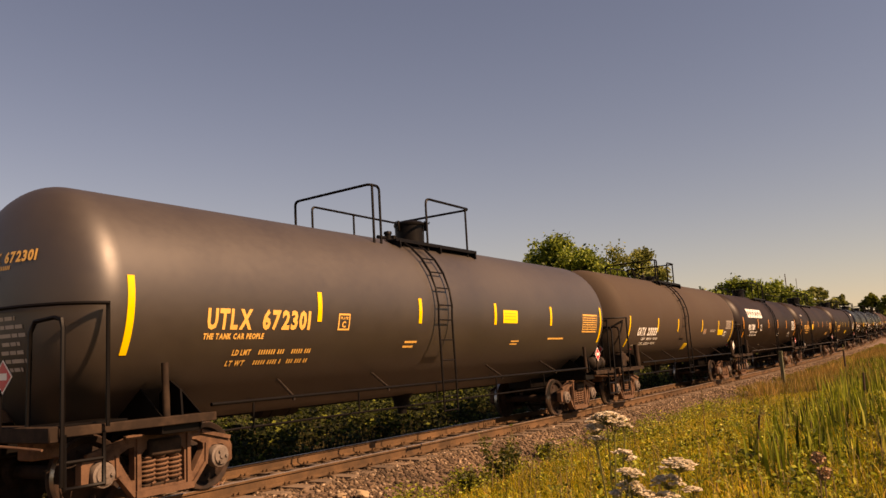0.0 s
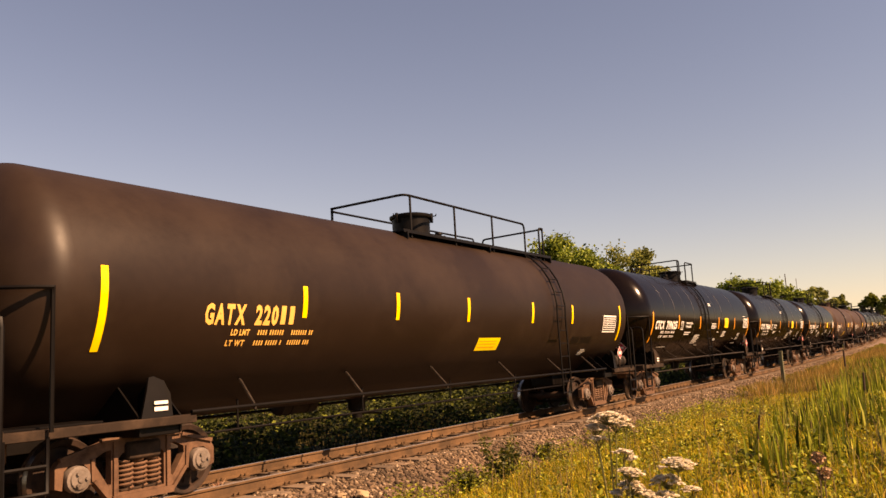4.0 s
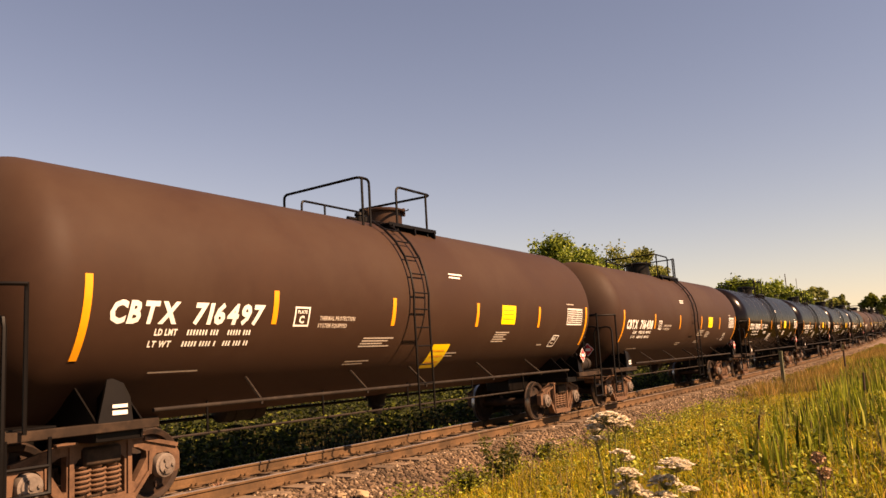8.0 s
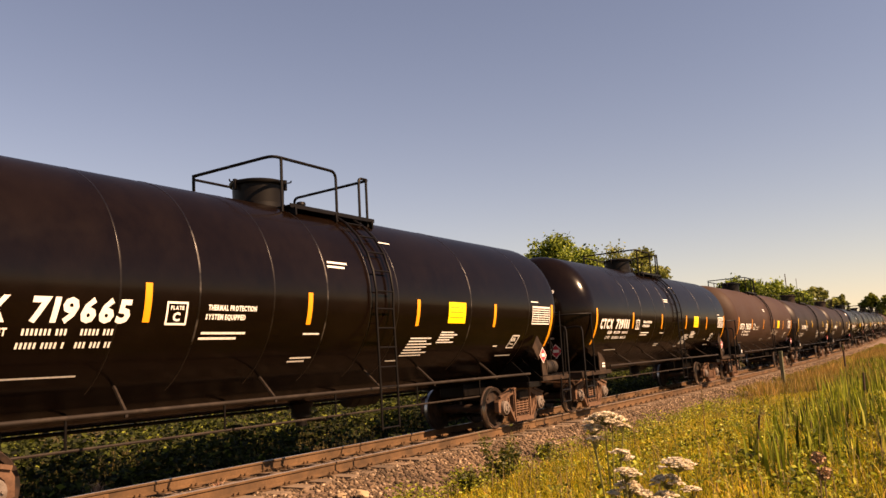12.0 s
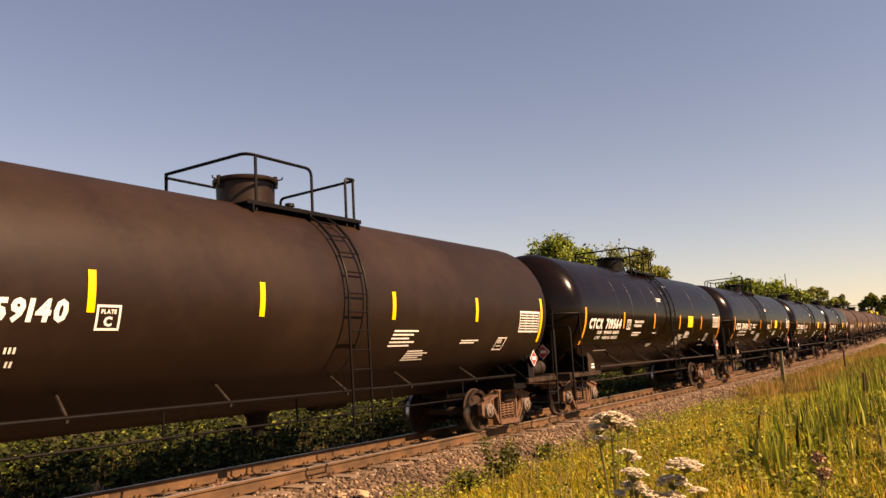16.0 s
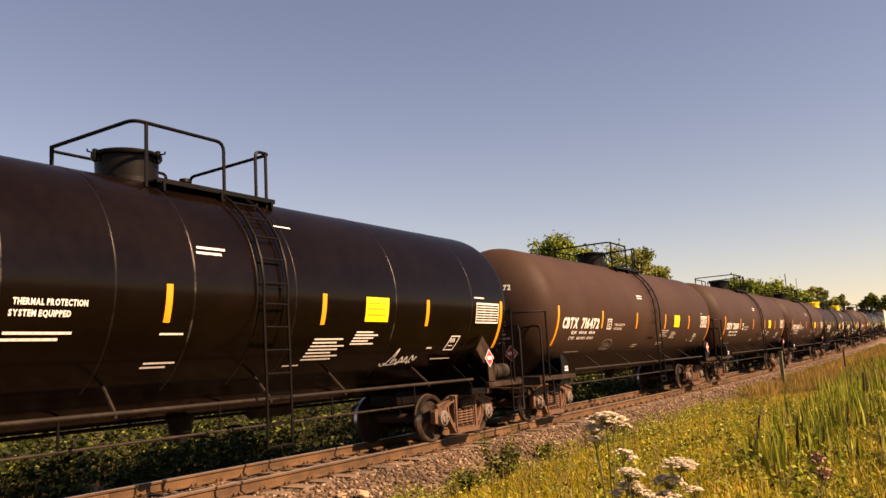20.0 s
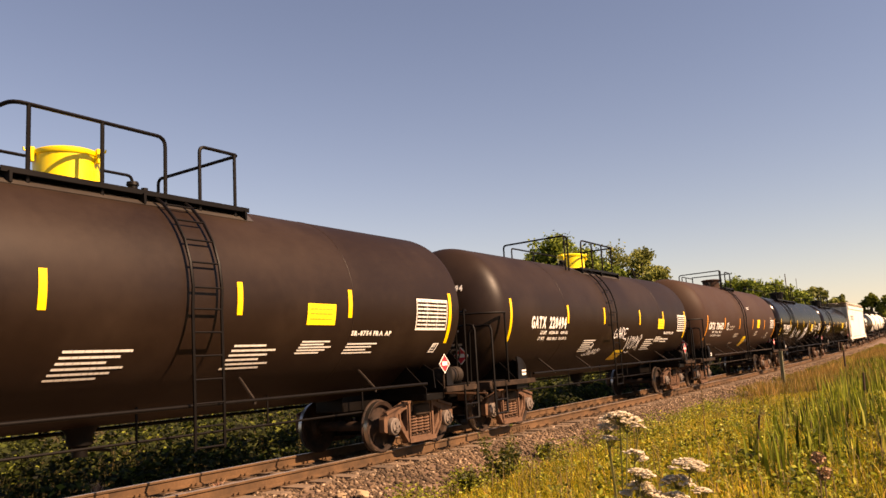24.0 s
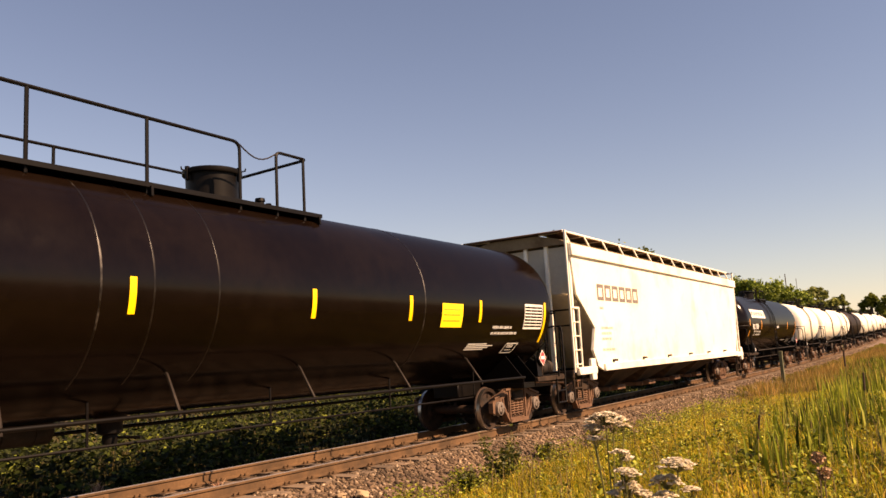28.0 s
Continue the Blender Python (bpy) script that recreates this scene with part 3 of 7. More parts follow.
def housing_mesh(r, h, mat, lid):
    def build():
        bm = bmesh.new()
        lathe(bm, [(-0.12, r * 1.02), (0.04, r * 1.0), (0.05, r * 0.95), (h * 0.84, r * 0.97), (h * 0.84, r + lid), (h * 0.87, r + lid + 0.01), (h * 0.97, r + lid + 0.01), (h, r + lid - 0.015), (h + 0.02, r * 0.85), (h + 0.035, 0.0)], 32, 'Z')
        for t in (0.4, 2.5, 4.6):
            x, y = (r + 0.03) * math.cos(t), (r + 0.03) * math.sin(t)
            box(bm, x - 0.03, x + 0.03, y - 0.03, y + 0.03, h * 0.62, h * 1.04, 0.008)
            pipe(bm, [(x * 1.0, y * 1.0, h * 0.9), (x * 1.22, y * 1.22, h * 0.92), (x * 1.24, y * 1.24, h * 1.0)], 0.012, 5)
        return finish("valve_housing", bm, mat)
    return once(("housing", r, h, mat.name, lid), build)


def top_gear(car, zc, R, pl):
    """Walkway, guard rails, valve housing and ladder on top of the tank."""
    top = zc + R
    ye, ya, yb, yl = pl["end"], pl["open"], pl["far"], pl["ladder"]
    sg = 1 if yb > ye else -1
    zr = top + pl.get("rail", 0.65)
    lat, back, ret = 0.85, 1.02, pl.get("ret", 0.3)
    key = (round(top, 2), ye, ya, yb)
    lo, hi = (ya - sg * 0.9, yb + sg * 0.05) if pl.get("deck") is None else pl["deck"]
    lo, hi = min(lo, hi), max(lo, hi)
    zd = zc + math.sqrt(R * R - lat * lat) + 0.13
    part("walkway", flat_box_mesh(("walkway", *key), [(0.52, 0.9, lo, hi, zd - 0.03, zd), (0.895, 0.915, lo, hi, zd - 0.05, zd + 0.02), (0.50, 0.53, lo, hi, zd - 0.05, zd + 0.01)]
         + [(0.45, 0.95, y - 0.02, y + 0.02, zd - 0.17, zd - 0.03) for y in (lo + 0.1, (lo + hi) / 2, hi - 0.1)], BLACK_IRON, 0.004), car)
    part("walkway", flat_box_mesh(("walkway_far", *key), [(-0.9, -0.52, lo, hi, zd - 0.03, zd), (-0.92, -0.88, lo, hi, zd - 0.07, zd + 0.05)]
         + [(-0.95, -0.45, y - 0.02, y + 0.02, zd - 0.17, zd - 0.03) for y in (lo + 0.1, hi - 0.1)], BLACK_IRON, 0.004), car)
    base = zc + math.sqrt(R * R - lat * lat)
    low = zc + math.sqrt(R * R - back * back)
    # rail across the tank at the ladder's end, with a short return on the near side
    a = (-back, ye, low)
    ptsA = [a] + bent(a, (-back, ye, zr - 0.05), (lat, ye, zr), 0.1) + bent((-back, ye, zr), (lat, ye, zr), (lat, ye + sg * ret, zr), 0.1)
    ptsA += bent((lat, ye, zr), (lat, ye + sg * ret, zr), (lat, ye + sg * ret, base), 0.1) + [(lat, ye + sg * ret, base)]
    part("guard_rail", bar_mesh(("guard_rail_end", ret, *key), [ptsA, [(lat, ye + sg * 0.08, zr), (lat, ye + sg * 0.08, base)]], 0.026, BLACK_IRON), car)
    # near rail from the opening to the far end, then across
    b = (lat, ya, base)
    ptsB = [b] + bent(b, (lat, ya, zr), (lat, yb, zr), 0.14) + bent((lat, ya, zr), (lat, yb, zr), (-back, yb, zr - 0.02), 0.16) + [(-back, yb, zr - 0.02), (-back, yb, low)]
    yp = yb - sg * 0.2
    posts = [[(lat, yp, zr), (lat, yp, base)]]
    n = max(1, int(abs(yp - ya) / pl.get("pitch", 1.5)))
    for i in range(1, n):
        y = ya + (yp - ya) * i / n
        posts.append([(lat, y, zr), (lat, y, base)])
    part("guard_rail", bar_mesh(("guard_rail_near", n, *key), [ptsB] + posts, 0.026, BLACK_IRON), car)
    if pl.get("chain"):
        y0_, y1_ = ya, ye + sg * ret
        sag = [(lat, y0_ + (y1_ - y0_) * i / 8, zr - 0.03 - 0.16 * math.sin(math.pi * i / 8)) for i in range(9)]
        part("guard_chain", bar_mesh(("guard_chain", *key), [sag], 0.012, GRIME_IRON, 5), car, "thin sagging safety chain")
    zf = zr - 0.08
    c = (-back, ye + sg * 0.5, low)
    part("guard_rail", bar_mesh(("guard_rail_far", *key), [[c] + bent(c, (-back, ye + sg * 0.5, zf), (-back, yb, zf), 0.1) + [(-back, yb, zf)], [(-back, (ye + yb) / 2, zf), (-back, (ye + yb) / 2, low)]], 0.024, BLACK_IRON), car)
    if pl.get("pad"):
        part("deck_pad", pad_mesh(R, lo - 0.15, hi + 0.15), car, "pale grey plate under the walkway", pose(0, 0, zc))
    r, h = pl.get("r", 0.42), pl.get("h", 0.42)
    part("valve_housing", housing_mesh(r, h, pl.get("paint", BLACK_IRON), pl.get("lid", 0.05)), car, pl.get("label", ""), pose(0, pl["hatch"], top - 0.02))
    if pl.get("small", True):
        part("vent_valve", once("vent", vent_mesh), car, m=pose(0.1, pl["hatch"] - sg * 0.95, top))
    # ladder that follows the shell
    rr = R + 0.085
    angs = [radians(d) for d in (62, 50, 38, 26, 14, 2, -8)]
    side = [(rr * math.cos(t), zc + rr * math.sin(t)) for t in angs]
    side += [(side[-1][0] + 0.02, 1.2), (side[-1][0] + 0.02, pl.get("foot", 0.62))]
    for dy in (-0.24, 0.24):
        part("ladder_rail", bar_mesh(("ladder_rail", round(zc, 2), round(R, 2), pl.get("foot", 0.62)), [[(x, 0, z) for x, z in side]], 0.022, BLACK_IRON), car, m=pose(0, yl + dy, 0))
    rung = bar_mesh(("ladder_rung",), [[(0, -0.24, 0), (0, 0.24, 0)]], 0.014, BLACK_IRON)
    length = 0.0
    for p, q in zip(side, side[1:]):
        d = math.hypot(q[0] - p[0], q[1] - p[1])
        steps = max(1, round(d / 0.33))
        for i in range(steps):
            f = i / steps
            part("ladder_rung", rung, car, m=pose(p[0] + (q[0] - p[0]) * f, yl, p[1] + (q[1] - p[1]) * f))
    part("ladder_rung", rung, car, m=pose(side[-1][0], yl, side[-1][1] + 0.03))


def pad_mesh(R, y0, y1):
    """A thin plate welded over the shell under the walkway, its ends cut on a slant."""
    def build():
        bm = bmesh.new()
        rows = []
        for i in range(13):
            t = radians(52 + 76 * i / 12)
            cut = 0.35 * abs(i - 6) / 6
            rows.append([bm.verts.new((r_ * math.cos(t), y, r_ * math.sin(t))) for r_ in (R - 0.004, R + 0.012) for y in (y0 - 0.25 + cut, y1 + 0.25 - cut)])
        for p, q in zip(rows, rows[1:]):
            for a, b in ((2, 3), (0, 2), (3, 1)):
                bm.faces.new((p[a], p[b], q[b], q[a]))
        bm.faces.new((rows[0][0], rows[0][1], rows[0][3], rows[0][2]))
        bm.faces.new((rows[-1][2], rows[-1][3], rows[-1][1], rows[-1][0]))
        bmesh.ops.recalc_face_normals(bm, faces=bm.faces[:])
        return finish("deck_pad", bm, PAINT_DUSTY)
    return once(("pad", R, y0, y1), build)


def vent_mesh():
    bm = bmesh.new()
    lathe(bm, [(-0.05, 0.12), (0.04, 0.12), (0.05, 0.07), (0.14, 0.07), (0.15, 0.09), (0.2, 0.08), (0.22, 0.0)], 12, 'Z')
    pipe(bm, [(0, -0.1, 0.06), (0, -0.35, 0.06)], 0.04, 8)
    pipe(bm, [(0, 0.2, 0.0), (0, 0.2, 0.14)], 0.05, 8)
    return finish("vent_valve", bm, BLACK_IRON)


def outlet_mesh():
    bm = bmesh.new()
    lathe(bm, [(0.72, 0.0), (0.72, 0.10), (0.84, 0.10), (0.87, 0.17), (1.0, 0.17), (1.2, 0.3)], 16, 'Z')
    pipe(bm, [(0.0, 0.1, 0.8), (0.5, 0.12, 0.8)], 0.022, 6)
    return finish("outlet_valve", bm, BLACK_IRON)


def under_gear(car, half, zc, R, bogs, spec):
    """Side hand rails with their brackets, the brake rod and the outlet."""
    y0, y1 = bogs[0] + 0.4, bogs[1] - 0.4
    dark = spec.get("strip") is STRIP_YELLOW
    iron = BLACK_IRON if dark else GRIME_IRON
    zr = spec.get("rail_z", 1.175)
    for sx in (1, -1):
        x = sx * 1.5
        key = ("side_rail", round(y0, 2), round(y1, 2), sx, dark, zr)
        part("side_rail", bar_mesh(key, [[(x, y0, zr), (x, y1, zr)]], 0.027, iron, 8), car)
        for f in spec.get("struts", (-4.7, -2.36, 1.75, 4.5)):
            lat = 1.0
            zt = zc - math.sqrt(max(R * R - lat * lat, 0.01)) + 0.01
            part("rail_bracket", bar_mesh(("rail_bracket", round(zt, 2), sx, zr), [[(sx * lat, 0.08, zt), (sx * (lat + 0.05), 0.07, zt - 0.03), (x, -0.1, zr - 0.005), (x, -0.1, zr - 0.055)]], 0.022, GRIME_IRON), car, m=pose(0, f, 0))
    part("brake_rod", bar_mesh(("brake_rod", round(y0, 2), round(y1, 2)), [[(-0.9, y0 + 0.4, 0.86), (-0.9, y1 - 0.4, 0.86)]], 0.032, BLACK_IRON), car)
    part("air_pipe", bar_mesh(("air_pipe", round(y0, 2), round(y1, 2), spec.get("strip") is STRIP_YELLOW), [[(0.62, y0, 0.74), (0.62, y1, 0.74)]], 0.02, BLACK_IRON if dark else GRIME_IRON), car)
    n = 5
    for i in range(n):
        y = y0 + 1.2 + (y1 - y0 - 2.4) * i / (n - 1)
        part("rod_hanger", bar_mesh(("rod_hanger", round(zc - R, 2)), [[(-0.9, 0, 0.82), (-0.9, 0, zc - R + 0.35)]], 0.024, BLACK_IRON), car, m=pose(0, y, 0))
        part("pipe_hanger", bar_mesh(("pipe_hanger", round(zc - R, 2)), [[(0.62, 0, 0.72), (0.62, 0, zc - R + 0.22)]], 0.018, BLACK_IRON), car, m=pose(0, y + 0.4, 0))
    part("outlet_valve", once("outlet", outlet_mesh), car, m=pose(0, spec.get("outlet", 0.0), zc - R - 1.13 - spec.get("belly", 0.0) * 0.7))
    part("air_reservoir", once("reservoir", lambda: air_tank_mesh(0.2, 0.9)), car, m=pose(-0.75, 2.6 if spec.get("flip") else -2.9, 0.95))


def head_mark(name, bm, mat, car, x, z, head, label=""):
    """Writing on the end of the tank, laid on the bulge of the head; head is (R, zc, half, depth)."""
    R, zc, half, depth = head
    slice_rows(bm)
    for v in bm.verts:
        px_, pz = x + v.co.x, z + v.co.y
        v.co = Vector((px_, -half - bulge(min(math.hypot(px_, pz - zc), R), R, depth) - 0.008, pz))
    return tagged(part(name, finish(name, bm, mat, smooth=False), car, label), kind="stuff")


def grid_lines(w, h, rows, cols, seed=0):
    """A test-data table: rows of short marks in a frame."""
    bm = bars([(0.04, h * (i + 0.22) / rows, w - 0.08, h * 0.42 / rows) for i in range(rows)], 0.5, seed)
    fr = frame_box(w, h, 0.022)
    me = bpy.data.meshes.new("tmp")
    fr.to_mesh(me)
    fr.free()
    bm.from_mesh(me)
    bpy.data.meshes.remove(me)
    for i in range(1, cols):
        x = w * i / cols
        bm.faces.new([bm.verts.new(p) for p in ((x, 0, 0), (x + 0.012, 0, 0), (x + 0.012, h, 0), (x, h, 0))])
    return bm


def letter_mark(text, h, w, mat, car, R, zc, y, z, name="lettering", label="", slant=0.0):
    return mark(name, letters(text, h, w, slant), mat, car, R, zc, y, z, label)


def tank_car(u, spec):
    """One tank car, its middle u metres along the track at the clip's start."""
    R, zc, half, mat = spec["R"], spec["zc"], spec["half"], spec["paint"]
    depth = spec.get("depth", 0.80)
    b0, b1 = spec["bogies"]
    car = thing("tank_car", spec["label"], "tank car", "cars of the freight train", line_pose(u))
    trim = spec.get("trim", 0.0)   # how much shorter the trailing half is
    part("tank", shell_mesh(R, half - trim / 2, mat, depth, spec.get("belly", 0.0)), car, m=pose(0, -trim / 2, zc))
    for y in spec.get("seams", ()):
        part("weld_seam", ring_mesh(R, 0.03, 0.005, SEAM if mat is PAINT_BLACK else mat), car, m=pose(0, y, zc))
    for y in spec.get("faint", ()):
        part("weld_seam", ring_mesh(R, 0.028, 0.003, SEAM_FAINT), car, m=pose(0, y, zc))
    add_bogie(car, b0, u)
    add_bogie(car, b1, u)
    for e, bg in ((-1, -b0), (1, b1)):
        end_gear(car, e, half + 0.8, half, zc, R, bg, spec, spec.get("rail_top", 2.62))
    under_gear(car, half, zc, R, (b0, b1), spec)
    if "top" in spec:
        top_gear(car, zc, R, spec["top"])
    decorate(car, spec, R, zc, half, depth)
    return car


def decorate(car, spec, R, zc, half, depth):
    """Strips, writing, panels and placards on the near side."""
    strip, white = spec.get("strip", STRIP_ORANGE), spec.get("ink", MARK_WHITE)
    bs = spec["bars"]
    for i, y in enumerate(bs):
        ends = i in (0, len(bs) - 1)
        z0, h = (1.83, 0.98) if ends else (2.26, 0.48)
        dz = spec.get("bar_dz", 0.0)
        mark("reflective_strip", rect(0.10, h * (R / 1.6) + (0.05 if ends else 0)), strip, car, R, zc, y - 0.05, z0 + dz - 0.03, lift=0.008)
    zt = spec.get("text_z", 2.23)
    x0, x1 = spec["text"]
    h, sl = spec.get("text_h", 0.27), spec.get("slant", 0.0)
    letter_mark(spec["code"], h, (x1 - x0) * 0.40, white, car, R, zc, x0, zt, label="white stencilled reporting letters" if white is MARK_WHITE else "yellow stencilled reporting letters", slant=sl)
    share = min(len(spec["number"]) / 5.0, 1.0)
    if share < 0.9:
        mark("lettering", bars([(0, 0, (x1 - x0) * 0.18, h)], 0.12, 4), white, car, R, zc, x0 + (x1 - x0) * 0.78, zt)
        share = 0.5
    letter_mark(spec["number"], h, (x1 - x0) * 0.50 * share, white, car, R, zc, x0 + (x1 - x0) * 0.50, zt, label="stencilled car number", slant=sl)
    xs = x0 + (x1 - x0) * 0.28 + spec.get("load_x", 0.0)
    for k, (a, num, kg) in enumerate(spec.get("loads", (("LD LMT", "", ""), ("LT WT", "", "")))):
        z = zt - spec.get("load_drop", 0.15) - 0.14 * k
        letter_mark(a, 0.085, 0.34, white, car, R, zc, xs - 0.05 * k, z, "load_stencil")
        if num:
            letter_mark(num, 0.085, 0.58, white, car, R, zc, xs + 0.52 - 0.03 * k, z, "load_stencil")
            if kg:
                letter_mark(kg, 0.085, 0.50, white, car, R, zc, xs + 1.20 - 0.03 * k, z, "load_stencil")
            else:
                mark("load_stencil", bars([(0, 0, 0.5, 0.075)], 0.3, k), white, car, R, zc, xs + 1.20 - 0.03 * k, z)
        else:
            mark("load_stencil", bars([(0, 0, 0.55, 0.075), (0.68, 0, 0.48, 0.075)], 0.3, k + len(spec["number"])), white, car, R, zc, xs + 0.5 - 0.03 * k, z)
    for k, (kind, y, z, w, hh, *rest) in enumerate(spec.get("marks", ())):
        col = rest[0] if rest else white
        if kind == "panel":
            mark("decal_panel", rect(w, hh), col, car, R, zc, y, z, "yellow warning decal" if col is PANEL_YELLOW else "", lift=0.008)
            mark("decal_text", bars([(0.06, hh * f, w * 0.78, hh * 0.06) for f in (0.25, 0.5, 0.72)], 0.6, k), STRIP_ORANGE, car, R, zc, y, z, lift=0.011)
        elif kind == "table":
            mark("test_table", grid_lines(w, hh, 8, 3, k), col, car, R, zc, y, z, "stencilled test data table")
        elif kind == "frame":
            mark("stencil_frame", frame_box(w, hh, 0.028), col, car, R, zc, y, z)
            letter_mark("PLATE", hh * 0.16, w * 0.62, col, car, R, zc, y + w * 0.19, z + hh * 0.64, "stencil_text")
            letter_mark("C", hh * 0.36, w * 0.34, col, car, R, zc, y + w * 0.33, z + hh * 0.18, "stencil_text")
        elif kind == "slant":
            bm = frame_box(w, hh, 0.025)
            for v in bm.verts:
                v.co.x += v.co.y * 0.35
            mark("stencil_frame", bm, col, car, R, zc, y, z)
            bm = bars([(w * 0.2 + hh * 0.12, hh * 0.3, w * 0.55, 0.02), (w * 0.2 + hh * 0.2, hh * 0.55, w * 0.5, 0.09)], 0.4, k)
            mark("stencil_text", bm, col, car, R, zc, y, z)
        elif kind == "rows":
            n = rest[1] if len(rest) > 1 else 2
            n = n if n < 3 else int(n * 1.2 + 0.5)
            pitch = hh / n
            mark("stencil_text", bars([(-(n - i) * 0.02, i * pitch, w * (0.72 + 0.28 * ((i * 7 + k) % 3) / 2), max(pitch * 0.44, 0.026)) for i in range(n)], 0.12, k), col, car, R, zc, y, z)
        elif kind == "word":
            letter_mark(rest[1], hh, w, col, car, R, zc, y, z, "stencil_text")
        elif kind == "tag":
            mark("sprayed_tag", strokes(rest[1], w, hh, rest[2] if len(rest) > 2 else 0.043), col, car, R, zc, y, z, "white sprayed graffiti tag", lift=0.009)
    # the end that faces the camera
    head = (R, zc, half, depth)
    head_mark("lettering", letters(spec["code"] + " " + spec["number"], 0.13, 1.05), white, car, -0.28, zc + 0.45, head, "small stencilled car number")
    head_mark("stencil_text", bars([(0, 0.12, 0.62, 0.05), (0.0, 0.0, 0.45, 0.05)], 0.3, 3), white, car, -0.22, zc + 0.24, head)
    head_mark("stencil_text", bars([(0.04 * (i % 2), -0.10 * i, 0.30 + 0.07 * (i % 3), 0.045) for i in range(7)], 0.4, 5), MARK_DIM, car, 0.2, zc - 0.25, head)
    part("hazard_placard", once("diamond", lambda: diamond_mesh(MARK_RED)), car, "red and white hazard placard", pose(0.9, -half - depth - 0.3, 1.66, 0, 0, -90))
    part("placard_post", bar_mesh(("head_post",), [[(0.86, 0, 1.05), (0.86, 0, 1.52)]], 0.018, BLACK_IRON), car, m=pose(0, -half - depth - 0.3, 0))
    if spec.get("holder"):
        part("placard_holder", once("card", steel_card_mesh), car, "grey steel placard holder", pose(1.50, half - 0.95, 1.76))
        part("hazard_placard", once("diamond", lambda: diamond_mesh(MARK_RED)), car, "red and white hazard placard", pose(1.53, half - 0.75, 1.58))
    elif spec.get("white_card"):
        part("hazard_placard", once("white_diamond", lambda: diamond_mesh(MARK_WHITE)), car, "plain white placard", pose(1.50, half - 0.45, 1.52))
    else:
        part("hazard_placard", once("diamond", lambda: diamond_mesh(MARK_RED)), car, "red and white hazard placard", pose(1.50, half - 0.45, 1.52))
    part("placard_post", bar_mesh(("placard_post",), [[(1.46, 0, 1.05), (1.46, 0, 1.5)]], 0.02, DUSTY_IRON), car, m=pose(0, half - 0.45, 0))
    if spec.get("sill_tag"):
        part("sill_tag", flat_box_mesh(("sill_tag",), [(1.49, 1.496, -0.55, 0.0, 0.985, 1.04)], strip if strip is STRIP_YELLOW else MARK_WHITE, 0.0), car, m=pose(0, half + 0.1, 0))


def strokes(paths, w, h, wide=0.035):
    """Brush strokes through points given in parts of the tag's width and height."""
    bm = bmesh.new()
    for path in paths:
        pts = [Vector((x * w, y * h, 0)) for x, y in path]
        fine = []
        for i in range(len(pts) - 1):
            p0, p1, p2, p3 = pts[max(i - 1, 0)], pts[i], pts[i + 1], pts[min(i + 2, len(pts) - 1)]
            for k in range(5):
                t = k / 5
                fine.append(0.5 * ((2 * p1) + (p2 - p0) * t + (2 * p0 - 5 * p1 + 4 * p2 - p3) * t * t + (3 * p1 - p0 - 3 * p2 + p3) * t ** 3))
        fine.append(pts[-1])
        prev = None
        for i, p in enumerate(fine):
            d = fine[min(i + 1, len(fine) - 1)] - fine[max(i - 1, 0)]
            nrm = Vector((-d.y, d.x, 0)).normalized() * wide / 2 * (0.75 + 0.25 * math.sin(i * 0.9))
            pair = (bm.verts.new(p + nrm), bm.verts.new(p - nrm))
            if prev:
                bm.faces.new((prev[0], prev[1], pair[1], pair[0]))
            prev = pair
    return bm


# hand-style tags, in parts of their width and height
TAG_FOUR = [[(0.2, 0.75), (0.08, 0.8), (0.0, 0.5), (0.06, 0.25), (0.2, 0.35), (0.2, 0.5), (0.12, 0.5)], [(0.27, 0.25), (0.36, 0.95), (0.45, 0.2)], [(0.3, 0.5), (0.5, 0.55)],
            [(0.52, 0.2), (0.54, 0.9), (0.66, 0.8), (0.56, 0.55), (0.7, 0.2)], [(0.98, 0.85), (0.78, 0.85), (0.74, 0.5), (0.9, 0.55)], [(0.74, 0.5), (0.78, 0.2), (1.0, 0.15), (0.98, 0.0)]]
TAG_FIVE = [[(0.0, 0.9), (0.08, 0.2), (0.2, 0.95)], [(0.34, 0.88), (0.25, 0.6), (0.31, 0.3), (0.42, 0.4), (0.43, 0.72), (0.33, 0.9)], [(0.46, 0.9), (0.55, 0.6), (0.64, 0.95)], [(0.55, 0.6), (0.5, 0.2)],
            [(0.7, 0.85), (0.64, 0.5), (0.74, 0.3), (0.82, 0.6), (0.72, 0.88)], [(0.86, 0.2), (0.88, 0.95), (1.0, 0.8), (0.88, 0.55), (1.0, 0.15)], [(0.25, 0.1), (0.5, 0.0), (0.45, 0.12), (0.6, 0.05)]]
TAG_WILD = [[(0.0, 0.4), (0.2, 0.75), (0.35, 0.3), (0.1, 0.25), (0.4, 0.6), (0.6, 0.7), (0.5, 0.3)], [(0.3, 0.2), (0.7, 0.35), (0.6, 0.6), (1.0, 0.65), (0.8, 0.3), (0.55, 0.1)], [(0.55, 0.75), (0.58, 1.0), (0.62, 0.8)], [(0.05, 0.15), (0.3, 0.05), (0.95, 0.2), (0.7, 0.02)], [(0.7, 0.5), (0.9, 0.8), (0.98, 0.45)]]
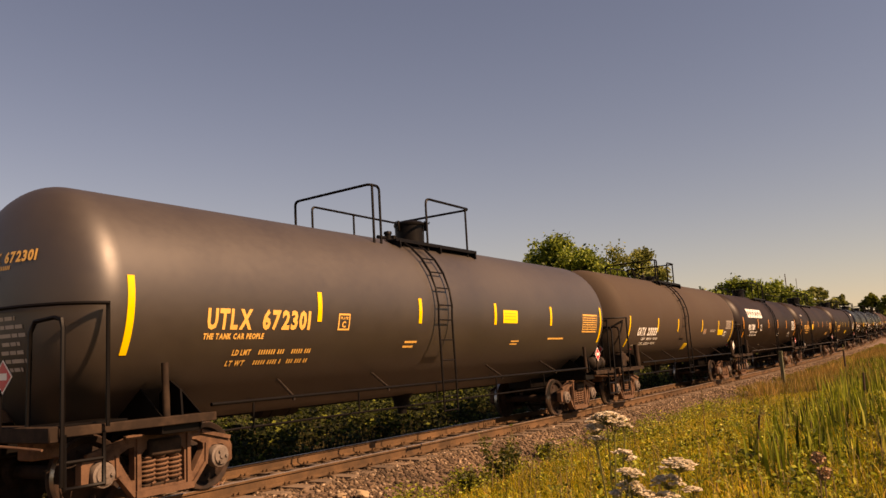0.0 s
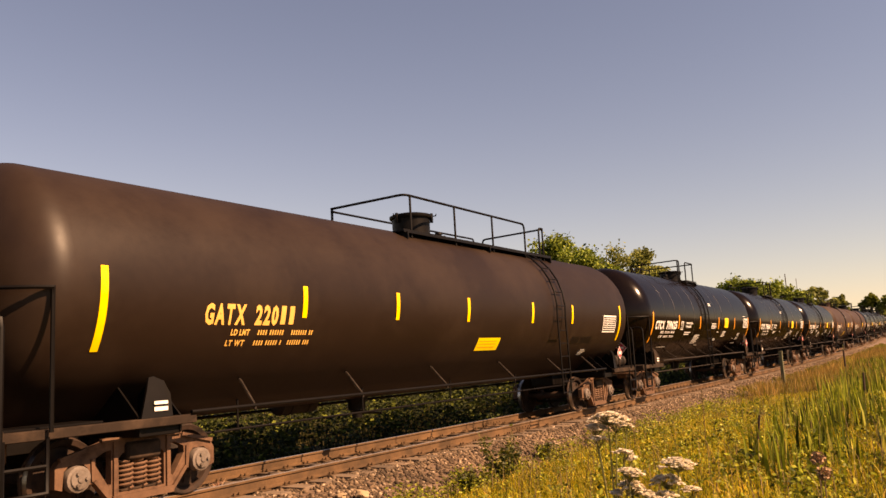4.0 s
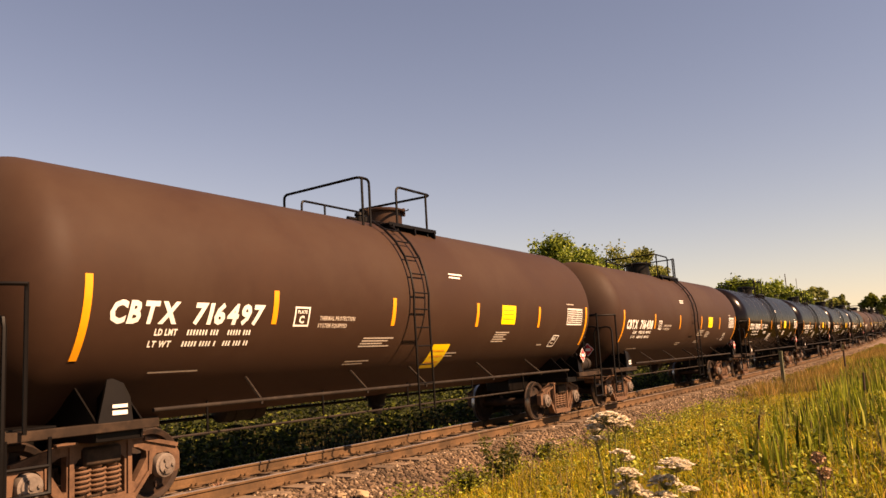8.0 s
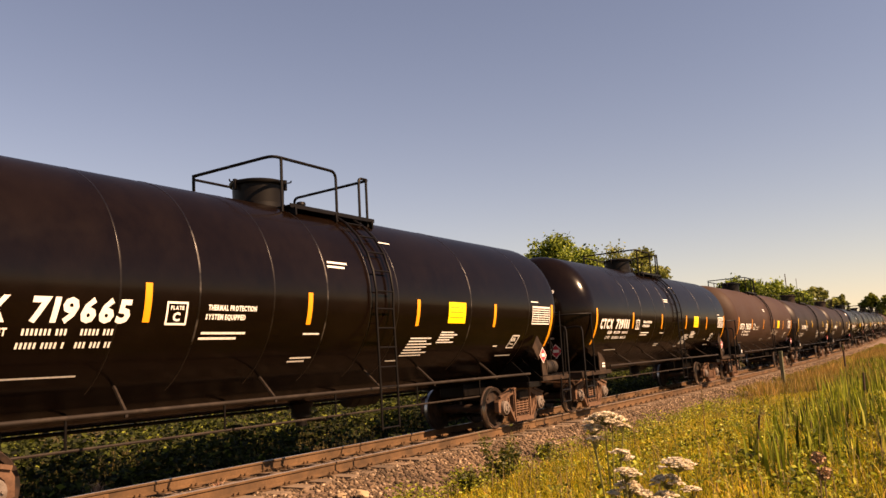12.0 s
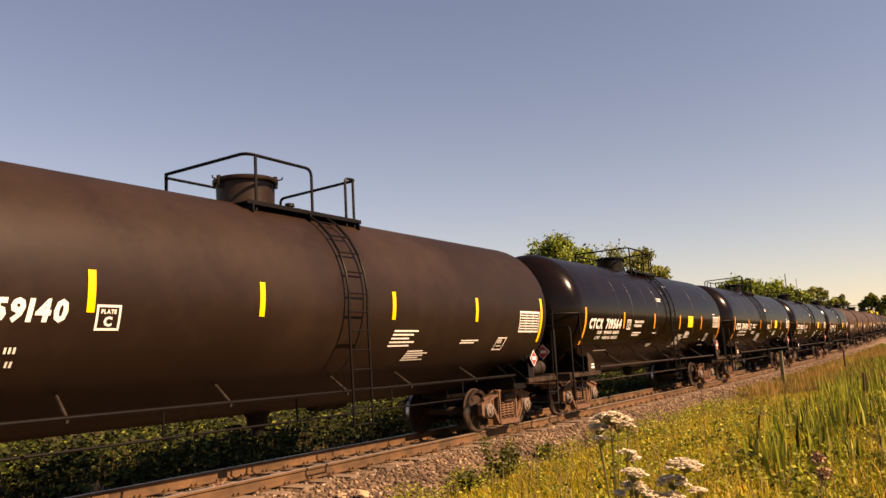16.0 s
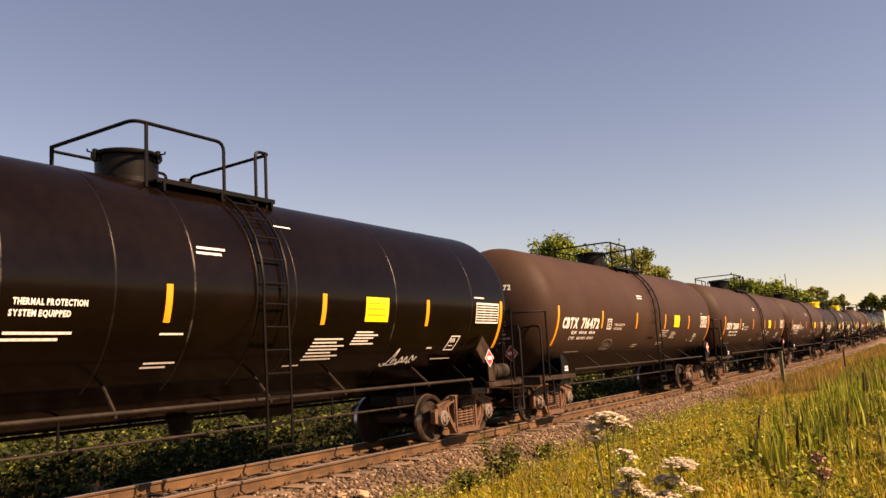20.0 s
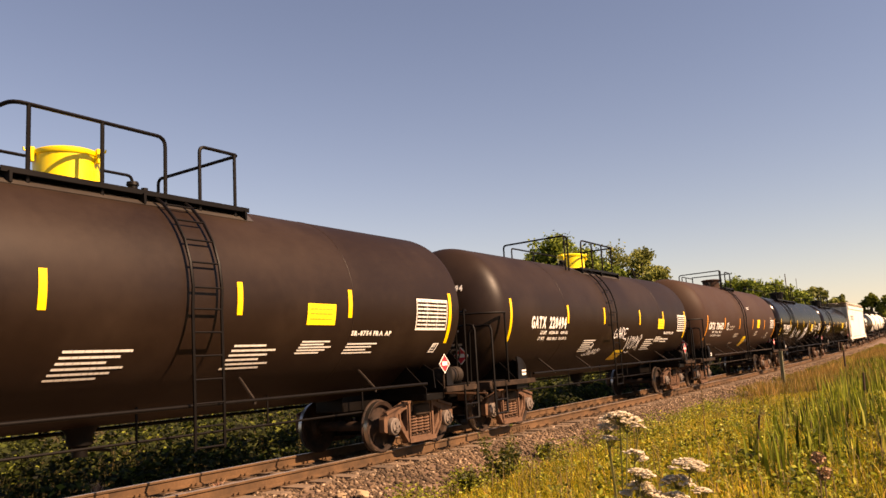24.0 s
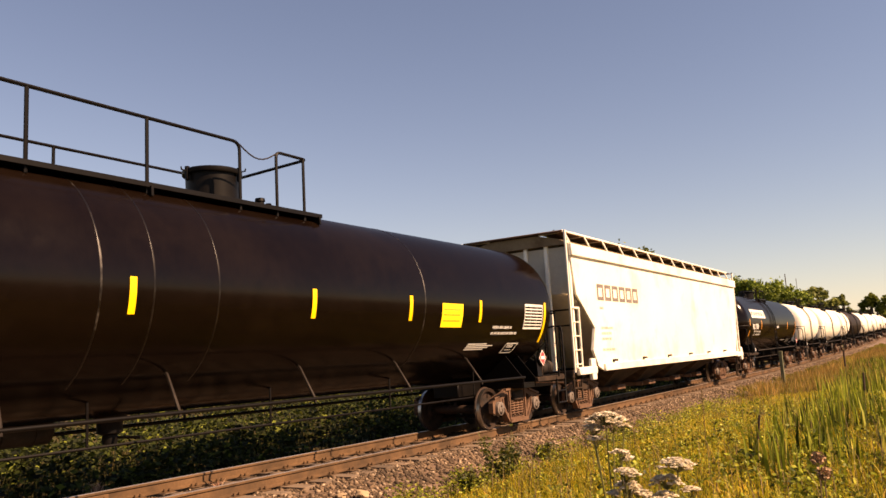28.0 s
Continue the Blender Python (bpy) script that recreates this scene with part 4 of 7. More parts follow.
TAG_SLIM = [[(0.1, 0.9), (0.0, 0.3), (0.15, 0.2), (0.2, 0.6)], [(0.2, 0.3), (0.3, 0.9), (0.38, 0.3)], [(0.22, 0.55), (0.4, 0.6)], [(0.45, 0.3), (0.48, 0.8), (0.6, 0.7), (0.5, 0.5), (0.62, 0.25)], [(0.82, 0.8), (0.66, 0.7), (0.7, 0.3), (0.84, 0.35)], [(0.68, 0.55), (0.82, 0.55)], [(0.9, 0.9), (0.95, 0.4), (1.0, 0.85)], [(0.95, 0.4), (0.88, 0.0)], [(0.1, 0.1), (0.5, 0.15), (0.9, 0.05)]]
TAG_TALL = [[(0.02, 0.74), (0.04, 0.68)], [(0.08, 0.8), (0.1, 0.75)], [(0.9, 0.96), (0.93, 1.0)], [(0.94, 0.92), (0.98, 0.98)],
            [(0.09, 0.37), (0.14, 0.66), (0.22, 0.73), (0.27, 0.68), (0.26, 0.58), (0.17, 0.53)], [(0.19, 0.48), (0.15, 0.27)], [(0.28, 0.6), (0.25, 0.44), (0.3, 0.42), (0.36, 0.64)],
            [(0.53, 0.77), (0.36, 0.7), (0.54, 0.66), (0.5, 0.5), (0.42, 0.48), (0.41, 0.57)], [(0.6, 0.82), (0.56, 0.42)], [(0.74, 0.86), (0.6, 0.62), (0.68, 0.42)],
            [(0.72, 0.42), (0.76, 0.8), (0.85, 0.88), (0.88, 0.72), (0.8, 0.5), (0.7, 0.42)], [(0.05, 0.29), (0.4, 0.38), (0.72, 0.43), (0.76, 0.32), (0.6, 0.26), (0.3, 0.25), (0.13, 0.2), (0.12, 0.13), (0.4, 0.23), (0.24, 0.0)], [(0.56, 0.4), (0.58, 0.3), (0.7, 0.34)]]
TAG_LOOP = [[(0.15, 0.1), (0.0, 0.5), (0.2, 0.95), (0.7, 1.0), (1.0, 0.7), (0.9, 0.3), (0.5, 0.15), (0.2, 0.3)], [(0.15, 0.35), (0.3, 0.75), (0.4, 0.35), (0.5, 0.8), (0.55, 0.4), (0.75, 0.7), (0.6, 0.5), (0.85, 0.5)], [(0.1, 0.25), (0.4, 0.3), (0.9, 0.2)]]
TAG_PALE = [[(0.0, 0.3), (0.1, 0.15), (0.2, 0.35), (0.35, 1.0), (0.3, 0.3), (0.4, 0.5), (0.5, 0.2), (0.55, 0.6), (0.65, 0.3), (0.7, 0.6), (0.8, 0.25), (0.85, 0.65), (0.95, 0.4), (1.0, 0.6)], [(0.1, 0.3), (0.3, 0.2), (0.6, 0.35), (0.9, 0.3)]]

SEAMS = (-4.81, -2.32, 2.1)
FAINT = (-6.0, -3.52, -1.0, 0.94, 4.4)
MARKS_A = [("frame", -4.08, 2.2, 0.33, 0.30), ("word", -3.42, 2.40, 0.86, 0.07, MARK_WHITE, "THERMAL PROTECTION"), ("word", -3.45, 2.28, 0.70, 0.07, MARK_WHITE, "SYSTEM EQUIPPED"),
           ("rows", -3.45, 2.02, 0.9, 0.15, MARK_WHITE, 2), ("rows", -1.95, 1.70, 0.85, 0.40, MARK_WHITE, 6), ("rows", -1.2, 1.62, 0.4, 0.05, MARK_WHITE, 1),
           ("rows", 0.15, 3.15, 0.45, 0.16, MARK_WHITE, 2), ("rows", 0.35, 2.25, 0.8, 0.24, MARK_WHITE, 3), ("rows", 1.35, 2.1, 0.35, 0.04, MARK_WHITE, 1), ("panel", 2.50, 2.29, 0.64, 0.41, PANEL_YELLOW),
           ("rows", 2.38, 1.92, 0.62, 0.26, MARK_WHITE, 4), ("rows", 1.15, 1.78, 0.45, 0.13, MARK_WHITE, 2), ("rows", 4.65, 1.82, 0.25, 0.07, MARK_WHITE, 1), ("slant", 5.25, 1.78, 0.34, 0.32), ("rows", 5.0, 1.62, 0.7, 0.04, MARK_WHITE, 1),
           ("table", 6.15, 2.30, 0.95, 0.42), ("rows", 6.1, 2.80, 0.45, 0.06, MARK_WHITE, 1), ("rows", -5.95, 1.62, 0.95, 0.06, MARK_WHITE, 1), ("rows", -6.0, 1.47, 0.2, 0.17, MARK_RED, 1)]
MARKS_B = [("frame", -3.95, 2.2, 0.33, 0.30), ("word", -3.38, 2.30, 0.86, 0.065, MARK_DIM, "THERMAL PROTECTION"), ("word", -3.40, 2.19, 0.70, 0.065, MARK_DIM, "SYSTEM EQUIPPED"),
           ("rows", -1.22, 1.68, 0.6, 0.14, MARK_DIM, 2), ("rows", -1.18, 3.15, 0.5, 0.16, MARK_WHITE, 2), ("rows", 1.2, 1.98, 0.85, 0.26, MARK_DIM, 3), ("rows", 1.15, 1.72, 0.75, 0.12, MARK_DIM, 2),
           ("panel", 2.50, 2.29, 0.64, 0.41, PANEL_YELLOW), ("rows", 2.38, 1.92, 0.62, 0.26, MARK_DIM, 4), ("rows", 4.65, 1.82, 0.25, 0.07, MARK_DIM, 1), ("slant", 5.25, 1.78, 0.34, 0.32),
           ("table", 5.98, 2.30, 0.95, 0.42, MARK_WHITE), ("rows", 5.95, 2.80, 0.45, 0.06, MARK_DIM, 1), ("rows", -6.2, 1.62, 1.1, 0.05, MARK_DIM, 1)]
MARKS_AF = [m_ for m_ in MARKS_A if not (m_[0] == "rows" and -2.5 < m_[1] < 2.0)] + [("rows", -0.96, 3.13, 0.5, 0.15, MARK_WHITE, 2), ("rows", -1.5, 2.08, 0.37, 0.04, MARK_WHITE, 1), ("rows", -1.58, 1.68, 0.55, 0.13, MARK_WHITE, 2),
            ("rows", 1.4, 1.70, 0.8, 0.42, MARK_WHITE, 6), ("rows", 0.95, 1.62, 0.35, 0.05, MARK_WHITE, 1), ("rows", 0.75, 3.72, 0.5, 0.06, MARK_WHITE, 1)]
MARKS_BN = [m_ for m_ in MARKS_B if not (m_[0] == "rows" and -2.0 < m_[1] < 1.3)] + [("rows", 0.5, 3.17, 0.5, 0.14, MARK_WHITE, 2), ("rows", -2.15, 1.88, 0.85, 0.20, MARK_DIM, 3), ("rows", -2.35, 1.60, 0.75, 0.12, MARK_DIM, 2), ("rows", 0.65, 1.66, 0.45, 0.14, MARK_DIM, 2)]
SEAMS_F = (-3.57, -1.06, 3.36)
FAINT_F = (-4.75, -2.22, 0.04, 0.83, 5.98)
TOP_A = dict(end=-1.36, open=-0.2, far=1.05, foot=0.74, ladder=-0.74, hatch=0.5, r=0.41, h=0.40, deck=(-0.55, 1.1), lid=0.03)
TOP_AF = dict(end=1.1, open=0.15, far=-1.42, foot=0.5, ladder=0.32, hatch=-0.9, r=0.45, h=0.43, deck=(-1.1, 1.15), lid=0.025)


def type_a(number, black, flip, **more):
    spec = dict(R=1.61, zc=2.735 if black else 2.755, half=7.45, trim=0.2, depth=0.92, belly=0.17, bogies=(-6.8, 6.4), bars=(-7.34, -4.36, -1.46, 1.46, 4.36, 7.2), text=(-7.05, -4.60), number=number,
                paint=PAINT_BLACK if black else PAINT_BROWN, seams=(SEAMS_F if flip else SEAMS) if black else (), faint=(FAINT_F if flip else FAINT) if black else (), slant=0.13, rail_out=0.0 if black else 0.32, code="CTCX" if black else "CBTX", top=dict(TOP_AF if flip else TOP_A, paint=BLACK_IRON if black or flip else PAINT_BROWN), flip=flip,
                marks=((MARKS_AF if flip else MARKS_A) if black else (MARKS_B if flip else MARKS_BN)) + list(more.pop("extra", [])), holder=black, struts=(-4.5, -2.05, 0.45, 2.1, 4.5) if flip else (-4.5, -2.1, -0.35, 2.2, 4.5),
                label="glossy black tank car with white lettering, rolling on the rails" if black else "matt brown tank car with white lettering, rolling on the rails")
    spec.update(more)
    return spec


def type_g(number, flip, **more):
    s_ = 1 if flip else -1
    spec = dict(R=1.52, zc=2.63, half=7.05, depth=0.80, belly=0.15, bogies=(-6.35, 6.35), bars=(-6.9, -3.75, -1.45, 1.4, 3.8, 6.87), bar_dz=0.12, text=(-5.85, -3.85), number=number, code="GATX", strip=STRIP_YELLOW,
                paint=PAINT_DARK, seams=(-3.9, 3.9), top=dict(end=2.05 * s_, open=0.7 * s_, far=-1.45 * s_, ladder=0.76 * s_, hatch=-0.22 * s_, r=0.43, h=0.47, rail=0.7, ret=0.75, pitch=0.75, pad=True, deck=(-1.6, 2.2) if flip else (-2.2, 1.6), paint=COVER_YELLOW, label="bright yellow domed valve cover", lid=0.0),
                marks=[("rows", -1.08, 1.58, 0.92, 0.46, MARK_WHITE, 5), ("rows", 1.45, 1.62, 0.85, 0.44, MARK_WHITE, 5), ("panel", 2.78, 2.23, 0.66, 0.33, PANEL_YELLOW), ("rows", 2.8, 1.80, 0.75, 0.24, MARK_WHITE, 4), ("word", 3.91, 2.07, 1.1, 0.08, MARK_WHITE, "SR-8754 FRA AP"), ("rows", 3.9, 1.78, 0.8, 0.22, MARK_WHITE, 3), ("table", 5.72, 2.16, 1.05, 0.58), ("slant", 6.4, 1.75, 0.2, 0.2)],
                label="dark brown tank car with yellow strips, rolling on the rails", rail_top=2.55)
    spec.update(more)
    return spec


def type_t(number, flip, **more):
    s_ = -1 if flip else 1
    spec = dict(R=1.52, zc=2.75, half=8.95, depth=0.80, belly=0.16, rail_z=1.11, bogies=(-7.9, 7.9), bars=(-8.77, -5.41, -2.7, 0.0, 2.74, 5.5, 8.77), bar_dz=0.1, text=(-7.84, -5.76), number=number, code="TILX", strip=STRIP_YELLOW,
                paint=PAINT_BLACK, seams=(-3.2, 5.1), faint=(-6.3, 0.0, 3.2), struts=(-6.0, -3.6, -1.0, 1.8, 4.4, 6.6),
                top=dict(end=1.15 * s_, open=-0.36 * s_, far=-5.6 * s_, ret=0.72, pitch=1.3, ladder=-4.75 * s_, hatch=-0.15 * s_, r=0.43, h=0.54, rail=0.8, lid=0.03, chain=True, deck=(-5.5, 1.45) if not flip else (-1.45, 5.5)),
                marks=[("frame", -5.35, 2.15, 0.33, 0.32), ("panel", 3.69, 2.1, 0.66, 0.46, PANEL_YELLOW), ("rows", 5.8, 2.32, 1.0, 0.24, MARK_WHITE, 2), ("slant", 6.75, 1.75, 0.4, 0.3), ("table", 7.45, 2.13, 1.05, 0.5), ("rows", 5.5, 1.98, 0.6, 0.05, MARK_WHITE, 1)],
                label="long glossy black tank car with yellow strips, rolling on the rails", rail_top=2.6, outlet=-2.0)
    spec.update(more)
    return spec


LOADS_A = (("LD LMT", "191500 LB", "86850 KG"), ("LT WT", "94500 LB", "42850 KG"))
LOADS_B = (("LD LMT", "199200 LB", "90300 KG"), ("LT WT", "86800 LB", "39400 KG"))
TRAIN = [
    (13.64, dict(R=1.52, zc=2.57, half=7.65, depth=0.80, belly=0.13, bogies=(-6.75, 6.75), bars=(-7.57, -4.18, -1.39, 1.49, 4.31, 7.57), bar_dz=0.05, text=(-6.39, -4.38), text_z=2.17, number="672301", code="UTLX", strip=STRIP_YELLOW, ink=MARK_YELLOW, post=(0.045, -0.25), load_drop=0.36,
        paint=PAINT_DUSTY, top=dict(end=-1.9, open=0.0, far=1.8, ladder=-0.65, hatch=0.6, r=0.33, h=0.52, deck=(-1.2, 1.9), lid=0.0, rail=0.84),
        marks=[("frame", -3.72, 2.15, 0.29, 0.27, MARK_YELLOW), ("word", -6.42, 2.03, 1.1, 0.08, MARK_YELLOW, "THE TANK CAR PEOPLE"), ("panel", 1.84, 2.32, 0.68, 0.28, PANEL_YELLOW), ("rows", -1.75, 1.85, 0.45, 0.18, MARK_YELLOW, 2), ("rows", 2.4, 1.85, 0.4, 0.14, MARK_YELLOW, 2), ("rows", 4.3, 1.95, 0.9, 0.1, MARK_YELLOW, 1), ("table", 6.3, 2.12, 1.0, 0.48)],
        label="dusty black tank car with faded yellow lettering", rail_top=2.45)),
    (30.5, type_g("23333", False, post=(0.085, 0.15), slant=0.13, code="GATX", paint=PAINT_TAUPE, seams=(), white_card=True, control=True, bars=(-6.8, -4.0, -1.65, 1.66, 4.27, 6.8), text=(-6.0, -4.05), text_z=2.03, text_h=0.25, bar_dz=-0.1, top=dict(end=-1.75, open=-0.2, far=0.75, ladder=-0.85, hatch=0.05, r=0.28, h=0.2, deck=(-1.6, 1.2), lid=0.0),
        marks=[("panel", 1.9, 2.03, 0.45, 0.22, LOGO_GREY), ("rows", 3.0, 2.12, 0.9, 0.12, MARK_DIM, 2), ("panel", 4.3, 2.0, 0.85, 0.22, PANEL_YELLOW), ("table", 5.6, 2.25, 0.95, 0.35, MARK_DIM), ("rows", -6.15, 1.72, 1.9, 0.03, MARK_DIM, 1), ("rows", -6.15, 1.6, 0.3, 0.07, MARK_RED, 1), ("slant", 5.3, 1.95, 0.4, 0.2), ("panel", -0.2, 1.5, 0.5, 0.3, PANEL_YELLOW)], label="dusty grey-brown tank car with yellow strips")),
    (47.15, dict(R=1.52, zc=2.57, half=7.65, depth=0.80, belly=0.13, bogies=(-6.6, 6.6), bars=(-7.5, -4.05, -1.21, 1.57, 4.41, 7.6), bar_dz=0.05, text=(-6.38, -4.87), text_z=2.2, number="75890", code="PROX", paint=PAINT_DARK, post=(0.06, -0.3),
        top=dict(end=1.9, open=0.46, far=-1.45, ladder=0.38, hatch=-0.75, r=0.32, h=0.42, deck=(-1.2, 1.9), lid=0.0, rail=0.72), logo="white",
        marks=[("frame", -3.46, 2.15, 0.33, 0.30), ("rows", 1.75, 1.85, 0.35, 0.2, MARK_WHITE, 3), ("slant", 5.2, 1.8, 0.35, 0.28), ("table", 6.36, 2.2, 1.0, 0.5), ("rows", -2.2, 1.45, 0.4, 0.05, MARK_WHITE, 1)], label="dark brown tank car with large white logo blocks", rail_top=2.45)),
    (65.9, type_t("953009", False, code="UTLX", paint=PAINT_DARK, zc=2.6, half=8.55, bogies=(-7.5, 7.5), ink=MARK_YELLOW, bars=(-8.33, -5.3, -2.5, 0.05, 2.6, 5.4, 8.33), text=(-7.0, -5.0), seams=(), faint=(), strip=STRIP_ORANGE,
        marks=[("frame", -4.6, 2.2, 0.3, 0.26, MARK_YELLOW), ("panel", -3.3, 2.2, 0.55, 0.35, PANEL_YELLOW), ("rows", 5.0, 1.75, 1.2, 0.25, MARK_YELLOW, 3), ("table", 6.9, 2.2, 0.9, 0.5), ("rows", -7.8, 3.1, 0.6, 0.2, MARK_WHITE, 1)], label="long dark brown tank car with yellow lettering")),
    (85.67, type_t("220", True, code="GATX", paint=PAINT_DARK, R=1.585, zc=2.70, half=8.85, bogies=(-7.6, 7.6), bars=(-8.5, -5.1, -2.7, -0.25, 2.68, 4.98, 8.45), text=(-7.0, -5.2), ink=MARK_YELLOW, seams=(), faint=(), top=dict(end=5.15, open=4.0, far=-1.3, ladder=4.1, hatch=0.15, r=0.43, h=0.5, rail=0.62, ret=0.3, pitch=1.5, lid=0.03, deck=(-1.45, 5.4)),
        marks=[("panel", 0.35, 1.75, 0.95, 0.3, PANEL_YELLOW), ("rows", 5.23, 1.84, 1.5, 0.44, BLACK_IRON, 1), ("table", 7.15, 2.12, 0.98, 0.48, MARK_WHITE), ("rows", 6.2, 1.55, 0.4, 0.2, MARK_WHITE, 3)], label="long dark brown tank car with a top walkway")),
    (104.53, type_a("719625", True, False)), (122.03, type_a("719464", True, True)), (139.5, type_a("719681", True, False)),
    (157.05, type_a("716497", False, False, extra=[("panel", 0.08, 1.46, 0.6, 0.6, PANEL_YELLOW)])), (174.55, type_a("716438", False, True, loads=LOADS_B)),
    (192.1, type_a("719475", True, False)), (209.59, type_a("719535", True, False, loads=LOADS_A)), (227.0, type_a("719665", True, True)), (244.5, type_a("719", True, True)),
    (262.0, type_a("716521", False, True, loads=LOADS_B)),
    (279.75, type_a("159130", False, True, code="TGOX", paint=PAINT_DARK, zc=2.67, half=7.75, trim=0.0, bogies=(-6.95, 6.7), bars=(-7.65, -4.08, -1.33, 1.72, 4.62, 7.65), strip=STRIP_YELLOW, text_h=0.24, text=(-6.2, -4.36), load_x=-0.75, load_drop=0.34, bar_dz=0.1, struts=(-4.2, -1.85, 0.6, 2.4, 4.7),
        top=dict(end=1.75, open=0.55, far=-0.95, ladder=0.9, hatch=-0.15, r=0.5, h=0.5, deck=(-1.0, 1.8), paint=PAINT_DARK, lid=0.03),
        marks=[("frame", -4.0, 2.13, 0.32, 0.30), ("rows", 1.85, 1.87, 0.75, 0.35, MARK_WHITE, 4), ("rows", 2.45, 1.62, 0.7, 0.24, MARK_WHITE, 4), ("rows", 4.2, 1.9, 0.8, 0.1, MARK_WHITE, 2), ("slant", 5.6, 1.75, 0.4, 0.3), ("table", 6.55, 2.12, 1.0, 0.48)], label="dark brown tank car with white lettering and yellow strips")),
    (298.05, type_a("159140", False, True, code="TGOX", paint=PAINT_DARK, zc=2.67, half=7.75, trim=0.0, bogies=(-6.95, 6.7), bars=(-7.65, -4.08, -1.42, 1.74, 4.62, 7.65), strip=STRIP_YELLOW, text_h=0.24, text=(-6.2, -4.36), load_x=-0.75, load_drop=0.34, bar_dz=0.1, struts=(-4.2, -1.85, 0.6, 2.4, 4.7),
        top=dict(end=1.75, open=0.55, far=-0.95, ladder=0.64, hatch=-0.15, r=0.5, h=0.5, deck=(-1.0, 1.8), paint=PAINT_DARK, lid=0.03),
        marks=[("frame", -4.0, 2.13, 0.32, 0.30), ("rows", 1.85, 1.87, 0.75, 0.35, MARK_WHITE, 4), ("rows", 2.45, 1.62, 0.7, 0.24, MARK_WHITE, 4), ("rows", 4.2, 1.9, 0.8, 0.1, MARK_WHITE, 2), ("slant", 5.6, 1.75, 0.4, 0.3), ("table", 6.55, 2.12, 1.0, 0.48)], label="dark brown tank car with white lettering and yellow strips")),
    (315.8, type_a("719564", True, True, loads=LOADS_A)), (333.3, type_a("719470", True, False)), (350.93, type_a("719539", True, True)), (368.4, type_a("719575", True, True, extra=[("tag", 3.4, 1.5, 1.05, 0.45, SPRAY_WHITE, TAG_PALE)])),
    (385.95, type_a("716472", False, True, extra=[("tag", -3.9, 1.6, 0.8, 0.4, LOGO_GREY, TAG_LOOP)])), (403.38, type_a("716", False, True)), (421.12, type_a("716519", False, True)),
    (437.92, type_g("220503", True)),
    (454.27, type_g("220494", False, bars=(-6.9, -3.75, -1.2, 1.85, 4.25, 6.87), top=dict(end=-2.2, open=-0.9, far=1.75, ladder=-0.65, hatch=0.3, r=0.43, h=0.47, deck=(-1.2, 1.95), paint=COVER_YELLOW, label="bright yellow domed valve cover", lid=0.0, rail=0.7, pitch=0.75, pad=True),
        marks=[("rows", -2.4, 1.62, 0.85, 0.40, MARK_WHITE, 5), ("tag", -2.0, 1.45, 1.1, 0.5, SPRAY_WHITE, TAG_PALE), ("tag", -0.25, 1.86, 1.1, 0.46, SPRAY_WHITE, TAG_FOUR), ("tag", 1.05, 1.5, 1.25, 0.68, SPRAY_WHITE, TAG_FIVE), ("panel", 0.42, 1.2, 0.75, 0.74, PANEL_YELLOW), ("rows", 2.75, 1.58, 0.95, 0.44, MARK_WHITE, 5),
               ("rows", 3.75, 1.82, 0.75, 0.2, MARK_WHITE, 3), ("panel", 3.72, 2.23, 0.64, 0.33, PANEL_YELLOW), ("word", 4.46, 2.06, 1.1, 0.08, MARK_WHITE, "SR-8754 FRA AP"), ("rows", 4.4, 1.80, 0.9, 0.18, MARK_WHITE, 2), ("table", 5.94, 2.15, 1.05, 0.58)], label="dark brown tank car with white sprayed tags")),
    (471.49, type_a("716432", False, False, extra=[("panel", 0.0, 1.46, 0.6, 0.6, PANEL_YELLOW)])),
    (490.22, type_t("306120", False, loads=(("LD LMT", "162900 LB", "73900 KG"), ("LT WT", "100100 LB", "45400 KG")), marks=[("frame", -5.35, 2.15, 0.33, 0.32), ("tag", -4.1, 1.7, 1.3, 0.75, SPRAY_WHITE, TAG_WILD), ("tag", -2.15, 1.75, 1.1, 0.55, SPRAY_WHITE, TAG_SLIM), ("tag", 0.45, 1.45, 1.58, 1.4, SPRAY_WHITE, TAG_TALL, 0.085), ("panel", 3.69, 2.1, 0.66, 0.46, PANEL_YELLOW), ("tag", 4.3, 1.95, 0.85, 0.6, SPRAY_WHITE, TAG_LOOP),
        ("word", 5.62, 2.36, 1.05, 0.1, MARK_WHITE, "NON-ODORIZED"), ("word", 5.58, 2.19, 1.2, 0.09, MARK_WHITE, "LIQUEFIED PETROLEUM GAS"), ("slant", 6.75, 1.75, 0.4, 0.3), ("table", 7.45, 2.13, 1.05, 0.5), ("rows", 3.6, 1.93, 0.9, 0.05, MARK_WHITE, 1)], label="long glossy black tank car with white graffiti")),
    (510.55, type_t("305716", False, bars=(-8.76, -5.78, -2.75, 0.5, 3.12, 5.66, 8.76), seams=(-3.18, 3.59), faint=(-6.3, -2.44, -1.4), struts=(-6.5, -4.2, -1.96, 0.56, 3.1, 5.65),
        marks=[("frame", -5.6, 2.15, 0.33, 0.32), ("panel", 4.17, 2.22, 0.78, 0.47, PANEL_YELLOW), ("rows", 6.3, 2.08, 1.2, 0.27, MARK_WHITE, 2), ("rows", 5.5, 1.77, 1.1, 0.18, MARK_WHITE, 3), ("slant", 7.1, 1.68, 0.55, 0.28), ("table", 7.7, 2.2, 0.95, 0.58)])),
]
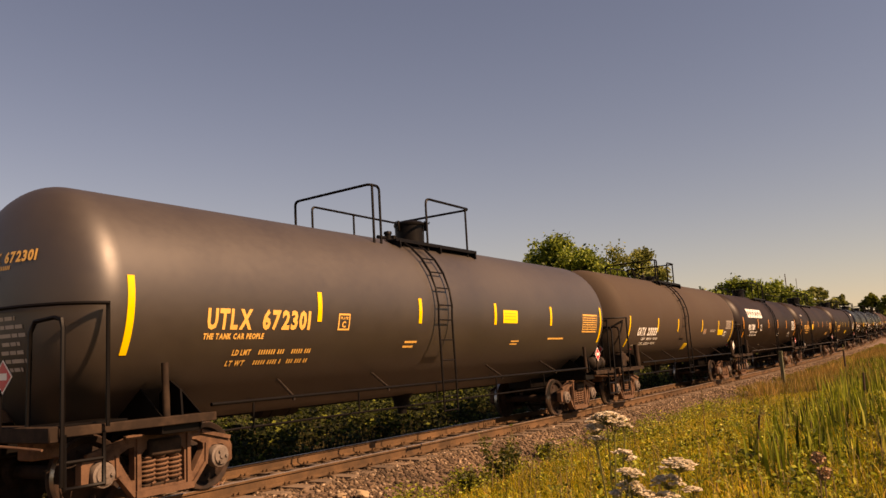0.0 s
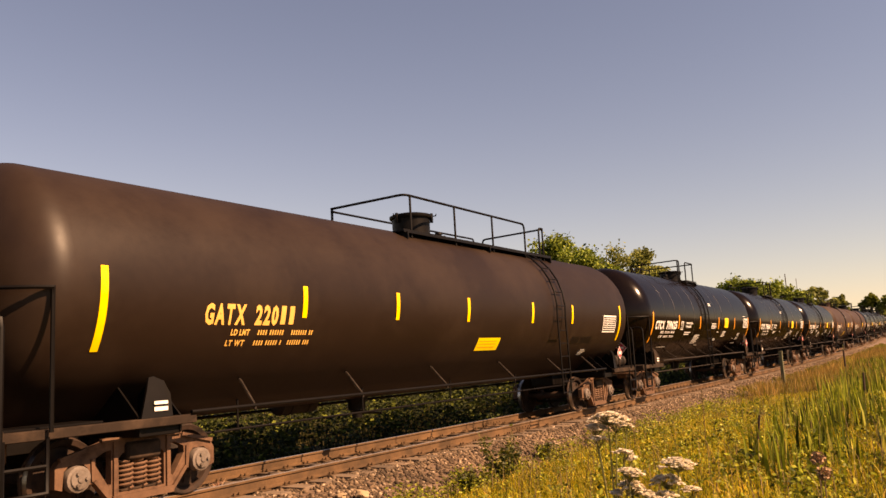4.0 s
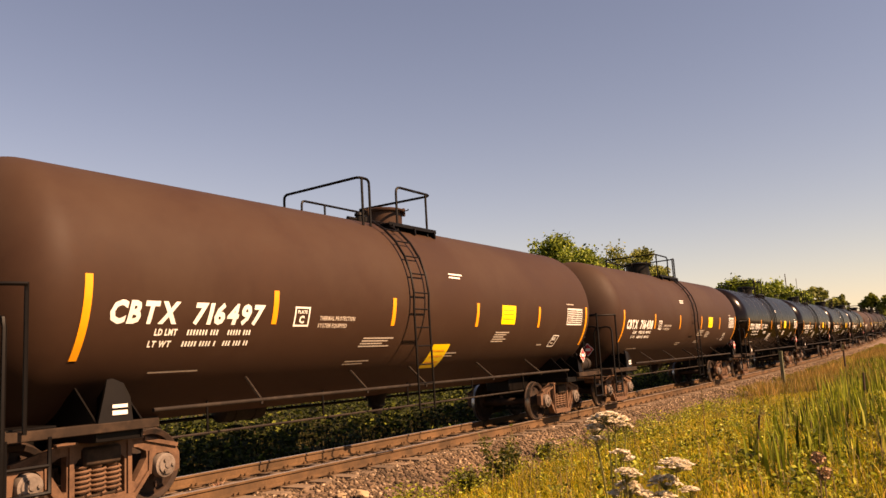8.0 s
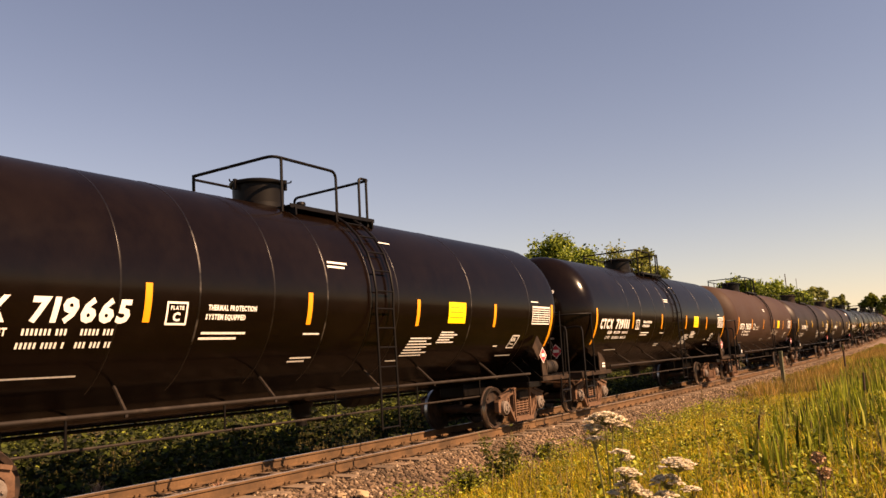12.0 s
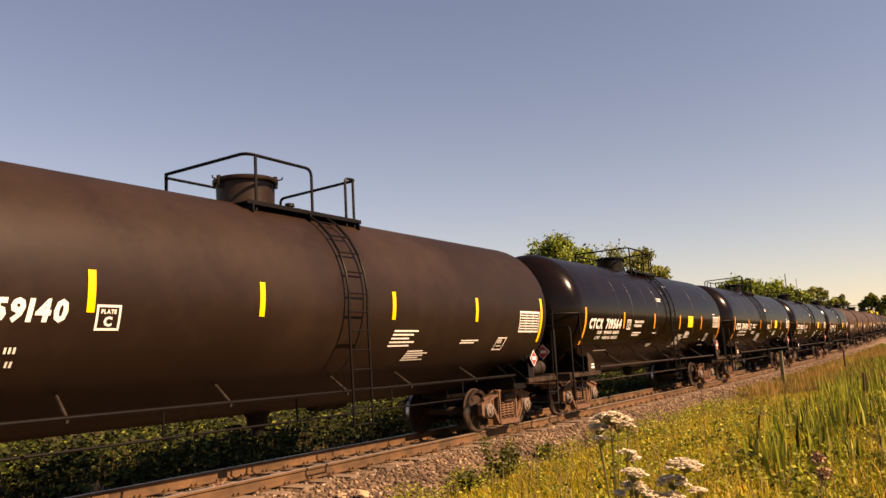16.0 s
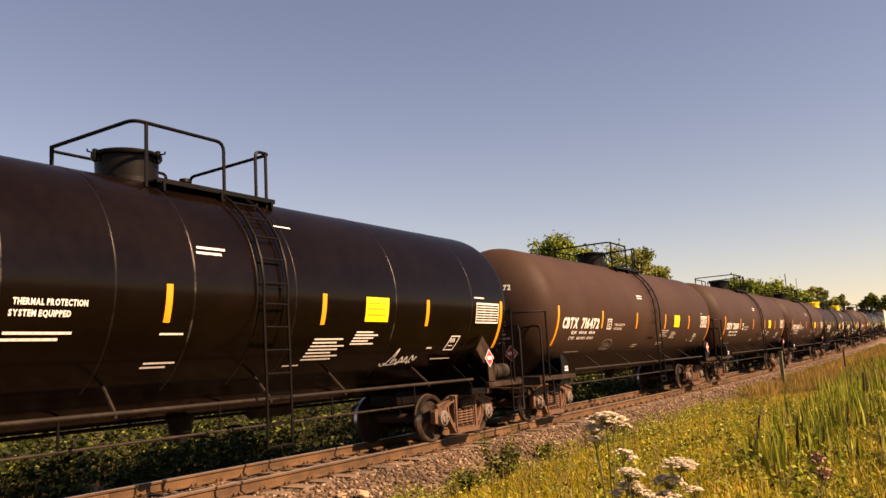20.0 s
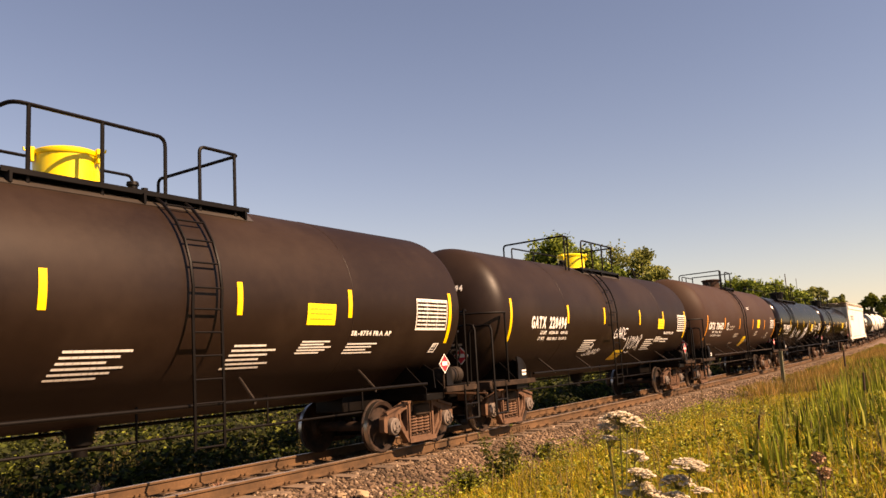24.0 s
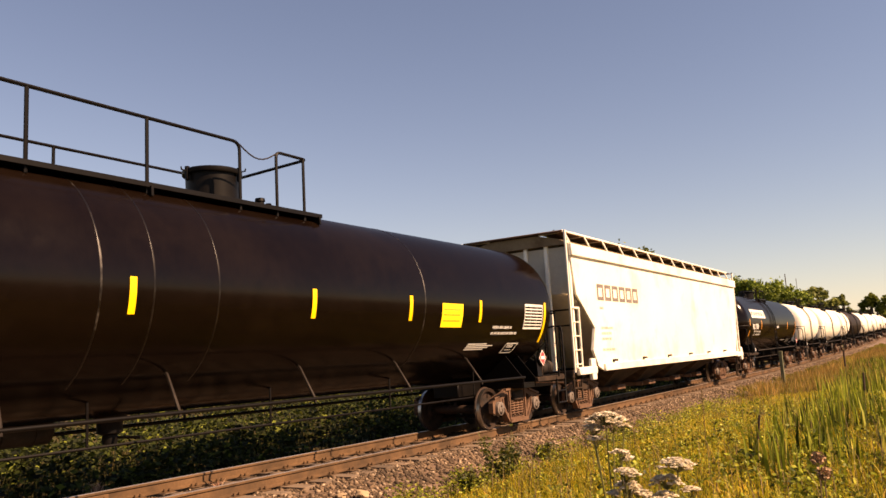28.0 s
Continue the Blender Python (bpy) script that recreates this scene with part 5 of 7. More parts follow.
TRAIN += [
    (549.8, dict(R=1.5, zc=2.6, half=7.1, depth=0.80, bogies=(-6.1, 6.1), bars=(-6.9, -4.0, 0.0, 4.0, 6.9), text=(-6.2, -4.7), number="75", code="PROX", paint=PAINT_BLACK, logo="white",
        marks=[("rows", 0.5, 2.3, 0.7, 0.3, MARK_WHITE, 1), ("rows", 3.0, 1.6, 1.6, 0.12, MARK_WHITE, 1), ("rows", 5.0, 1.5, 1.2, 0.3, MARK_WHITE, 2)], label="black tank car with white logo blocks", top=dict(TOP_A, rail=0.35), rail_top=2.4)),
]
for u_, half_ in ((564.3, 4.0), (577.5, 6.4), (589.7, 3.1), (618.0, 7.9), (637.0, 8.3), (656.0, 8.3), (675.0, 8.3)):
    TRAIN.append((u_, dict(R=1.45, zc=2.6, half=half_, depth=0.4, bogies=(-half_ + 0.9, half_ - 0.9), bars=(-half_ + 0.3, half_ - 0.3), text=(-half_ + 0.8, -half_ + 2.4), number="0", code="", paint=PAINT_WHITE, ink=LOGO_GREY, marks=[], struts=(0.0,),
                     label="stained white tank car far along the train", top=dict(TOP_A, rail=0.35, h=0.25), blank=True)))
TRAIN.append((601.5, dict(R=1.45, zc=2.6, half=5.9, depth=0.4, bogies=(-5.0, 5.0), bars=(-5.6, 5.6), text=(-7, -5.4), number="0", code="", paint=PAINT_DARK, marks=[], label="dark brown tank car far along the train", top=dict(TOP_A, rail=0.35), blank=True)))


def block_row(n, w, h, t):
    """A row of equal plain frames."""
    bm = bmesh.new()
    cw = w / n
    for i in range(n):
        x, e = i * cw, cw * 0.84
        for a, b, c, d in ((0, 0, t, h), (e - t, 0, e, h), (t, 0, e - t, t), (t, h - t, e - t, h)):
            bm.faces.new([bm.verts.new((x + p, q, 0)) for p, q in ((a, b), (c, b), (c, d), (a, d))])
    return bm


def logo_blocks(car, R, zc, y, z, w, h, mat):
    """The large block logo."""
    return mark("logo_block", block_row(6, w, h, h * 0.3), mat, car, R, zc, y, z, "large white block logo")


CARS = []   # (car, place along the train)
for u_, spec_ in TRAIN:
    if spec_.get("blank"):
        plain = dict(spec_)
        c_ = thing("tank_car", plain["label"], "tank car", "cars of the freight train", line_pose(u_))
        part("tank", shell_mesh(plain["R"], plain["half"], plain["paint"], plain["depth"]), c_, m=pose(0, 0, plain["zc"]))
        for y_ in plain["bogies"]:
            add_bogie(c_, y_, u_)
        for e_ in (-1, 1):
            end_gear(c_, e_, plain["half"] + 0.75, plain["half"], plain["zc"], plain["R"], abs(plain["bogies"][0]), plain, 2.4)
        under_gear(c_, plain["half"], plain["zc"], plain["R"], plain["bogies"], plain)
        top_gear(c_, plain["zc"], plain["R"], plain["top"])
    else:
        c_ = tank_car(u_, spec_)
        if spec_.get("logo"):
            logo_blocks(c_, spec_["R"], spec_["zc"], -6.25, 2.80, 3.6, 0.45, MARK_WHITE)
    CARS.append((c_, u_))


# ------------------------------------------------------------------ the covered hopper
ROOF_DIRT = material("dirty_roof_paint", (0.20, 0.145, 0.085), 0.85, vary=0.3, scale=1.2, fine=12, bump=0.0, spots=(0.10, 0.06, 0.03), spot_amount=0.3, spec=0.2)


def hopper_car(u):
    car = thing("hopper_car", "cream-white covered hopper car with a faded grey logo", "hopper car", "cars of the freight train", line_pose(u))
    H, top, x = 9.35, 4.42, 1.6
    key = ("hopper",)
    # side sheets: their ends slope in towards the sill
    outline = [(-H, top), (-9.28, 4.08), (-9.08, 3.12), (-7.97, 2.24), (-8.2, 1.64), (-7.9, 1.2), (-7.6, 1.1), (8.5, 1.1), (8.7, 1.54), (9.18, 2.81), (H, top)]
    for sx in (1, -1):
        bm = bmesh.new()
        a = [bm.verts.new((sx * x, y, z)) for y, z in outline]
        b = [bm.verts.new((sx * (x - 0.07), y, z)) for y, z in outline]
        bm.faces.new(a)
        bm.faces.new(b[::-1])
        for i in range(len(a)):
            q = (i + 1) % len(a)
            bm.faces.new((a[i], b[i], b[q], a[q]))
        bmesh.ops.recalc_face_normals(bm, faces=bm.faces[:])
        part("side_sheet", finish("side_sheet", bm, PAINT_WHITE, smooth=False), car)
        part("eave_rail", flat_box_mesh(("eave_rail", sx), [(sx * (x + 0.03) - 0.05, sx * (x + 0.03) + 0.05, -H, H, top - 0.31, top)], PAINT_WHITE, 0.015), car)
        part("side_sill", flat_box_mesh(("hopper_sill", sx), [(sx * (x + 0.02) - 0.05, sx * (x + 0.02) + 0.05, -7.55, 8.5, 1.06, 1.26)], PAINT_WHITE, 0.015), car)
        for i in range(6):
            y = -H + 2.6 + i * 2.6
            part("sill_bracket", flat_box_mesh(("sill_bracket", sx), [(sx * (x + 0.05) - 0.05, sx * (x + 0.05) + 0.05, -0.10, 0.10, 1.30, 1.36)], DUSTY_IRON, 0.01), car, m=pose(0, y, 0))
        for y in (-H + 0.55, H - 0.35):
            part("corner_plate", flat_box_mesh(("corner_plate", sx), [(sx * x - 0.06, sx * x + 0.06, -0.55, 0.65, 1.02, 1.22), (sx * x - 0.05, sx * x + 0.05, 0.3, 0.6, 0.86, 1.42)], PAINT_WHITE, 0.02), car, m=pose(0, y, 0))
    # roof, its walkway and the brackets along the edge
    part("roof", plate_mesh(("hopper_roof",), [(-x, top), (x, top), (1.3, top + 0.16), (0.7, top + 0.30), (-0.7, top + 0.30), (-1.3, top + 0.16)], -H, H, ROOF_DIRT), car)
    zr = top + 0.35
    for sx in (1, -1):
        part("roof_walk", flat_box_mesh(("roof_walk", sx), [(sx * 1.47 - 0.03, sx * 1.47 + 0.03, -H - 0.1, H - 0.6, zr - 0.03, zr + 0.02)], PAINT_WHITE, 0.008), car)
        part("walk_plank", flat_box_mesh(("walk_plank", sx), [(sx * 1.08 - 0.35, sx * 1.08 + 0.35, -H - 0.1, H - 0.6, zr - 0.015, zr + 0.01)], RUST_IRON, 0.0), car, "rusty brown roof walkway")
        for i in range(14):
            y = -H + 0.05 + i * (2 * H - 1.0) / 13
            part("walk_bracket", bar_mesh(("walk_bracket", sx), [[(sx * 1.58, 0.16, top - 0.04), (sx * 1.47, 0.0, zr), (sx * 0.75, 0.0, zr - 0.03)]], 0.028, PAINT_WHITE), car, m=pose(0, y, 0))
    for i in range(5):
        part("roof_hatch", flat_box_mesh(("roof_hatch",), [(-0.45, 0.45, -1.2, 1.2, top + 0.29, top + 0.40)], PAINT_WHITE, 0.03), car, m=pose(0, -7.2 + 3.6 * i, 0))
    # slope sheets and bays
    for e in (-1, 1):
        bm = bmesh.new()
        pts = [(-x + 0.08, e * (H - 0.15), top - 0.05), (x - 0.08, e * (H - 0.15), top - 0.05), (x - 0.08, e * (H - 0.15), 3.14), (-x + 0.08, e * (H - 0.15), 3.14)]
        low = [(-x + 0.08, e * (H - 3.2), 1.15), (x - 0.08, e * (H - 3.2), 1.15)]
        v = [bm.verts.new(p) for p in pts + low]
        bm.faces.new((v[0], v[1], v[2], v[3]))
        bm.faces.new((v[3], v[2], v[5], v[4]))
        bmesh.ops.solidify(bm, geom=bm.faces[:], thickness=0.03)
        part("slope_sheet", finish("slope_sheet", bm, PAINT_WHITE, smooth=False), car)
        part("end_walk", flat_box_mesh(("end_walk", e), [(-1.5, 1.5, min(e * (H - 0.25), e * (H + 0.12)), max(e * (H - 0.25), e * (H + 0.12)), zr - 0.03, zr + 0.015)], RUST_IRON, 0.01), car, "rusty brown roof walkway")
        for lx in (-1.5, -0.9, -0.3, 0.3, 0.9, 1.5):
            long = abs(lx) > 1 or lx == 0.9
            part("end_post", flat_box_mesh(("end_post", lx, e), [(lx - 0.05, lx + 0.05, e * (H - 0.12) - 0.05, e * (H - 0.12) + 0.05, 1.1 if long else 3.1, top + 0.1)], PAINT_WHITE, 0.01), car)
        part("end_sill", flat_box_mesh(("hopper_end", e), [(-1.5, 1.5, e * (H + 0.02) - 0.12, e * (H + 0.02) + 0.12, 0.95, 1.15)], DUSTY_IRON, 0.02), car)
        part("stub_sill", flat_box_mesh(("hopper_stub", e), [(-0.33, 0.33, min(e * 5.5, e * H), max(e * 5.5, e * H), 0.74, 1.06)], BLACK_IRON, 0.02), car)
        part("coupler", once("coupler", coupler_mesh), car, m=pose(0, e * H, 0, 0, 0, 0 if e > 0 else 180))
        yb = e * (H + 0.1)
        for sx in (1, -1):
            part("corner_ladder_rail", bar_mesh(("corner_ladder_rail", sx, e), [[(sx * 1.56, yb, 1.1), (sx * 1.56, yb, zr)]], 0.035, PAINT_WHITE), car)
            part("corner_ladder_rail", bar_mesh(("corner_ladder_inner", sx, e), [[(sx * 1.56, yb - e * 0.5, 1.1), (sx * 1.56, yb - e * 0.5, 2.75), (sx * 1.56, yb, 2.75)]], 0.03, PAINT_WHITE), car)
            for i in range(5):
                part("ladder_rung", bar_mesh(("corner_rung",), [[(0, 0, 0), (0, 0.5, 0)]], 0.016, PAINT_WHITE), car, m=pose(sx * 1.56, yb - (e * 0.5 if e > 0 else 0), 1.3 + 0.36 * i))
            part("end_ladder", bar_mesh(("end_ladder", sx, e), [[(sx * 0.85, yb, 1.1), (sx * 0.85, yb, 2.7), (sx * 1.5, yb, 2.7)], [(sx * 1.2, yb, 1.1), (sx * 1.2, yb, 2.3), (sx * 1.5, yb, 2.3)]], 0.022, BLACK_IRON), car)
            part("sill_step", bar_mesh(("hopper_step", sx, e), side_step_paths(sx * 1.5, yb, yb - e * 0.5), 0.022, DUSTY_IRON), car)
    for y in (-4.5, -1.5, 1.5, 4.5):
        bm = bmesh.new()
        lathe_pts = [(-1.45, -1.45, 1.12), (1.45, -1.45, 1.12), (1.45, 1.45, 1.12), (-1.45, 1.45, 1.12), (-0.5, -0.45, 0.5), (0.5, -0.45, 0.5), (0.5, 0.45, 0.5), (-0.5, 0.45, 0.5)]
        v = [bm.verts.new(p) for p in lathe_pts]
        for f in ((0, 1, 5, 4), (1, 2, 6, 5), (2, 3, 7, 6), (3, 0, 4, 7), (4, 5, 6, 7), (3, 2, 1, 0)):
            bm.faces.new([v[i] for i in f])
        bmesh.ops.recalc_face_normals(bm, faces=bm.faces[:])
        part("hopper_bay", finish("hopper_bay", bm, DUSTY_IRON, smooth=False), car, m=pose(0, y, 0))
        part("discharge_gate", flat_box_mesh(("discharge_gate",), [(-0.75, 0.75, -0.5, 0.5, 0.38, 0.5), (0.72, 0.95, -0.35, 0.35, 0.40, 0.55)], RUST_IRON, 0.02), car, m=pose(0, y, 0))
    add_bogie(car, -7.85, u)
    add_bogie(car, 7.85, u)
    bm = block_row(6, 3.5, 0.45, 0.10)
    for v in bm.verts:
        v.co = Vector((x + 0.006, -7.62 + v.co.x, 3.0 + v.co.y))
    part("logo_block", finish("logo_block", bm, LOGO_GREY, smooth=False), car, "faded grey block logo")
    for r, (z, w_) in enumerate(((2.75, 0.3), (2.2, 0.9), (2.05, 0.8), (1.9, 0.7), (1.6, 1.0))):
        bm = bars([(0, 0, w_, 0.07)], 0.4, r)
        for v in bm.verts:
            v.co = Vector((x + 0.006, -7.5 + v.co.x, z + v.co.y))
        part("stencil_text", finish("stencil_text", bm, PALE_STENCIL, smooth=False), car)
    return car


PALE_STENCIL = material("pale_grey_stencil", (0.45, 0.40, 0.34), 0.6, vary=0.2, scale=5, fine=30, bump=0.0)
CARS.append((hopper_car(530.22), 530.22))


# ------------------------------------------------------------------ ground, ballast and track
def strip_mesh(name, lats, s0, s1, step, mats, rough=0.0, pick=None):
    """A sheet along the track: lats is a list of (lat, z)."""
    verts, faces = [], []
    n = int((s1 - s0) / step)
    for i in range(n + 1):
        s = s0 + (s1 - s0) * i / n
        for lat, z in lats:
            verts.append(line_point(s, lat, z + rough * noise.noise(Vector((lat, s, 0)) * 0.8)))
    k = len(lats)
    for i in range(n):
        for j in range(k - 1):
            a = i * k + j
            faces.append((a, a + k, a + k + 1, a + 1))
    me = bpy.data.meshes.new(name)
    me.from_pydata(verts, [], faces)
    for mt in mats:
        me.materials.append(mt)
    if pick:
        for i, p in enumerate(me.polygons):
            p.material_index = pick(i % (k - 1))
    return me


FIELD = [(-900, 0.0), (-120, -0.7), (-20, -0.75), (-6, -0.75), (-3.2, -0.70), (-2.5, -0.55), (-1.45, -0.24), (-0.6, -0.22), (0.6, -0.22), (1.45, -0.24), (2.1, -0.40), (2.7, -0.60), (4.0, -0.60), (6.5, -0.42), (9.7, -0.18), (14, -0.1), (40, -0.2), (900, 0.0)]


GRASS_GROUND = material("grassy_soil", (0.050, 0.041, 0.012), 0.95, vary=0.5, scale=0.6, fine=9, bump=0.05, spots=(0.085, 0.060, 0.024), spot_amount=0.3, spec=0.1)
STONE_BED = material("dusty_ballast_bed", (0.085, 0.049, 0.029), 0.95, vary=0.5, scale=5, fine=28, bump=0.05, spots=(0.2002, 0.1309, 0.0847), spot_amount=0.4)
# The train's cast shade on the far-side ground, painted as a near-black colour.
SHADE_GROUND = material("shade_dark_ground", (0.013, 0.010, 0.007), 0.95, vary=0.5, scale=4, fine=28, bump=0.04, spots=(0.03, 0.022, 0.014), spot_amount=0.25, spec=0.05)
tagged(new("ground", strip_mesh("ground", FIELD, -60, 1800, 6, [GRASS_GROUND, STONE_BED, SHADE_GROUND], pick=lambda j: 1 if 7 <= j <= 10 else 2 if 3 <= j <= 6 else 0)), "grassy field with a strip of crushed stone", "ground", kind="structure")

RAIL_TOP = material("worn_rail_head", (0.32, 0.25, 0.20), 0.4, metal=0.6, vary=0.2, scale=3, fine=60, bump=0.0)
track = tagged(new("track"), "rust-brown steel rails on weathered wooden ties", "railway track", kind="structure")


def rail_mesh(lat):
    prof = [(-0.07, -0.18), (0.07, -0.18), (0.07, -0.165), (0.012, -0.14), (0.012, -0.045), (0.036, -0.035), (0.036, -0.006), (0.028, 0.0), (-0.028, 0.0), (-0.036, -0.006), (-0.036, -0.035), (-0.012, -0.045), (-0.012, -0.14), (-0.07, -0.165), (-0.07, -0.18)]
    return strip_mesh("rail", [(lat + a, z) for a, z in prof], -40, 420, 2, [RAIL_RUST, RAIL_TOP], pick=lambda j: 1 if j in (6, 7, 8) else 0)


for lat_ in (0.753, -0.753):
    part("rail", rail_mesh(lat_), track, "rust-orange steel rail with a worn head")


# ------------------------------------------------------------------ plants
def leaf_material(name, low, high, dry, dry_share=0.15, shine=0.55, through=0.35):
    """Leaves: colour differs from leaf to leaf, some dry, light comes through."""
    m = bpy.data.materials.new(name)
    m.use_nodes = True
    n, l = m.node_tree.nodes, m.node_tree.links
    b = n["Principled BSDF"]
    geo = n.new("ShaderNodeNewGeometry")
    ramp = n.new("ShaderNodeValToRGB")
    e = ramp.color_ramp.elements
    e[0].color, e[1].color = (*low, 1), (*high, 1)
    e[1].position = 1 - dry_share
    last = e.new(1.0)
    last.color = (*dry, 1)
    l.new(geo.outputs["Random Per Island"], ramp.inputs["Fac"])
    co = n.new("ShaderNodeTexCoord")
    no = n.new("ShaderNodeTexNoise")
    no.inputs["Scale"].default_value = 0.5
    l.new(co.outputs["Object"], no.inputs["Vector"])
    mr = n.new("ShaderNodeMapRange")
    mr.inputs["From Min"].default_value, mr.inputs["From Max"].default_value = 0.3, 0.7
    mr.inputs["To Min"].default_value, mr.inputs["To Max"].default_value = 0.7, 1.35
    l.new(no.outputs[0], mr.inputs["Value"])
    sc = n.new("ShaderNodeVectorMath")
    sc.operation = 'SCALE'
    l.new(ramp.outputs["Color"], sc.inputs[0])
    l.new(mr.outputs[0], sc.inputs["Scale"])
    l.new(sc.outputs[0], b.inputs["Base Color"])
    b.inputs["Roughness"].default_value = shine
    b.inputs["Specular IOR Level"].default_value = 0.3
    tr = n.new("ShaderNodeBsdfTranslucent")
    l.new(sc.outputs[0], tr.inputs["Color"])
    mx = n.new("ShaderNodeMixShader")
    mx.inputs[0].default_value = through
    l.new(b.outputs[0], mx.inputs[1])
    l.new(tr.outputs[0], mx.inputs[2])
    l.new(mx.outputs[0], n["Material Output"].inputs["Surface"])
    return m


GRASS = leaf_material("meadow_grass", (0.055, 0.060, 0.006), (0.50, 0.42, 0.024), (0.68, 0.40, 0.055), 0.25, through=0.45)
DULL_GRASS = leaf_material("far_meadow_grass", (0.04, 0.045, 0.005), (0.21, 0.185, 0.017), (0.36, 0.21, 0.04), 0.25, through=0.4)
YOUNG_LEAF = leaf_material("young_tree_leaves", (0.05, 0.07, 0.009), (0.19, 0.205, 0.025), (0.27, 0.25, 0.04), 0.12)
# Far-side grass: the train's shade is painted into its near-black low colours.
SHADE_GRASS = leaf_material("shade_dark_tall_grass", (0.003, 0.004, 0.0005), (0.035, 0.036, 0.005), (0.13, 0.09, 0.022), 0.12, 0.8, through=0.25)
SEDGE = leaf_material("long_green_leaves", (0.010, 0.020, 0.002), (0.26, 0.30, 0.028), (0.60, 0.50, 0.10), 0.16, 0.4, through=0.35)
WEED = leaf_material("weed_leaves", (0.022, 0.036, 0.004), (0.33, 0.35, 0.030), (0.50, 0.42, 0.05), 0.15)
# Train's shade painted into the leaf colour; the bright share stands for sunlit leaves.
BUSH_SHADE = leaf_material("shade_dark_bush_leaves", (0.002, 0.004, 0.0004), (0.040, 0.052, 0.005), (0.17, 0.19, 0.024), 0.14, 0.8, through=0.25)
TREE_LEAF = leaf_material("tree_leaves", (0.03, 0.055, 0.007), (0.21, 0.265, 0.035), (0.36, 0.39, 0.05), 0.16)
TREE_PALE = leaf_material("pale_tree_leaves", (0.10, 0.12, 0.028), (0.26, 0.27, 0.06), (0.34, 0.32, 0.08), 0.1)
SEED_GRASS = leaf_material("reddish_seed_grass", (0.10, 0.075, 0.012), (0.34, 0.20, 0.05), (0.46, 0.27, 0.08), 0.3, 0.7, through=0.4)
SAPLING = leaf_material("sapling_leaves", (0.010, 0.018, 0.002), (0.085, 0.095, 0.010), (0.22, 0.15, 0.03), 0.12)
BARK = material("grey_bark", (0.077, 0.05775, 0.0385), 0.9, vary=0.35, scale=3, fine=25, bump=0.02, stretch=(1, 1, 0.3))
STALK = material("dry_stalk", (0.154, 0.1001, 0.0385), 0.8, vary=0.3, scale=5, fine=40, bump=0.0)
GREEN_STEM = material("green_stem", (0.14, 0.13, 0.028), 0.7, vary=0.3, scale=5, fine=40, bump=0.0)
FLORET = leaf_material("cream_florets", (0.55, 0.47, 0.33), (0.82, 0.74, 0.58), (0.85, 0.79, 0.66), 0.3, 0.8, through=0.35)
THISTLE = material("brown_pink_seed_heads", (0.34, 0.21, 0.11), 0.9, vary=0.3, scale=30, fine=90, bump=0.0)
rng = np.random.default_rng(7)


def mesh_of(name, verts, quads, tris, mat):
    """A large mesh from arrays of corners, four-sided and three-sided faces."""
    me = bpy.data.meshes.new(name)
    nq, nt = len(quads), len(tris)
    me.vertices.add(len(verts))
    me.vertices.foreach_set("co", verts.astype(np.float32).ravel())
    loops = np.concatenate([quads.ravel(), tris.ravel()]).astype(np.int32)
    me.loops.add(len(loops))
    me.loops.foreach_set("vertex_index", loops)
    me.polygons.add(nq + nt)
    me.polygons.foreach_set("loop_start", np.concatenate([np.arange(nq) * 4, nq * 4 + np.arange(nt) * 3]).astype(np.int32))
    me.update(calc_edges=True)
    me.validate()
    me.materials.append(mat)
    return me


def blades(name, base, height, width, lean, mat):
    """Grass blades: base (n, 3), height, width, and lean as a share of the height."""
    n = len(base)
    ang = rng.uniform(0, 2 * np.pi, n)
    side = np.stack([np.cos(ang), np.sin(ang), np.zeros(n)], 1) * (width / 2)[:, None]
    la = rng.uniform(0, 2 * np.pi, n)
    d = np.stack([np.cos(la), np.sin(la), np.zeros(n)], 1) * (height * lean)[:, None]
    up = np.stack([np.zeros(n), np.zeros(n), height], 1)
    v = np.stack([base - side, base + side, base + up * 0.55 + d * 0.3 - side * 0.8, base + up * 0.55 + d * 0.3 + side * 0.8, base + up * (1 - 0.25 * lean)[:, None] + d], 1)
    k = np.arange(n)[:, None] * 5
    return mesh_of(name, v.reshape(-1, 3), k + np.array([[0, 1, 3, 2]]), k + np.array([[2, 3, 4]]), mat)


def leaf_cloud(name, pos, size, mat, flat=0.5):
    """Single leaves at the positions, turned at random, a diamond folded along its rib."""
    n = len(pos)
    d = rng.normal(size=(n, 3))
    d[:, 2] *= flat
    d /= np.linalg.norm(d, axis=1)[:, None]
    e = np.cross(d, rng.normal(size=(n, 3)))
    e /= np.linalg.norm(e, axis=1)[:, None] + 1e-9
    nn = np.cross(d, e)
    s_ = size[:, None]
    v = np.stack([pos - d * s_, pos + e * s_ * 0.55 + nn * s_ * 0.15, pos + d * s_, pos - e * s_ * 0.55 + nn * s_ * 0.15], 1)
    k = np.arange(n)[:, None] * 4
    return mesh_of(name, v.reshape(-1, 3), np.zeros((0, 4), int), np.concatenate([k + np.array([[0, 1, 2]]), k + np.array([[0, 2, 3]])]), mat)


def on_line(s, lat, z):
    k = np.clip(s - 10, 0, 400)
    return np.stack([TRACK_X + lat - BEND * k * k / 2, s, z + RISE * k * k / 2], 1)


def ground_at(lat):
    a = np.array(FIELD)
    return np.interp(lat, a[:, 0], a[:, 1])


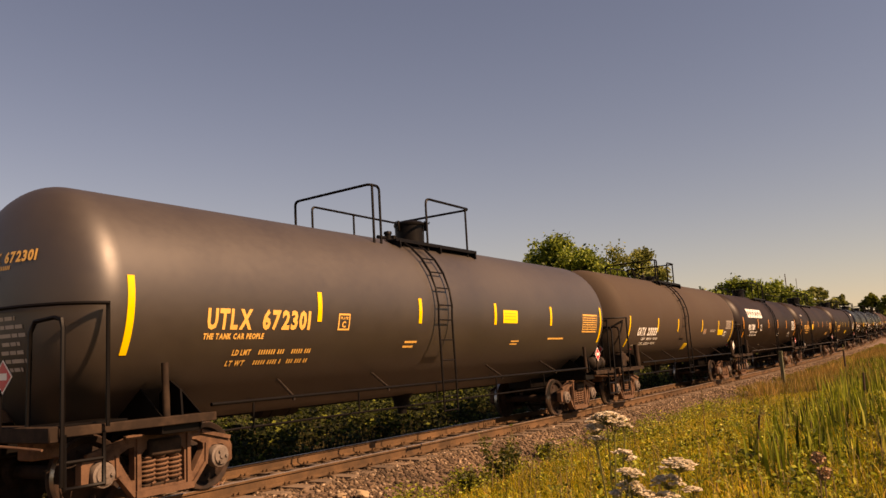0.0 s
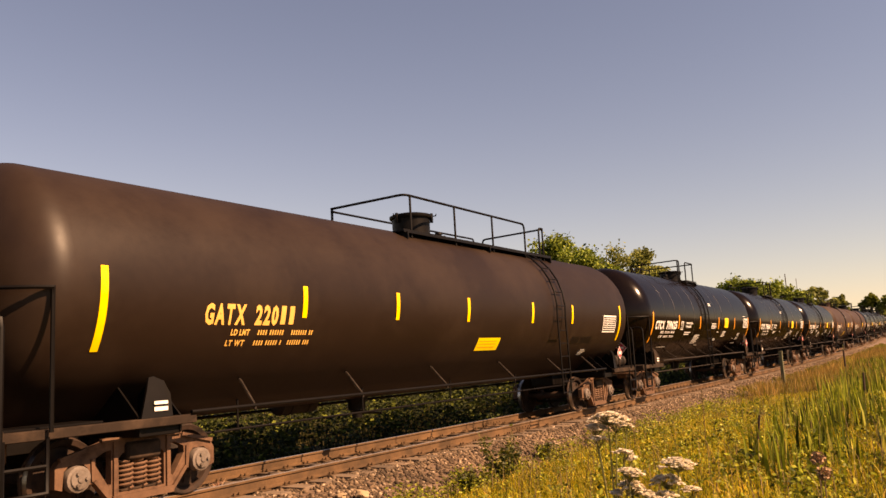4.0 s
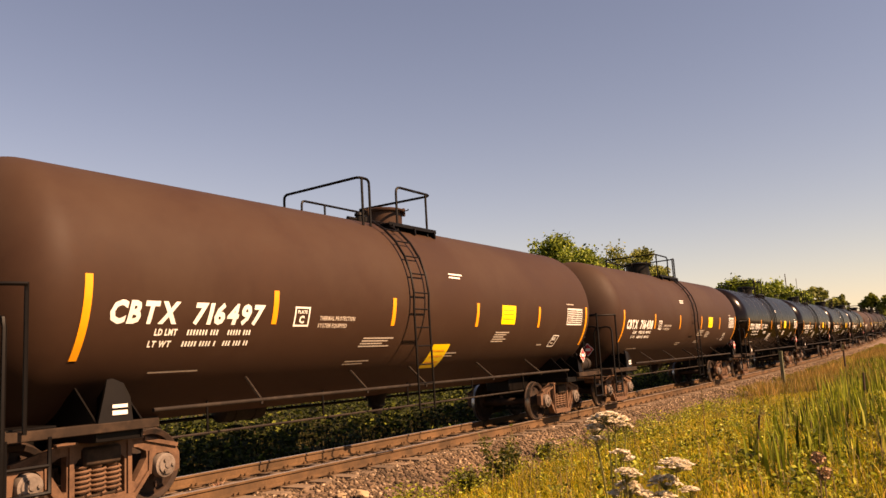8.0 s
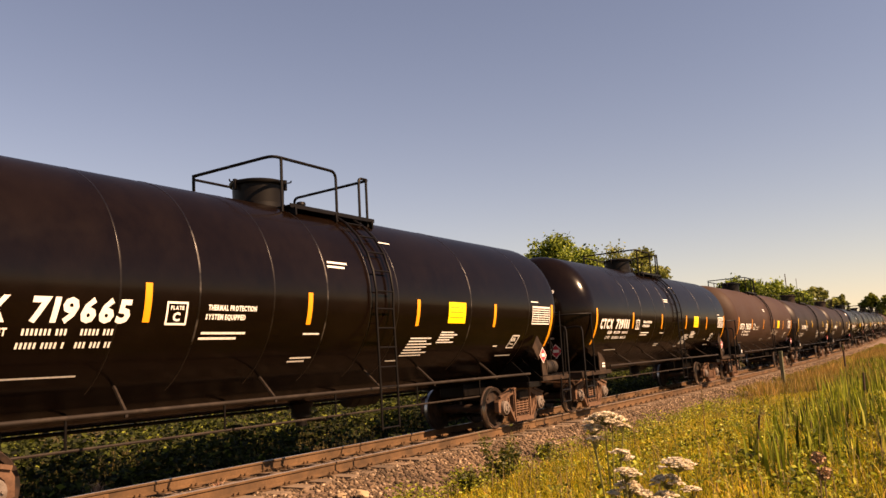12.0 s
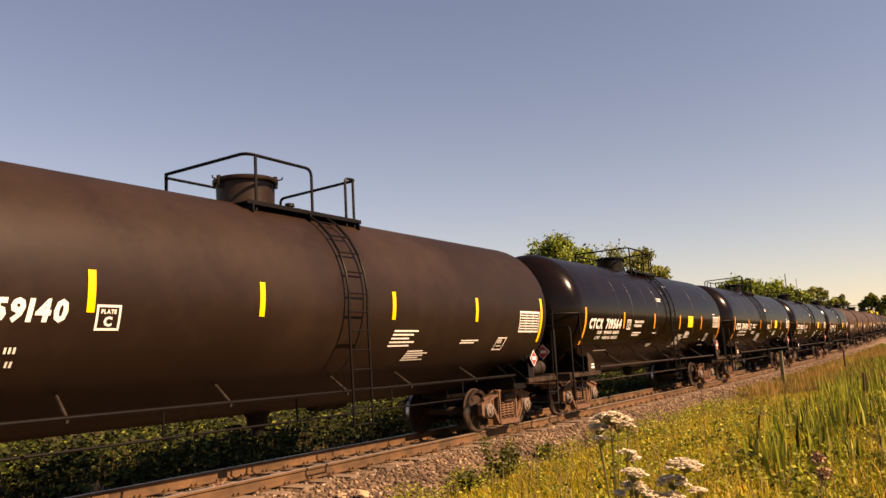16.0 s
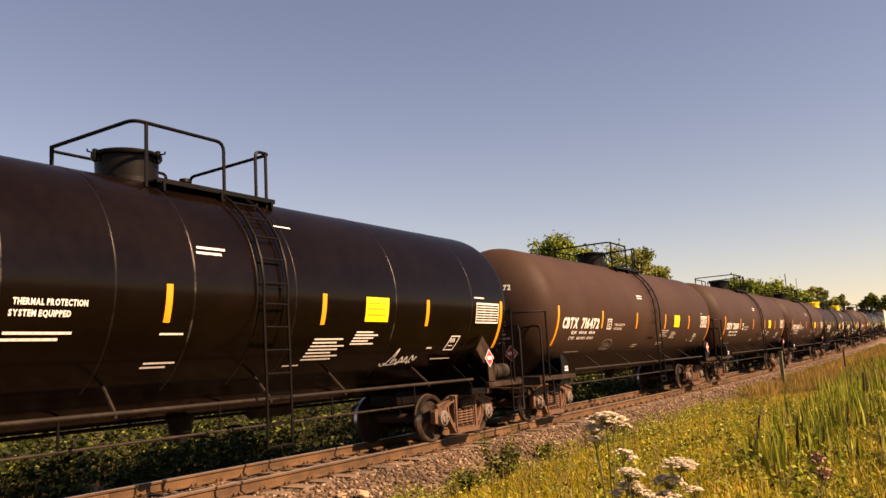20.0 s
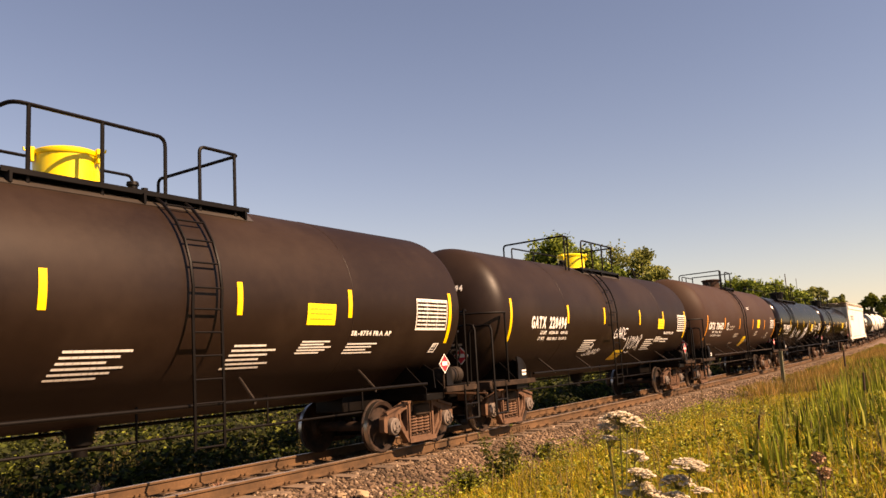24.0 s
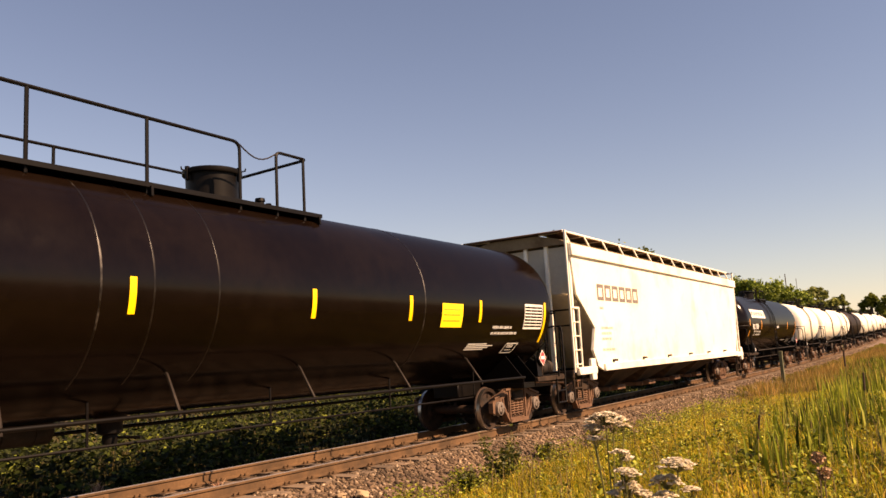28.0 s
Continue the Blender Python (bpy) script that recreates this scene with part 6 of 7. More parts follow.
def patches(s, lat, scale):
    """A smooth value from 0 to 1 that makes thick and thin spots."""
    return np.array([0.5 + 0.5 * noise.noise(Vector((a * scale, b * scale, 3.0))) for a, b in zip(s, lat)])


def scatter(n, s0, s1, l0, l1, edge=0.35):
    s = rng.uniform(s0, s1, n)
    lat = rng.uniform(l0, l1, n) + 0.0
    keep = lat > l0 + edge * (0.5 + 0.5 * np.sin(s * 1.7) + 0.5 * np.sin(s * 0.61 + 1)) * 0.6
    return s[keep], lat[keep]


def stuff(name, mesh, label, category):
    return tagged(new(name, mesh), label, category, kind="stuff")


def meadow():
    s, lat = scatter(90000, 6.5, 34, 2.15, 9.9)
    p = patches(s, lat, 0.35)
    keep = rng.uniform(0, 1, len(s)) < (0.3 + 0.9 * p) * np.clip((lat - 1.6) * 1.1, 0.05, 1)
    s, lat, p = s[keep], lat[keep], p[keep]
    h = rng.uniform(0.10, 0.34, len(s)) * (0.5 + 0.8 * p) * np.clip(0.3 + (lat - 1.8) * 0.25, 0.3, 1.15)
    stuff("meadow_grass", blades("meadow_grass", on_line(s, lat, ground_at(lat) - 0.02), h, rng.uniform(0.008, 0.02, len(s)), rng.uniform(0.1, 0.8, len(s)), GRASS), "sunlit yellow-green meadow grass beside the track", "grass")
    s, lat = scatter(80000, 33, 130, 1.8, 9.5)
    p = patches(s, lat, 0.2)
    h = rng.uniform(0.2, 0.6, len(s)) * (0.5 + 0.9 * p) * np.clip(0.3 + (lat - 1.4) * 0.22, 0.3, 1.1)
    stuff("meadow_grass", blades("far_meadow_grass", on_line(s, lat, ground_at(lat) - 0.02), h, rng.uniform(0.014, 0.035, len(s)), rng.uniform(0.1, 0.7, len(s)), DULL_GRASS), "yellow-green grass farther along the track", "grass")
    # long upright leaves in clumps
    c = 2200
    cs, cl = rng.uniform(11.5, 60, c), 3.4 + 6.4 * rng.power(1.4, c)
    keep = (patches(cs, cl, 0.8) > 0.53) & (cl + 2.6 * (patches(cs, cl, 0.3) - 0.5) + rng.normal(0, 0.35, c) > 6.9 - 0.06 * (cs - 14))
    cs, cl = cs[keep], cl[keep]
    c = len(cs)
    k = 9
    s = np.repeat(cs, k) + rng.normal(0, 0.09, len(cs) * k)
    lat = np.repeat(cl, k) + rng.normal(0, 0.09, len(cl) * k)
    h = np.repeat(rng.uniform(0.5, 0.95, c), k) * rng.uniform(0.6, 1.1, c * k)
    stuff("cattail_leaves", blades("cattail_leaves", on_line(s, lat, ground_at(lat)), h, rng.uniform(0.03, 0.06, len(s)), rng.uniform(0.02, 0.2, len(s)), SEDGE), "clumps of long upright green cattail leaves", "cattails")
    # rougher grass round the camera and behind it
    s, lat = rng.uniform(-25, 10, 46000), rng.uniform(3.0, 30, 46000)
    keep = (np.hypot(TRACK_X + lat, s) > 2.2) & (rng.uniform(0, 1, 46000) < 0.3 + patches(s, lat, 0.3))
    s, lat = s[keep], lat[keep]
    stuff("meadow_grass", blades("rough_grass", on_line(s, lat, ground_at(lat) - 0.02), rng.uniform(0.12, 0.4, len(s)), rng.uniform(0.01, 0.025, len(s)), rng.uniform(0.1, 0.8, len(s)), GRASS), "rough meadow grass on the open field", "grass")
    # short thick grass along the stones
    s, lat = scatter(34000, 6.5, 26, 2.6, 5.0)
    p = patches(s, lat, 0.6)
    keep = rng.uniform(0, 1, len(s)) < 0.2 + 1.1 * p
    s, lat = s[keep], lat[keep]
    h = rng.uniform(0.07, 0.26, len(s)) * np.clip(0.5 + (lat - 1.8) * 0.35, 0.4, 1.2)
    stuff("meadow_grass", blades("short_grass", on_line(s, lat, ground_at(lat) - 0.01), h, rng.uniform(0.008, 0.018, len(s)), rng.uniform(0.2, 1.0, len(s)), GRASS), "short thick yellow-green grass along the stones", "grass")
    # low leafy weeds along the stones and among the grass
    c = 800
    cs, cl = rng.uniform(6.5, 30, c), 2.5 + rng.power(0.5, c) * 6.4
    k = 34
    s = np.repeat(cs, k) + rng.normal(0, 0.10, c * k)
    lat = np.repeat(cl, k) + rng.normal(0, 0.10, c * k)
    hh = np.repeat(rng.uniform(0.12, 0.42, c), k)
    z = ground_at(lat) + hh * rng.uniform(0.1, 1.0, c * k)
    stuff("weeds", leaf_cloud("weeds", on_line(s, lat, z), rng.uniform(0.016, 0.04, c * k), WEED), "low leafy green weeds at the edge of the stones", "weeds")
    # leafy weeds that stand out of the grass
    c = 110
    cs, cl = rng.uniform(8, 26, c), rng.uniform(4.4, 9.3, c)
    k = 46
    s = np.repeat(cs, k) + rng.normal(0, 0.09, c * k)
    lat = np.repeat(cl, k) + rng.normal(0, 0.09, c * k)
    hh = np.repeat(rng.uniform(0.25, 0.6, c), k)
    z = ground_at(lat) + hh * rng.uniform(0.35, 1.0, c * k)
    stuff("weeds", leaf_cloud("tall_weeds", on_line(s, lat, z), rng.uniform(0.02, 0.05, c * k), WEED, 0.9), "leafy green weeds among the meadow grass", "weeds")
    # reddish seed grass farther along
    s, lat = scatter(14000, 32, 100, 2.6, 9.6)
    keep = patches(s, lat, 0.16) > 0.5
    s, lat = s[keep], lat[keep]
    stuff("seed_grass", blades("seed_grass", on_line(s, lat, ground_at(lat)), rng.uniform(0.45, 0.85, len(s)), rng.uniform(0.015, 0.03, len(s)), rng.uniform(0.0, 0.35, len(s)), SEED_GRASS), "reddish-brown seed grass farther along the track", "grass")
    # dry seed stalks
    s, lat = scatter(2600, 8, 40, 2.6, 9.6)
    h = rng.uniform(0.35, 0.75, len(s))
    stuff("dry_stalks", blades("dry_stalks", on_line(s, lat, ground_at(lat)), h, rng.uniform(0.006, 0.012, len(s)), rng.uniform(0.0, 0.35, len(s)), STALK), "thin dry brown seed stalks in the grass", "grass")


def far_side():
    """Bushes and tall weeds beyond the track."""
    c = 1500
    cs, cl = rng.uniform(-2, 62, c), -3.6 - rng.power(0.85, c) * 11
    keep = patches(cs, cl, 0.33) > 0.3
    cs, cl = cs[keep], cl[keep]
    c = len(cs)
    hh = np.clip((-cl - 2.6) * 0.34, 0.3, 1.25) * rng.uniform(0.5, 1.3, c)
    k = 60
    s = np.repeat(cs, k) + rng.normal(0, 0.26, c * k)
    lat = np.repeat(cl, k) + rng.normal(0, 0.26, c * k)
    z = ground_at(lat) + np.repeat(hh, k) * np.sqrt(rng.uniform(0.02, 1, c * k))
    stuff("bushes", leaf_cloud("bushes", on_line(s, lat, z), rng.uniform(0.04, 0.10, c * k), BUSH_SHADE), "dense green bushes and weeds beyond the track", "bushes")
    s = rng.uniform(-4, 70, 20000)
    lat = -5.0 - rng.power(1.2, 20000) * 6
    stuff("tall_grass", blades("tall_grass", on_line(s, lat, ground_at(lat)), rng.uniform(0.25, 0.75, len(s)), rng.uniform(0.012, 0.03, len(s)), rng.uniform(0.1, 0.6, len(s)), SHADE_GRASS), "tall grass along the far side of the track", "grass")
    c = 2200
    cs, cl = rng.uniform(30, 230, c), -6 - rng.power(0.7, c) * 40
    k = 26
    s = np.repeat(cs, k) + rng.normal(0, 0.7, c * k)
    lat = np.repeat(cl, k) + rng.normal(0, 0.7, c * k)
    z = ground_at(lat) + np.repeat(rng.uniform(0.6, 1.5, c), k) * np.sqrt(rng.uniform(0.02, 1, c * k))
    stuff("far_bushes", leaf_cloud("far_bushes", on_line(s, lat, z), rng.uniform(0.10, 0.22, c * k), BUSH_SHADE), "green scrub far beyond the track", "bushes")


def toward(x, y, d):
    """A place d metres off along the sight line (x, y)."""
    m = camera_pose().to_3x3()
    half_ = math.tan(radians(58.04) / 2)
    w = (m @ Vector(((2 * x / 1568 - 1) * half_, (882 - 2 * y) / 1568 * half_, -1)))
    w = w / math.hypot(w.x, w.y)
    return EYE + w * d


def tree(base, height, spread, leaf, n, size, lobes=9, seed=1, low=0.25, name="tree", label="broad leafy green tree behind the track", conic=0.0):
    """A tapered trunk with limbs and a crown of many single leaves in uneven lobes."""
    r = np.random.default_rng(seed)
    ob = thing(name, label, "tree", "trees behind the track", Matrix.Translation(base))
    bm = bmesh.new()
    tw = height * 0.022
    pipe(bm, [(0, 0, -0.3), (r.normal(0, 0.02) * height, r.normal(0, 0.02) * height, height * 0.35), (r.normal(0, 0.03) * height, r.normal(0, 0.03) * height, height * 0.75)], tw, 7)
    cent = []
    for i in range(lobes):
        t = 2 * math.pi * i / lobes + r.uniform(-0.4, 0.4)
        f = r.uniform(low + 0.12, 0.9)
        rad = spread * (r.uniform(0.35, 0.75) if i else 0.0) * (1 - conic * f)
        c = Vector((rad * math.cos(t), rad * math.sin(t), height * (f if i else 0.84)))
        cent.append((c, spread * r.uniform(0.28, 0.48) * (1 - 0.5 * conic * f)))
        pipe(bm, [(0, 0, height * f * 0.6), c * 0.55 + Vector((0, 0, height * f * 0.4)), c], tw * 0.4, 5)
    part("trunk", finish("trunk", bm, BARK), ob, "grey-brown trunk with limbs")
    pts = []
    per = n // len(cent)
    for c, rad in cent:
        # clumps inside the lobe leave gaps and an uneven outline
        k = max(6, int(per / 55))
        cd = r.normal(size=(k, 3))
        cd /= np.linalg.norm(cd, axis=1)[:, None]
        cp = np.array(c) + cd * (rad * r.uniform(0.35, 1.05, k))[:, None] * np.array([1, 1, 0.8])
        q = np.repeat(cp, per // k, axis=0)
        pts.append(q + r.normal(0, rad * 0.17, q.shape))
    pts = np.concatenate(pts)
    pts = pts[pts[:, 2] > height * low * 0.6]
    crown = leaf_cloud("crown", pts, r.uniform(size * 0.6, size * 1.3, len(pts)), leaf, 0.8)
    part("crown", crown, ob, "uneven crown of many leaves")
    return ob


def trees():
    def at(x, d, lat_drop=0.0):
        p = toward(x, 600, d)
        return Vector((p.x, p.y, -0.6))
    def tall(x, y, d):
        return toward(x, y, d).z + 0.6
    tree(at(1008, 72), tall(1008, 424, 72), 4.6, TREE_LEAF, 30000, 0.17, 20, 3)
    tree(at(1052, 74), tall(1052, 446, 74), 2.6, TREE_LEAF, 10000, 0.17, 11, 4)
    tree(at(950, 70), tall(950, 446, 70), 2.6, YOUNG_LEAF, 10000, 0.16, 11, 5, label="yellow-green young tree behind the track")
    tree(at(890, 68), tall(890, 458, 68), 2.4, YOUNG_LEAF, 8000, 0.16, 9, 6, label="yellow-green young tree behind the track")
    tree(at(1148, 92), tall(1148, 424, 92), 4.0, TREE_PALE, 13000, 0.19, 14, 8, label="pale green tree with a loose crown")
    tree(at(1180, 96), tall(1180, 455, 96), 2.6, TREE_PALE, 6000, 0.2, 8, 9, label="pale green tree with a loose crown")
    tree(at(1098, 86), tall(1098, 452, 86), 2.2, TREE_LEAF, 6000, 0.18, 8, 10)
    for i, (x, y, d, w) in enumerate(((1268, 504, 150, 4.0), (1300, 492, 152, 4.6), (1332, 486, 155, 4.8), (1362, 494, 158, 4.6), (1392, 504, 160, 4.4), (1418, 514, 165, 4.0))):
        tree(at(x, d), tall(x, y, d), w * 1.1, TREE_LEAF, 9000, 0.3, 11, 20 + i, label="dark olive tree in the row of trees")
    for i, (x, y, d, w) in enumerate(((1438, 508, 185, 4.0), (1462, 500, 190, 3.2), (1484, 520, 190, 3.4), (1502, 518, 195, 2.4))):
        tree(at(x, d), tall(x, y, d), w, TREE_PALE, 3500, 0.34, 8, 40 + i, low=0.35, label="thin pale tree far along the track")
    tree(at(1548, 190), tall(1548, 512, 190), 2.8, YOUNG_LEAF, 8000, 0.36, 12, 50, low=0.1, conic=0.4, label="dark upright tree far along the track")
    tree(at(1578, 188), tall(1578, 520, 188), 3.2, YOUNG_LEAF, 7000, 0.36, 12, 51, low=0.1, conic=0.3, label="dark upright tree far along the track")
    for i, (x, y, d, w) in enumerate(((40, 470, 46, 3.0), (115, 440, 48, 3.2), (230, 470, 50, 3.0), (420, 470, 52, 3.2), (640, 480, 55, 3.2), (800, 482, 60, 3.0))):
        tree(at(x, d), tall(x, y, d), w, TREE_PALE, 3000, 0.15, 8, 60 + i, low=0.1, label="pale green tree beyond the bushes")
    # far woods that close the horizon
    n = 9000
    s = rng.uniform(150, 900, n)
    lat = -s * rng.uniform(0.25, 1.3, n) - 30
    z = rng.uniform(0, 1, n) ** 0.7 * (4 + 3 * np.sin(s * 0.05))
    stuff("far_woods", leaf_cloud("far_woods", np.stack([TRACK_X + lat, s, z], 1), rng.uniform(0.8, 1.8, n), TREE_LEAF, 0.8), "dark woods on the horizon", "trees")
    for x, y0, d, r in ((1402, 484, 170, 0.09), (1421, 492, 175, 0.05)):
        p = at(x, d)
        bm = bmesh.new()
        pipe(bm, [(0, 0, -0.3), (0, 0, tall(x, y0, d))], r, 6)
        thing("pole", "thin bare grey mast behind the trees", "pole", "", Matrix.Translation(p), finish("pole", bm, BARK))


def umbel_mesh(seed, heads):
    """A tall flowering weed: a stem that forks to flat heads of many tiny florets."""
    r = random.Random(seed)
    stem, flowers = bmesh.new(), []
    for (x, y, z, rad) in heads:
        fl = bmesh.new()
        tip = Vector((x, y, z))
        fork = Vector((x * 0.35, y * 0.35, z * 0.72))
        pipe(stem, [(0, 0, -0.4), fork * 0.5, fork, tip + Vector((0, 0, -0.05))], 0.004, 5)
        for i in range(int(34 * max(rad / 0.06, 0.5) ** 1.5)):
            a, q = r.uniform(0, 6.28), math.sqrt(r.random()) * rad
            c = tip + Vector((q * math.cos(a), q * math.sin(a), 0.016 - 0.42 * q * q / rad + r.uniform(-0.004, 0.004)))
            pipe(stem, [tip + Vector((0, 0, -0.05)), c - Vector((0, 0, 0.004))], 0.0012, 3)
            for j in range(15):
                b, w = r.uniform(0, 6.28), r.uniform(0.0, 0.015)
                o = c + Vector((w * math.cos(b), w * math.sin(b), r.uniform(-0.003, 0.005)))
                s_ = r.uniform(0.006, 0.0105)
                tilt = Vector((r.uniform(-0.4, 0.4), r.uniform(-0.4, 0.4), 0))
                vs = [fl.verts.new(o + Vector((s_ * math.cos(t), s_ * math.sin(t), 0)) + Vector((0, 0, tilt.x * s_ * math.cos(t) + tilt.y * s_ * math.sin(t)))) for t in (0, 1.26, 2.51, 3.77, 5.03)]
                fl.faces.new(vs)
        flowers.append(fl)
    return stem, flowers


FLOWERS = []


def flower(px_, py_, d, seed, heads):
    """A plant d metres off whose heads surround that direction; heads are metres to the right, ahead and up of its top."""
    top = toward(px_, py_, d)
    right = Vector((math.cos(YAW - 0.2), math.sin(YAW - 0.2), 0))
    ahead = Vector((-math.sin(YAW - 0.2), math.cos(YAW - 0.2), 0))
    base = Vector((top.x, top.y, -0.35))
    local = []
    for a, b, c, rad in heads:
        v = right * a + ahead * b
        local.append((v.x, v.y, top.z + c - base.z, rad))
    ob = thing("flowering_weed", "tall wild weed with flat cream-white flower heads", "flower", "white flowering weeds", Matrix.Translation(base))
    stem, fl = umbel_mesh(seed, local)
    part("stem", finish("stem", stem, GREEN_STEM), ob, "thin green branching stems")
    for f in fl:
        part("flower_head", finish("flower_head", f, FLORET, smooth=False), ob)
    FLOWERS.append((ob, base))


def near_plants():
    flower(1074, 748, 4.3, 1, [(0.0, 0, 0.035, 0.105), (-0.07, 0.03, -0.025, 0.058), (0.085, -0.02, -0.025, 0.032), (-0.055, -0.03, -0.08, 0.038), (0.035, 0.04, -0.01, 0.045)])
    flower(1105, 830, 4.0, 2, [(-0.014, 0, 0.075, 0.036), (0.025, 0.02, 0.038, 0.028), (0.005, -0.03, -0.012, 0.062), (0.012, 0.03, -0.08, 0.06), (0.057, 0.04, -0.12, 0.056), (-0.05, 0.02, -0.12, 0.028)])
    flower(1190, 838, 4.1, 3, [(0.03, 0, 0.052, 0.088), (-0.025, 0.03, -0.03, 0.078), (-0.045, -0.03, -0.10, 0.072), (0.087, 0.04, -0.09, 0.04)])
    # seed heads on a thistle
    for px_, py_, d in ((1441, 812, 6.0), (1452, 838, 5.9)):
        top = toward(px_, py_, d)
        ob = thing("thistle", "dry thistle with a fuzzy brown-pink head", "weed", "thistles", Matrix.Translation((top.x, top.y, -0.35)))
        bm = bmesh.new()
        pipe(bm, [(0, 0, -0.1), (0.02, 0.01, top.z + 0.3)], 0.005, 5)
        part("stem", finish("stem", bm, STALK), ob)
        q = rng.normal(size=(260, 3))
        q /= np.linalg.norm(q, axis=1)[:, None]
        part("seed_head", leaf_cloud("seed_head", q * rng.uniform(0.015, 0.05, 260)[:, None] + np.array([0.02, 0.01, top.z + 0.35]), rng.uniform(0.009, 0.018, 260), THISTLE), ob, "fuzzy brown-pink seed head")
    # a leafy sapling at the edge of the stones
    for px_, py_, h in ((884, 850, 1.0), (905, 835, 0.6), (826, 868, 0.42), (962, 812, 0.45)):
        p = ground_spot(px_, py_, -0.5)
        ob = thing("sapling", "dark green leafy weed at the edge of the stones", "weed", "saplings along the stones", Matrix.Translation((p.x, p.y, -0.6)))
        bm = bmesh.new()
        pts = []
        for i in range(13):
            a, ln = rng.uniform(0, 6.28), h * rng.uniform(0.5, 1.0)
            tip = Vector((0.35 * ln * math.cos(a), 0.35 * ln * math.sin(a), ln))
            pipe(bm, [(0, 0, 0), tip * 0.5 + Vector((0, 0, 0.08)), tip], 0.006, 4)
            for k in range(28):
                f = rng.uniform(0.25, 1.0)
                pts.append(np.array(tip) * f + rng.normal(0, 0.06 * h, 3))
        tagged(part("stem", finish("stem", bm, GREEN_STEM), ob), kind="stuff")
        part("leaves", leaf_cloud("leaves", np.array(pts), rng.uniform(0.025, 0.055, len(pts)), SAPLING), ob, "small dark green leaves")
    # a lineside stake and two tall dark stalks
    p = line_point(42, 2.6, -0.6)
    bm = bmesh.new()
    box(bm, -0.08, 0.08, -0.07, 0.07, -0.3, 1.6, 0.01)
    box(bm, -0.095, 0.095, -0.085, 0.085, 1.6, 1.68, 0.01)
    thing("marker_post", "weathered grey-green wooden lineside stake", "post", "", Matrix.Translation(p), finish("marker_post", bm, material("weathered_stake", (0.11, 0.11, 0.055), 0.8, vary=0.3, scale=4, fine=30, bump=0.005)))
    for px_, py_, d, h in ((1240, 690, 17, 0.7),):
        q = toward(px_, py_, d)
        bm = bmesh.new()
        pipe(bm, [(0, 0, -0.4), (0.01, 0, q.z - 0.3), (0.015, 0.01, q.z + 0.3)], 0.008, 5)
        ob = thing("dock_stalk", "tall dark brown seed stalk in the grass", "weed", "tall dark stalks", Matrix.Translation((q.x, q.y, -0.3)), finish("dock_stalk", bm, STALK))
        pts = rng.normal(0, 0.018, (150, 3)) + np.stack([np.full(150, 0.012), np.zeros(150), rng.uniform(q.z - 0.1, q.z + 0.3, 150)], 1)
        part("seed_spike", leaf_cloud("seed_spike", pts, rng.uniform(0.006, 0.014, 150), STALK), ob)


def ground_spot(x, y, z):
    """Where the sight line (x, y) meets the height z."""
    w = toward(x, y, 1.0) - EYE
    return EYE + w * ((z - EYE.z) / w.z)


def cattails():
    """Brown seed spikes of the cattails among their long leaves."""
    for x, y, d, h, lean in ((1496, 648, 17, 0.30, 0.0), (1342, 776, 13, 0.34, 0.16), (1530, 690, 14, 0.26, 0.05)):
        q = toward(x, y, d)
        base = Vector((q.x, q.y, -0.3))
        top = q.z + 0.3
        ob = thing("cattail", "cattail with a slim dark brown seed spike", "cattail", "cattails in the meadow", Matrix.Translation(base))
        bm = bmesh.new()
        pipe(bm, [(-lean * 2, 0, -0.2), (-lean * 0.5, 0, top * 0.6), (0, 0, top), (lean * h, 0, top + h), (lean * h * 1.2, 0, top + h + 0.1)], 0.006, 5)
        part("stem", finish("stem", bm, GREEN_STEM), ob)
        bm = bmesh.new()
        pipe(bm, [(0, 0, top - 0.01), (0.0, 0, top), (lean * h * 0.9, 0, top + h * 0.95), (lean * h, 0, top + h)], 0.017, 8)
        part("seed_spike", finish("seed_spike", bm, CATTAIL), ob, "dark brown velvety seed spike")


CATTAIL = material("cattail_brown", (0.045, 0.024, 0.012), 0.95, vary=0.3, scale=20, fine=80, bump=0.002)


def loose_bits():
    """Pale chunks and dry plumes beside the rails."""
    r = np.random.default_rng(12)
    pale = material("pale_weathered_chunk", (0.36, 0.25, 0.145), 0.9, vary=0.3, scale=8, fine=40, bump=0.01)
    for x, y, w in ((640, 874, 0.12), (604, 878, 0.085), (572, 862, 0.06), (902, 800, 0.06)):
        p = ground_spot(x, y, -0.30)
        bm = bmesh.new()
        bmesh.ops.create_icosphere(bm, subdivisions=2, radius=1)
        for v in bm.verts:
            v.co *= 1 + r.normal(0, 0.2)
            v.co = Vector((v.co.x * w, v.co.y * w * 0.8, v.co.z * w * 0.45))
        thing("pale_stone", "pale tan chunk of stone beside the rail", "stone", "loose pale stones", Matrix.Translation(p), finish("pale_stone", bm, pale, limit=25))
    plume = leaf_material("dry_plume", (0.30, 0.14, 0.08), (0.52, 0.30, 0.19), (0.55, 0.42, 0.28), 0.2, 0.8, through=0.4)
    for x, y in ((172, 872), (388, 872)):
        p = ground_spot(x, y, -0.25)
        ob = thing("dry_weed", "dry reddish feathery weed beside the rails", "weed", "", Matrix.Translation(p))
        n = 60
        base = r.normal(0, 0.03, (n, 3)) * np.array([1, 1, 0])
        part("blades", blades("dry_weed_blades", base, r.uniform(0.08, 0.24, n), r.uniform(0.008, 0.016, n), r.uniform(0.4, 1.2, n), plume), ob)


meadow()
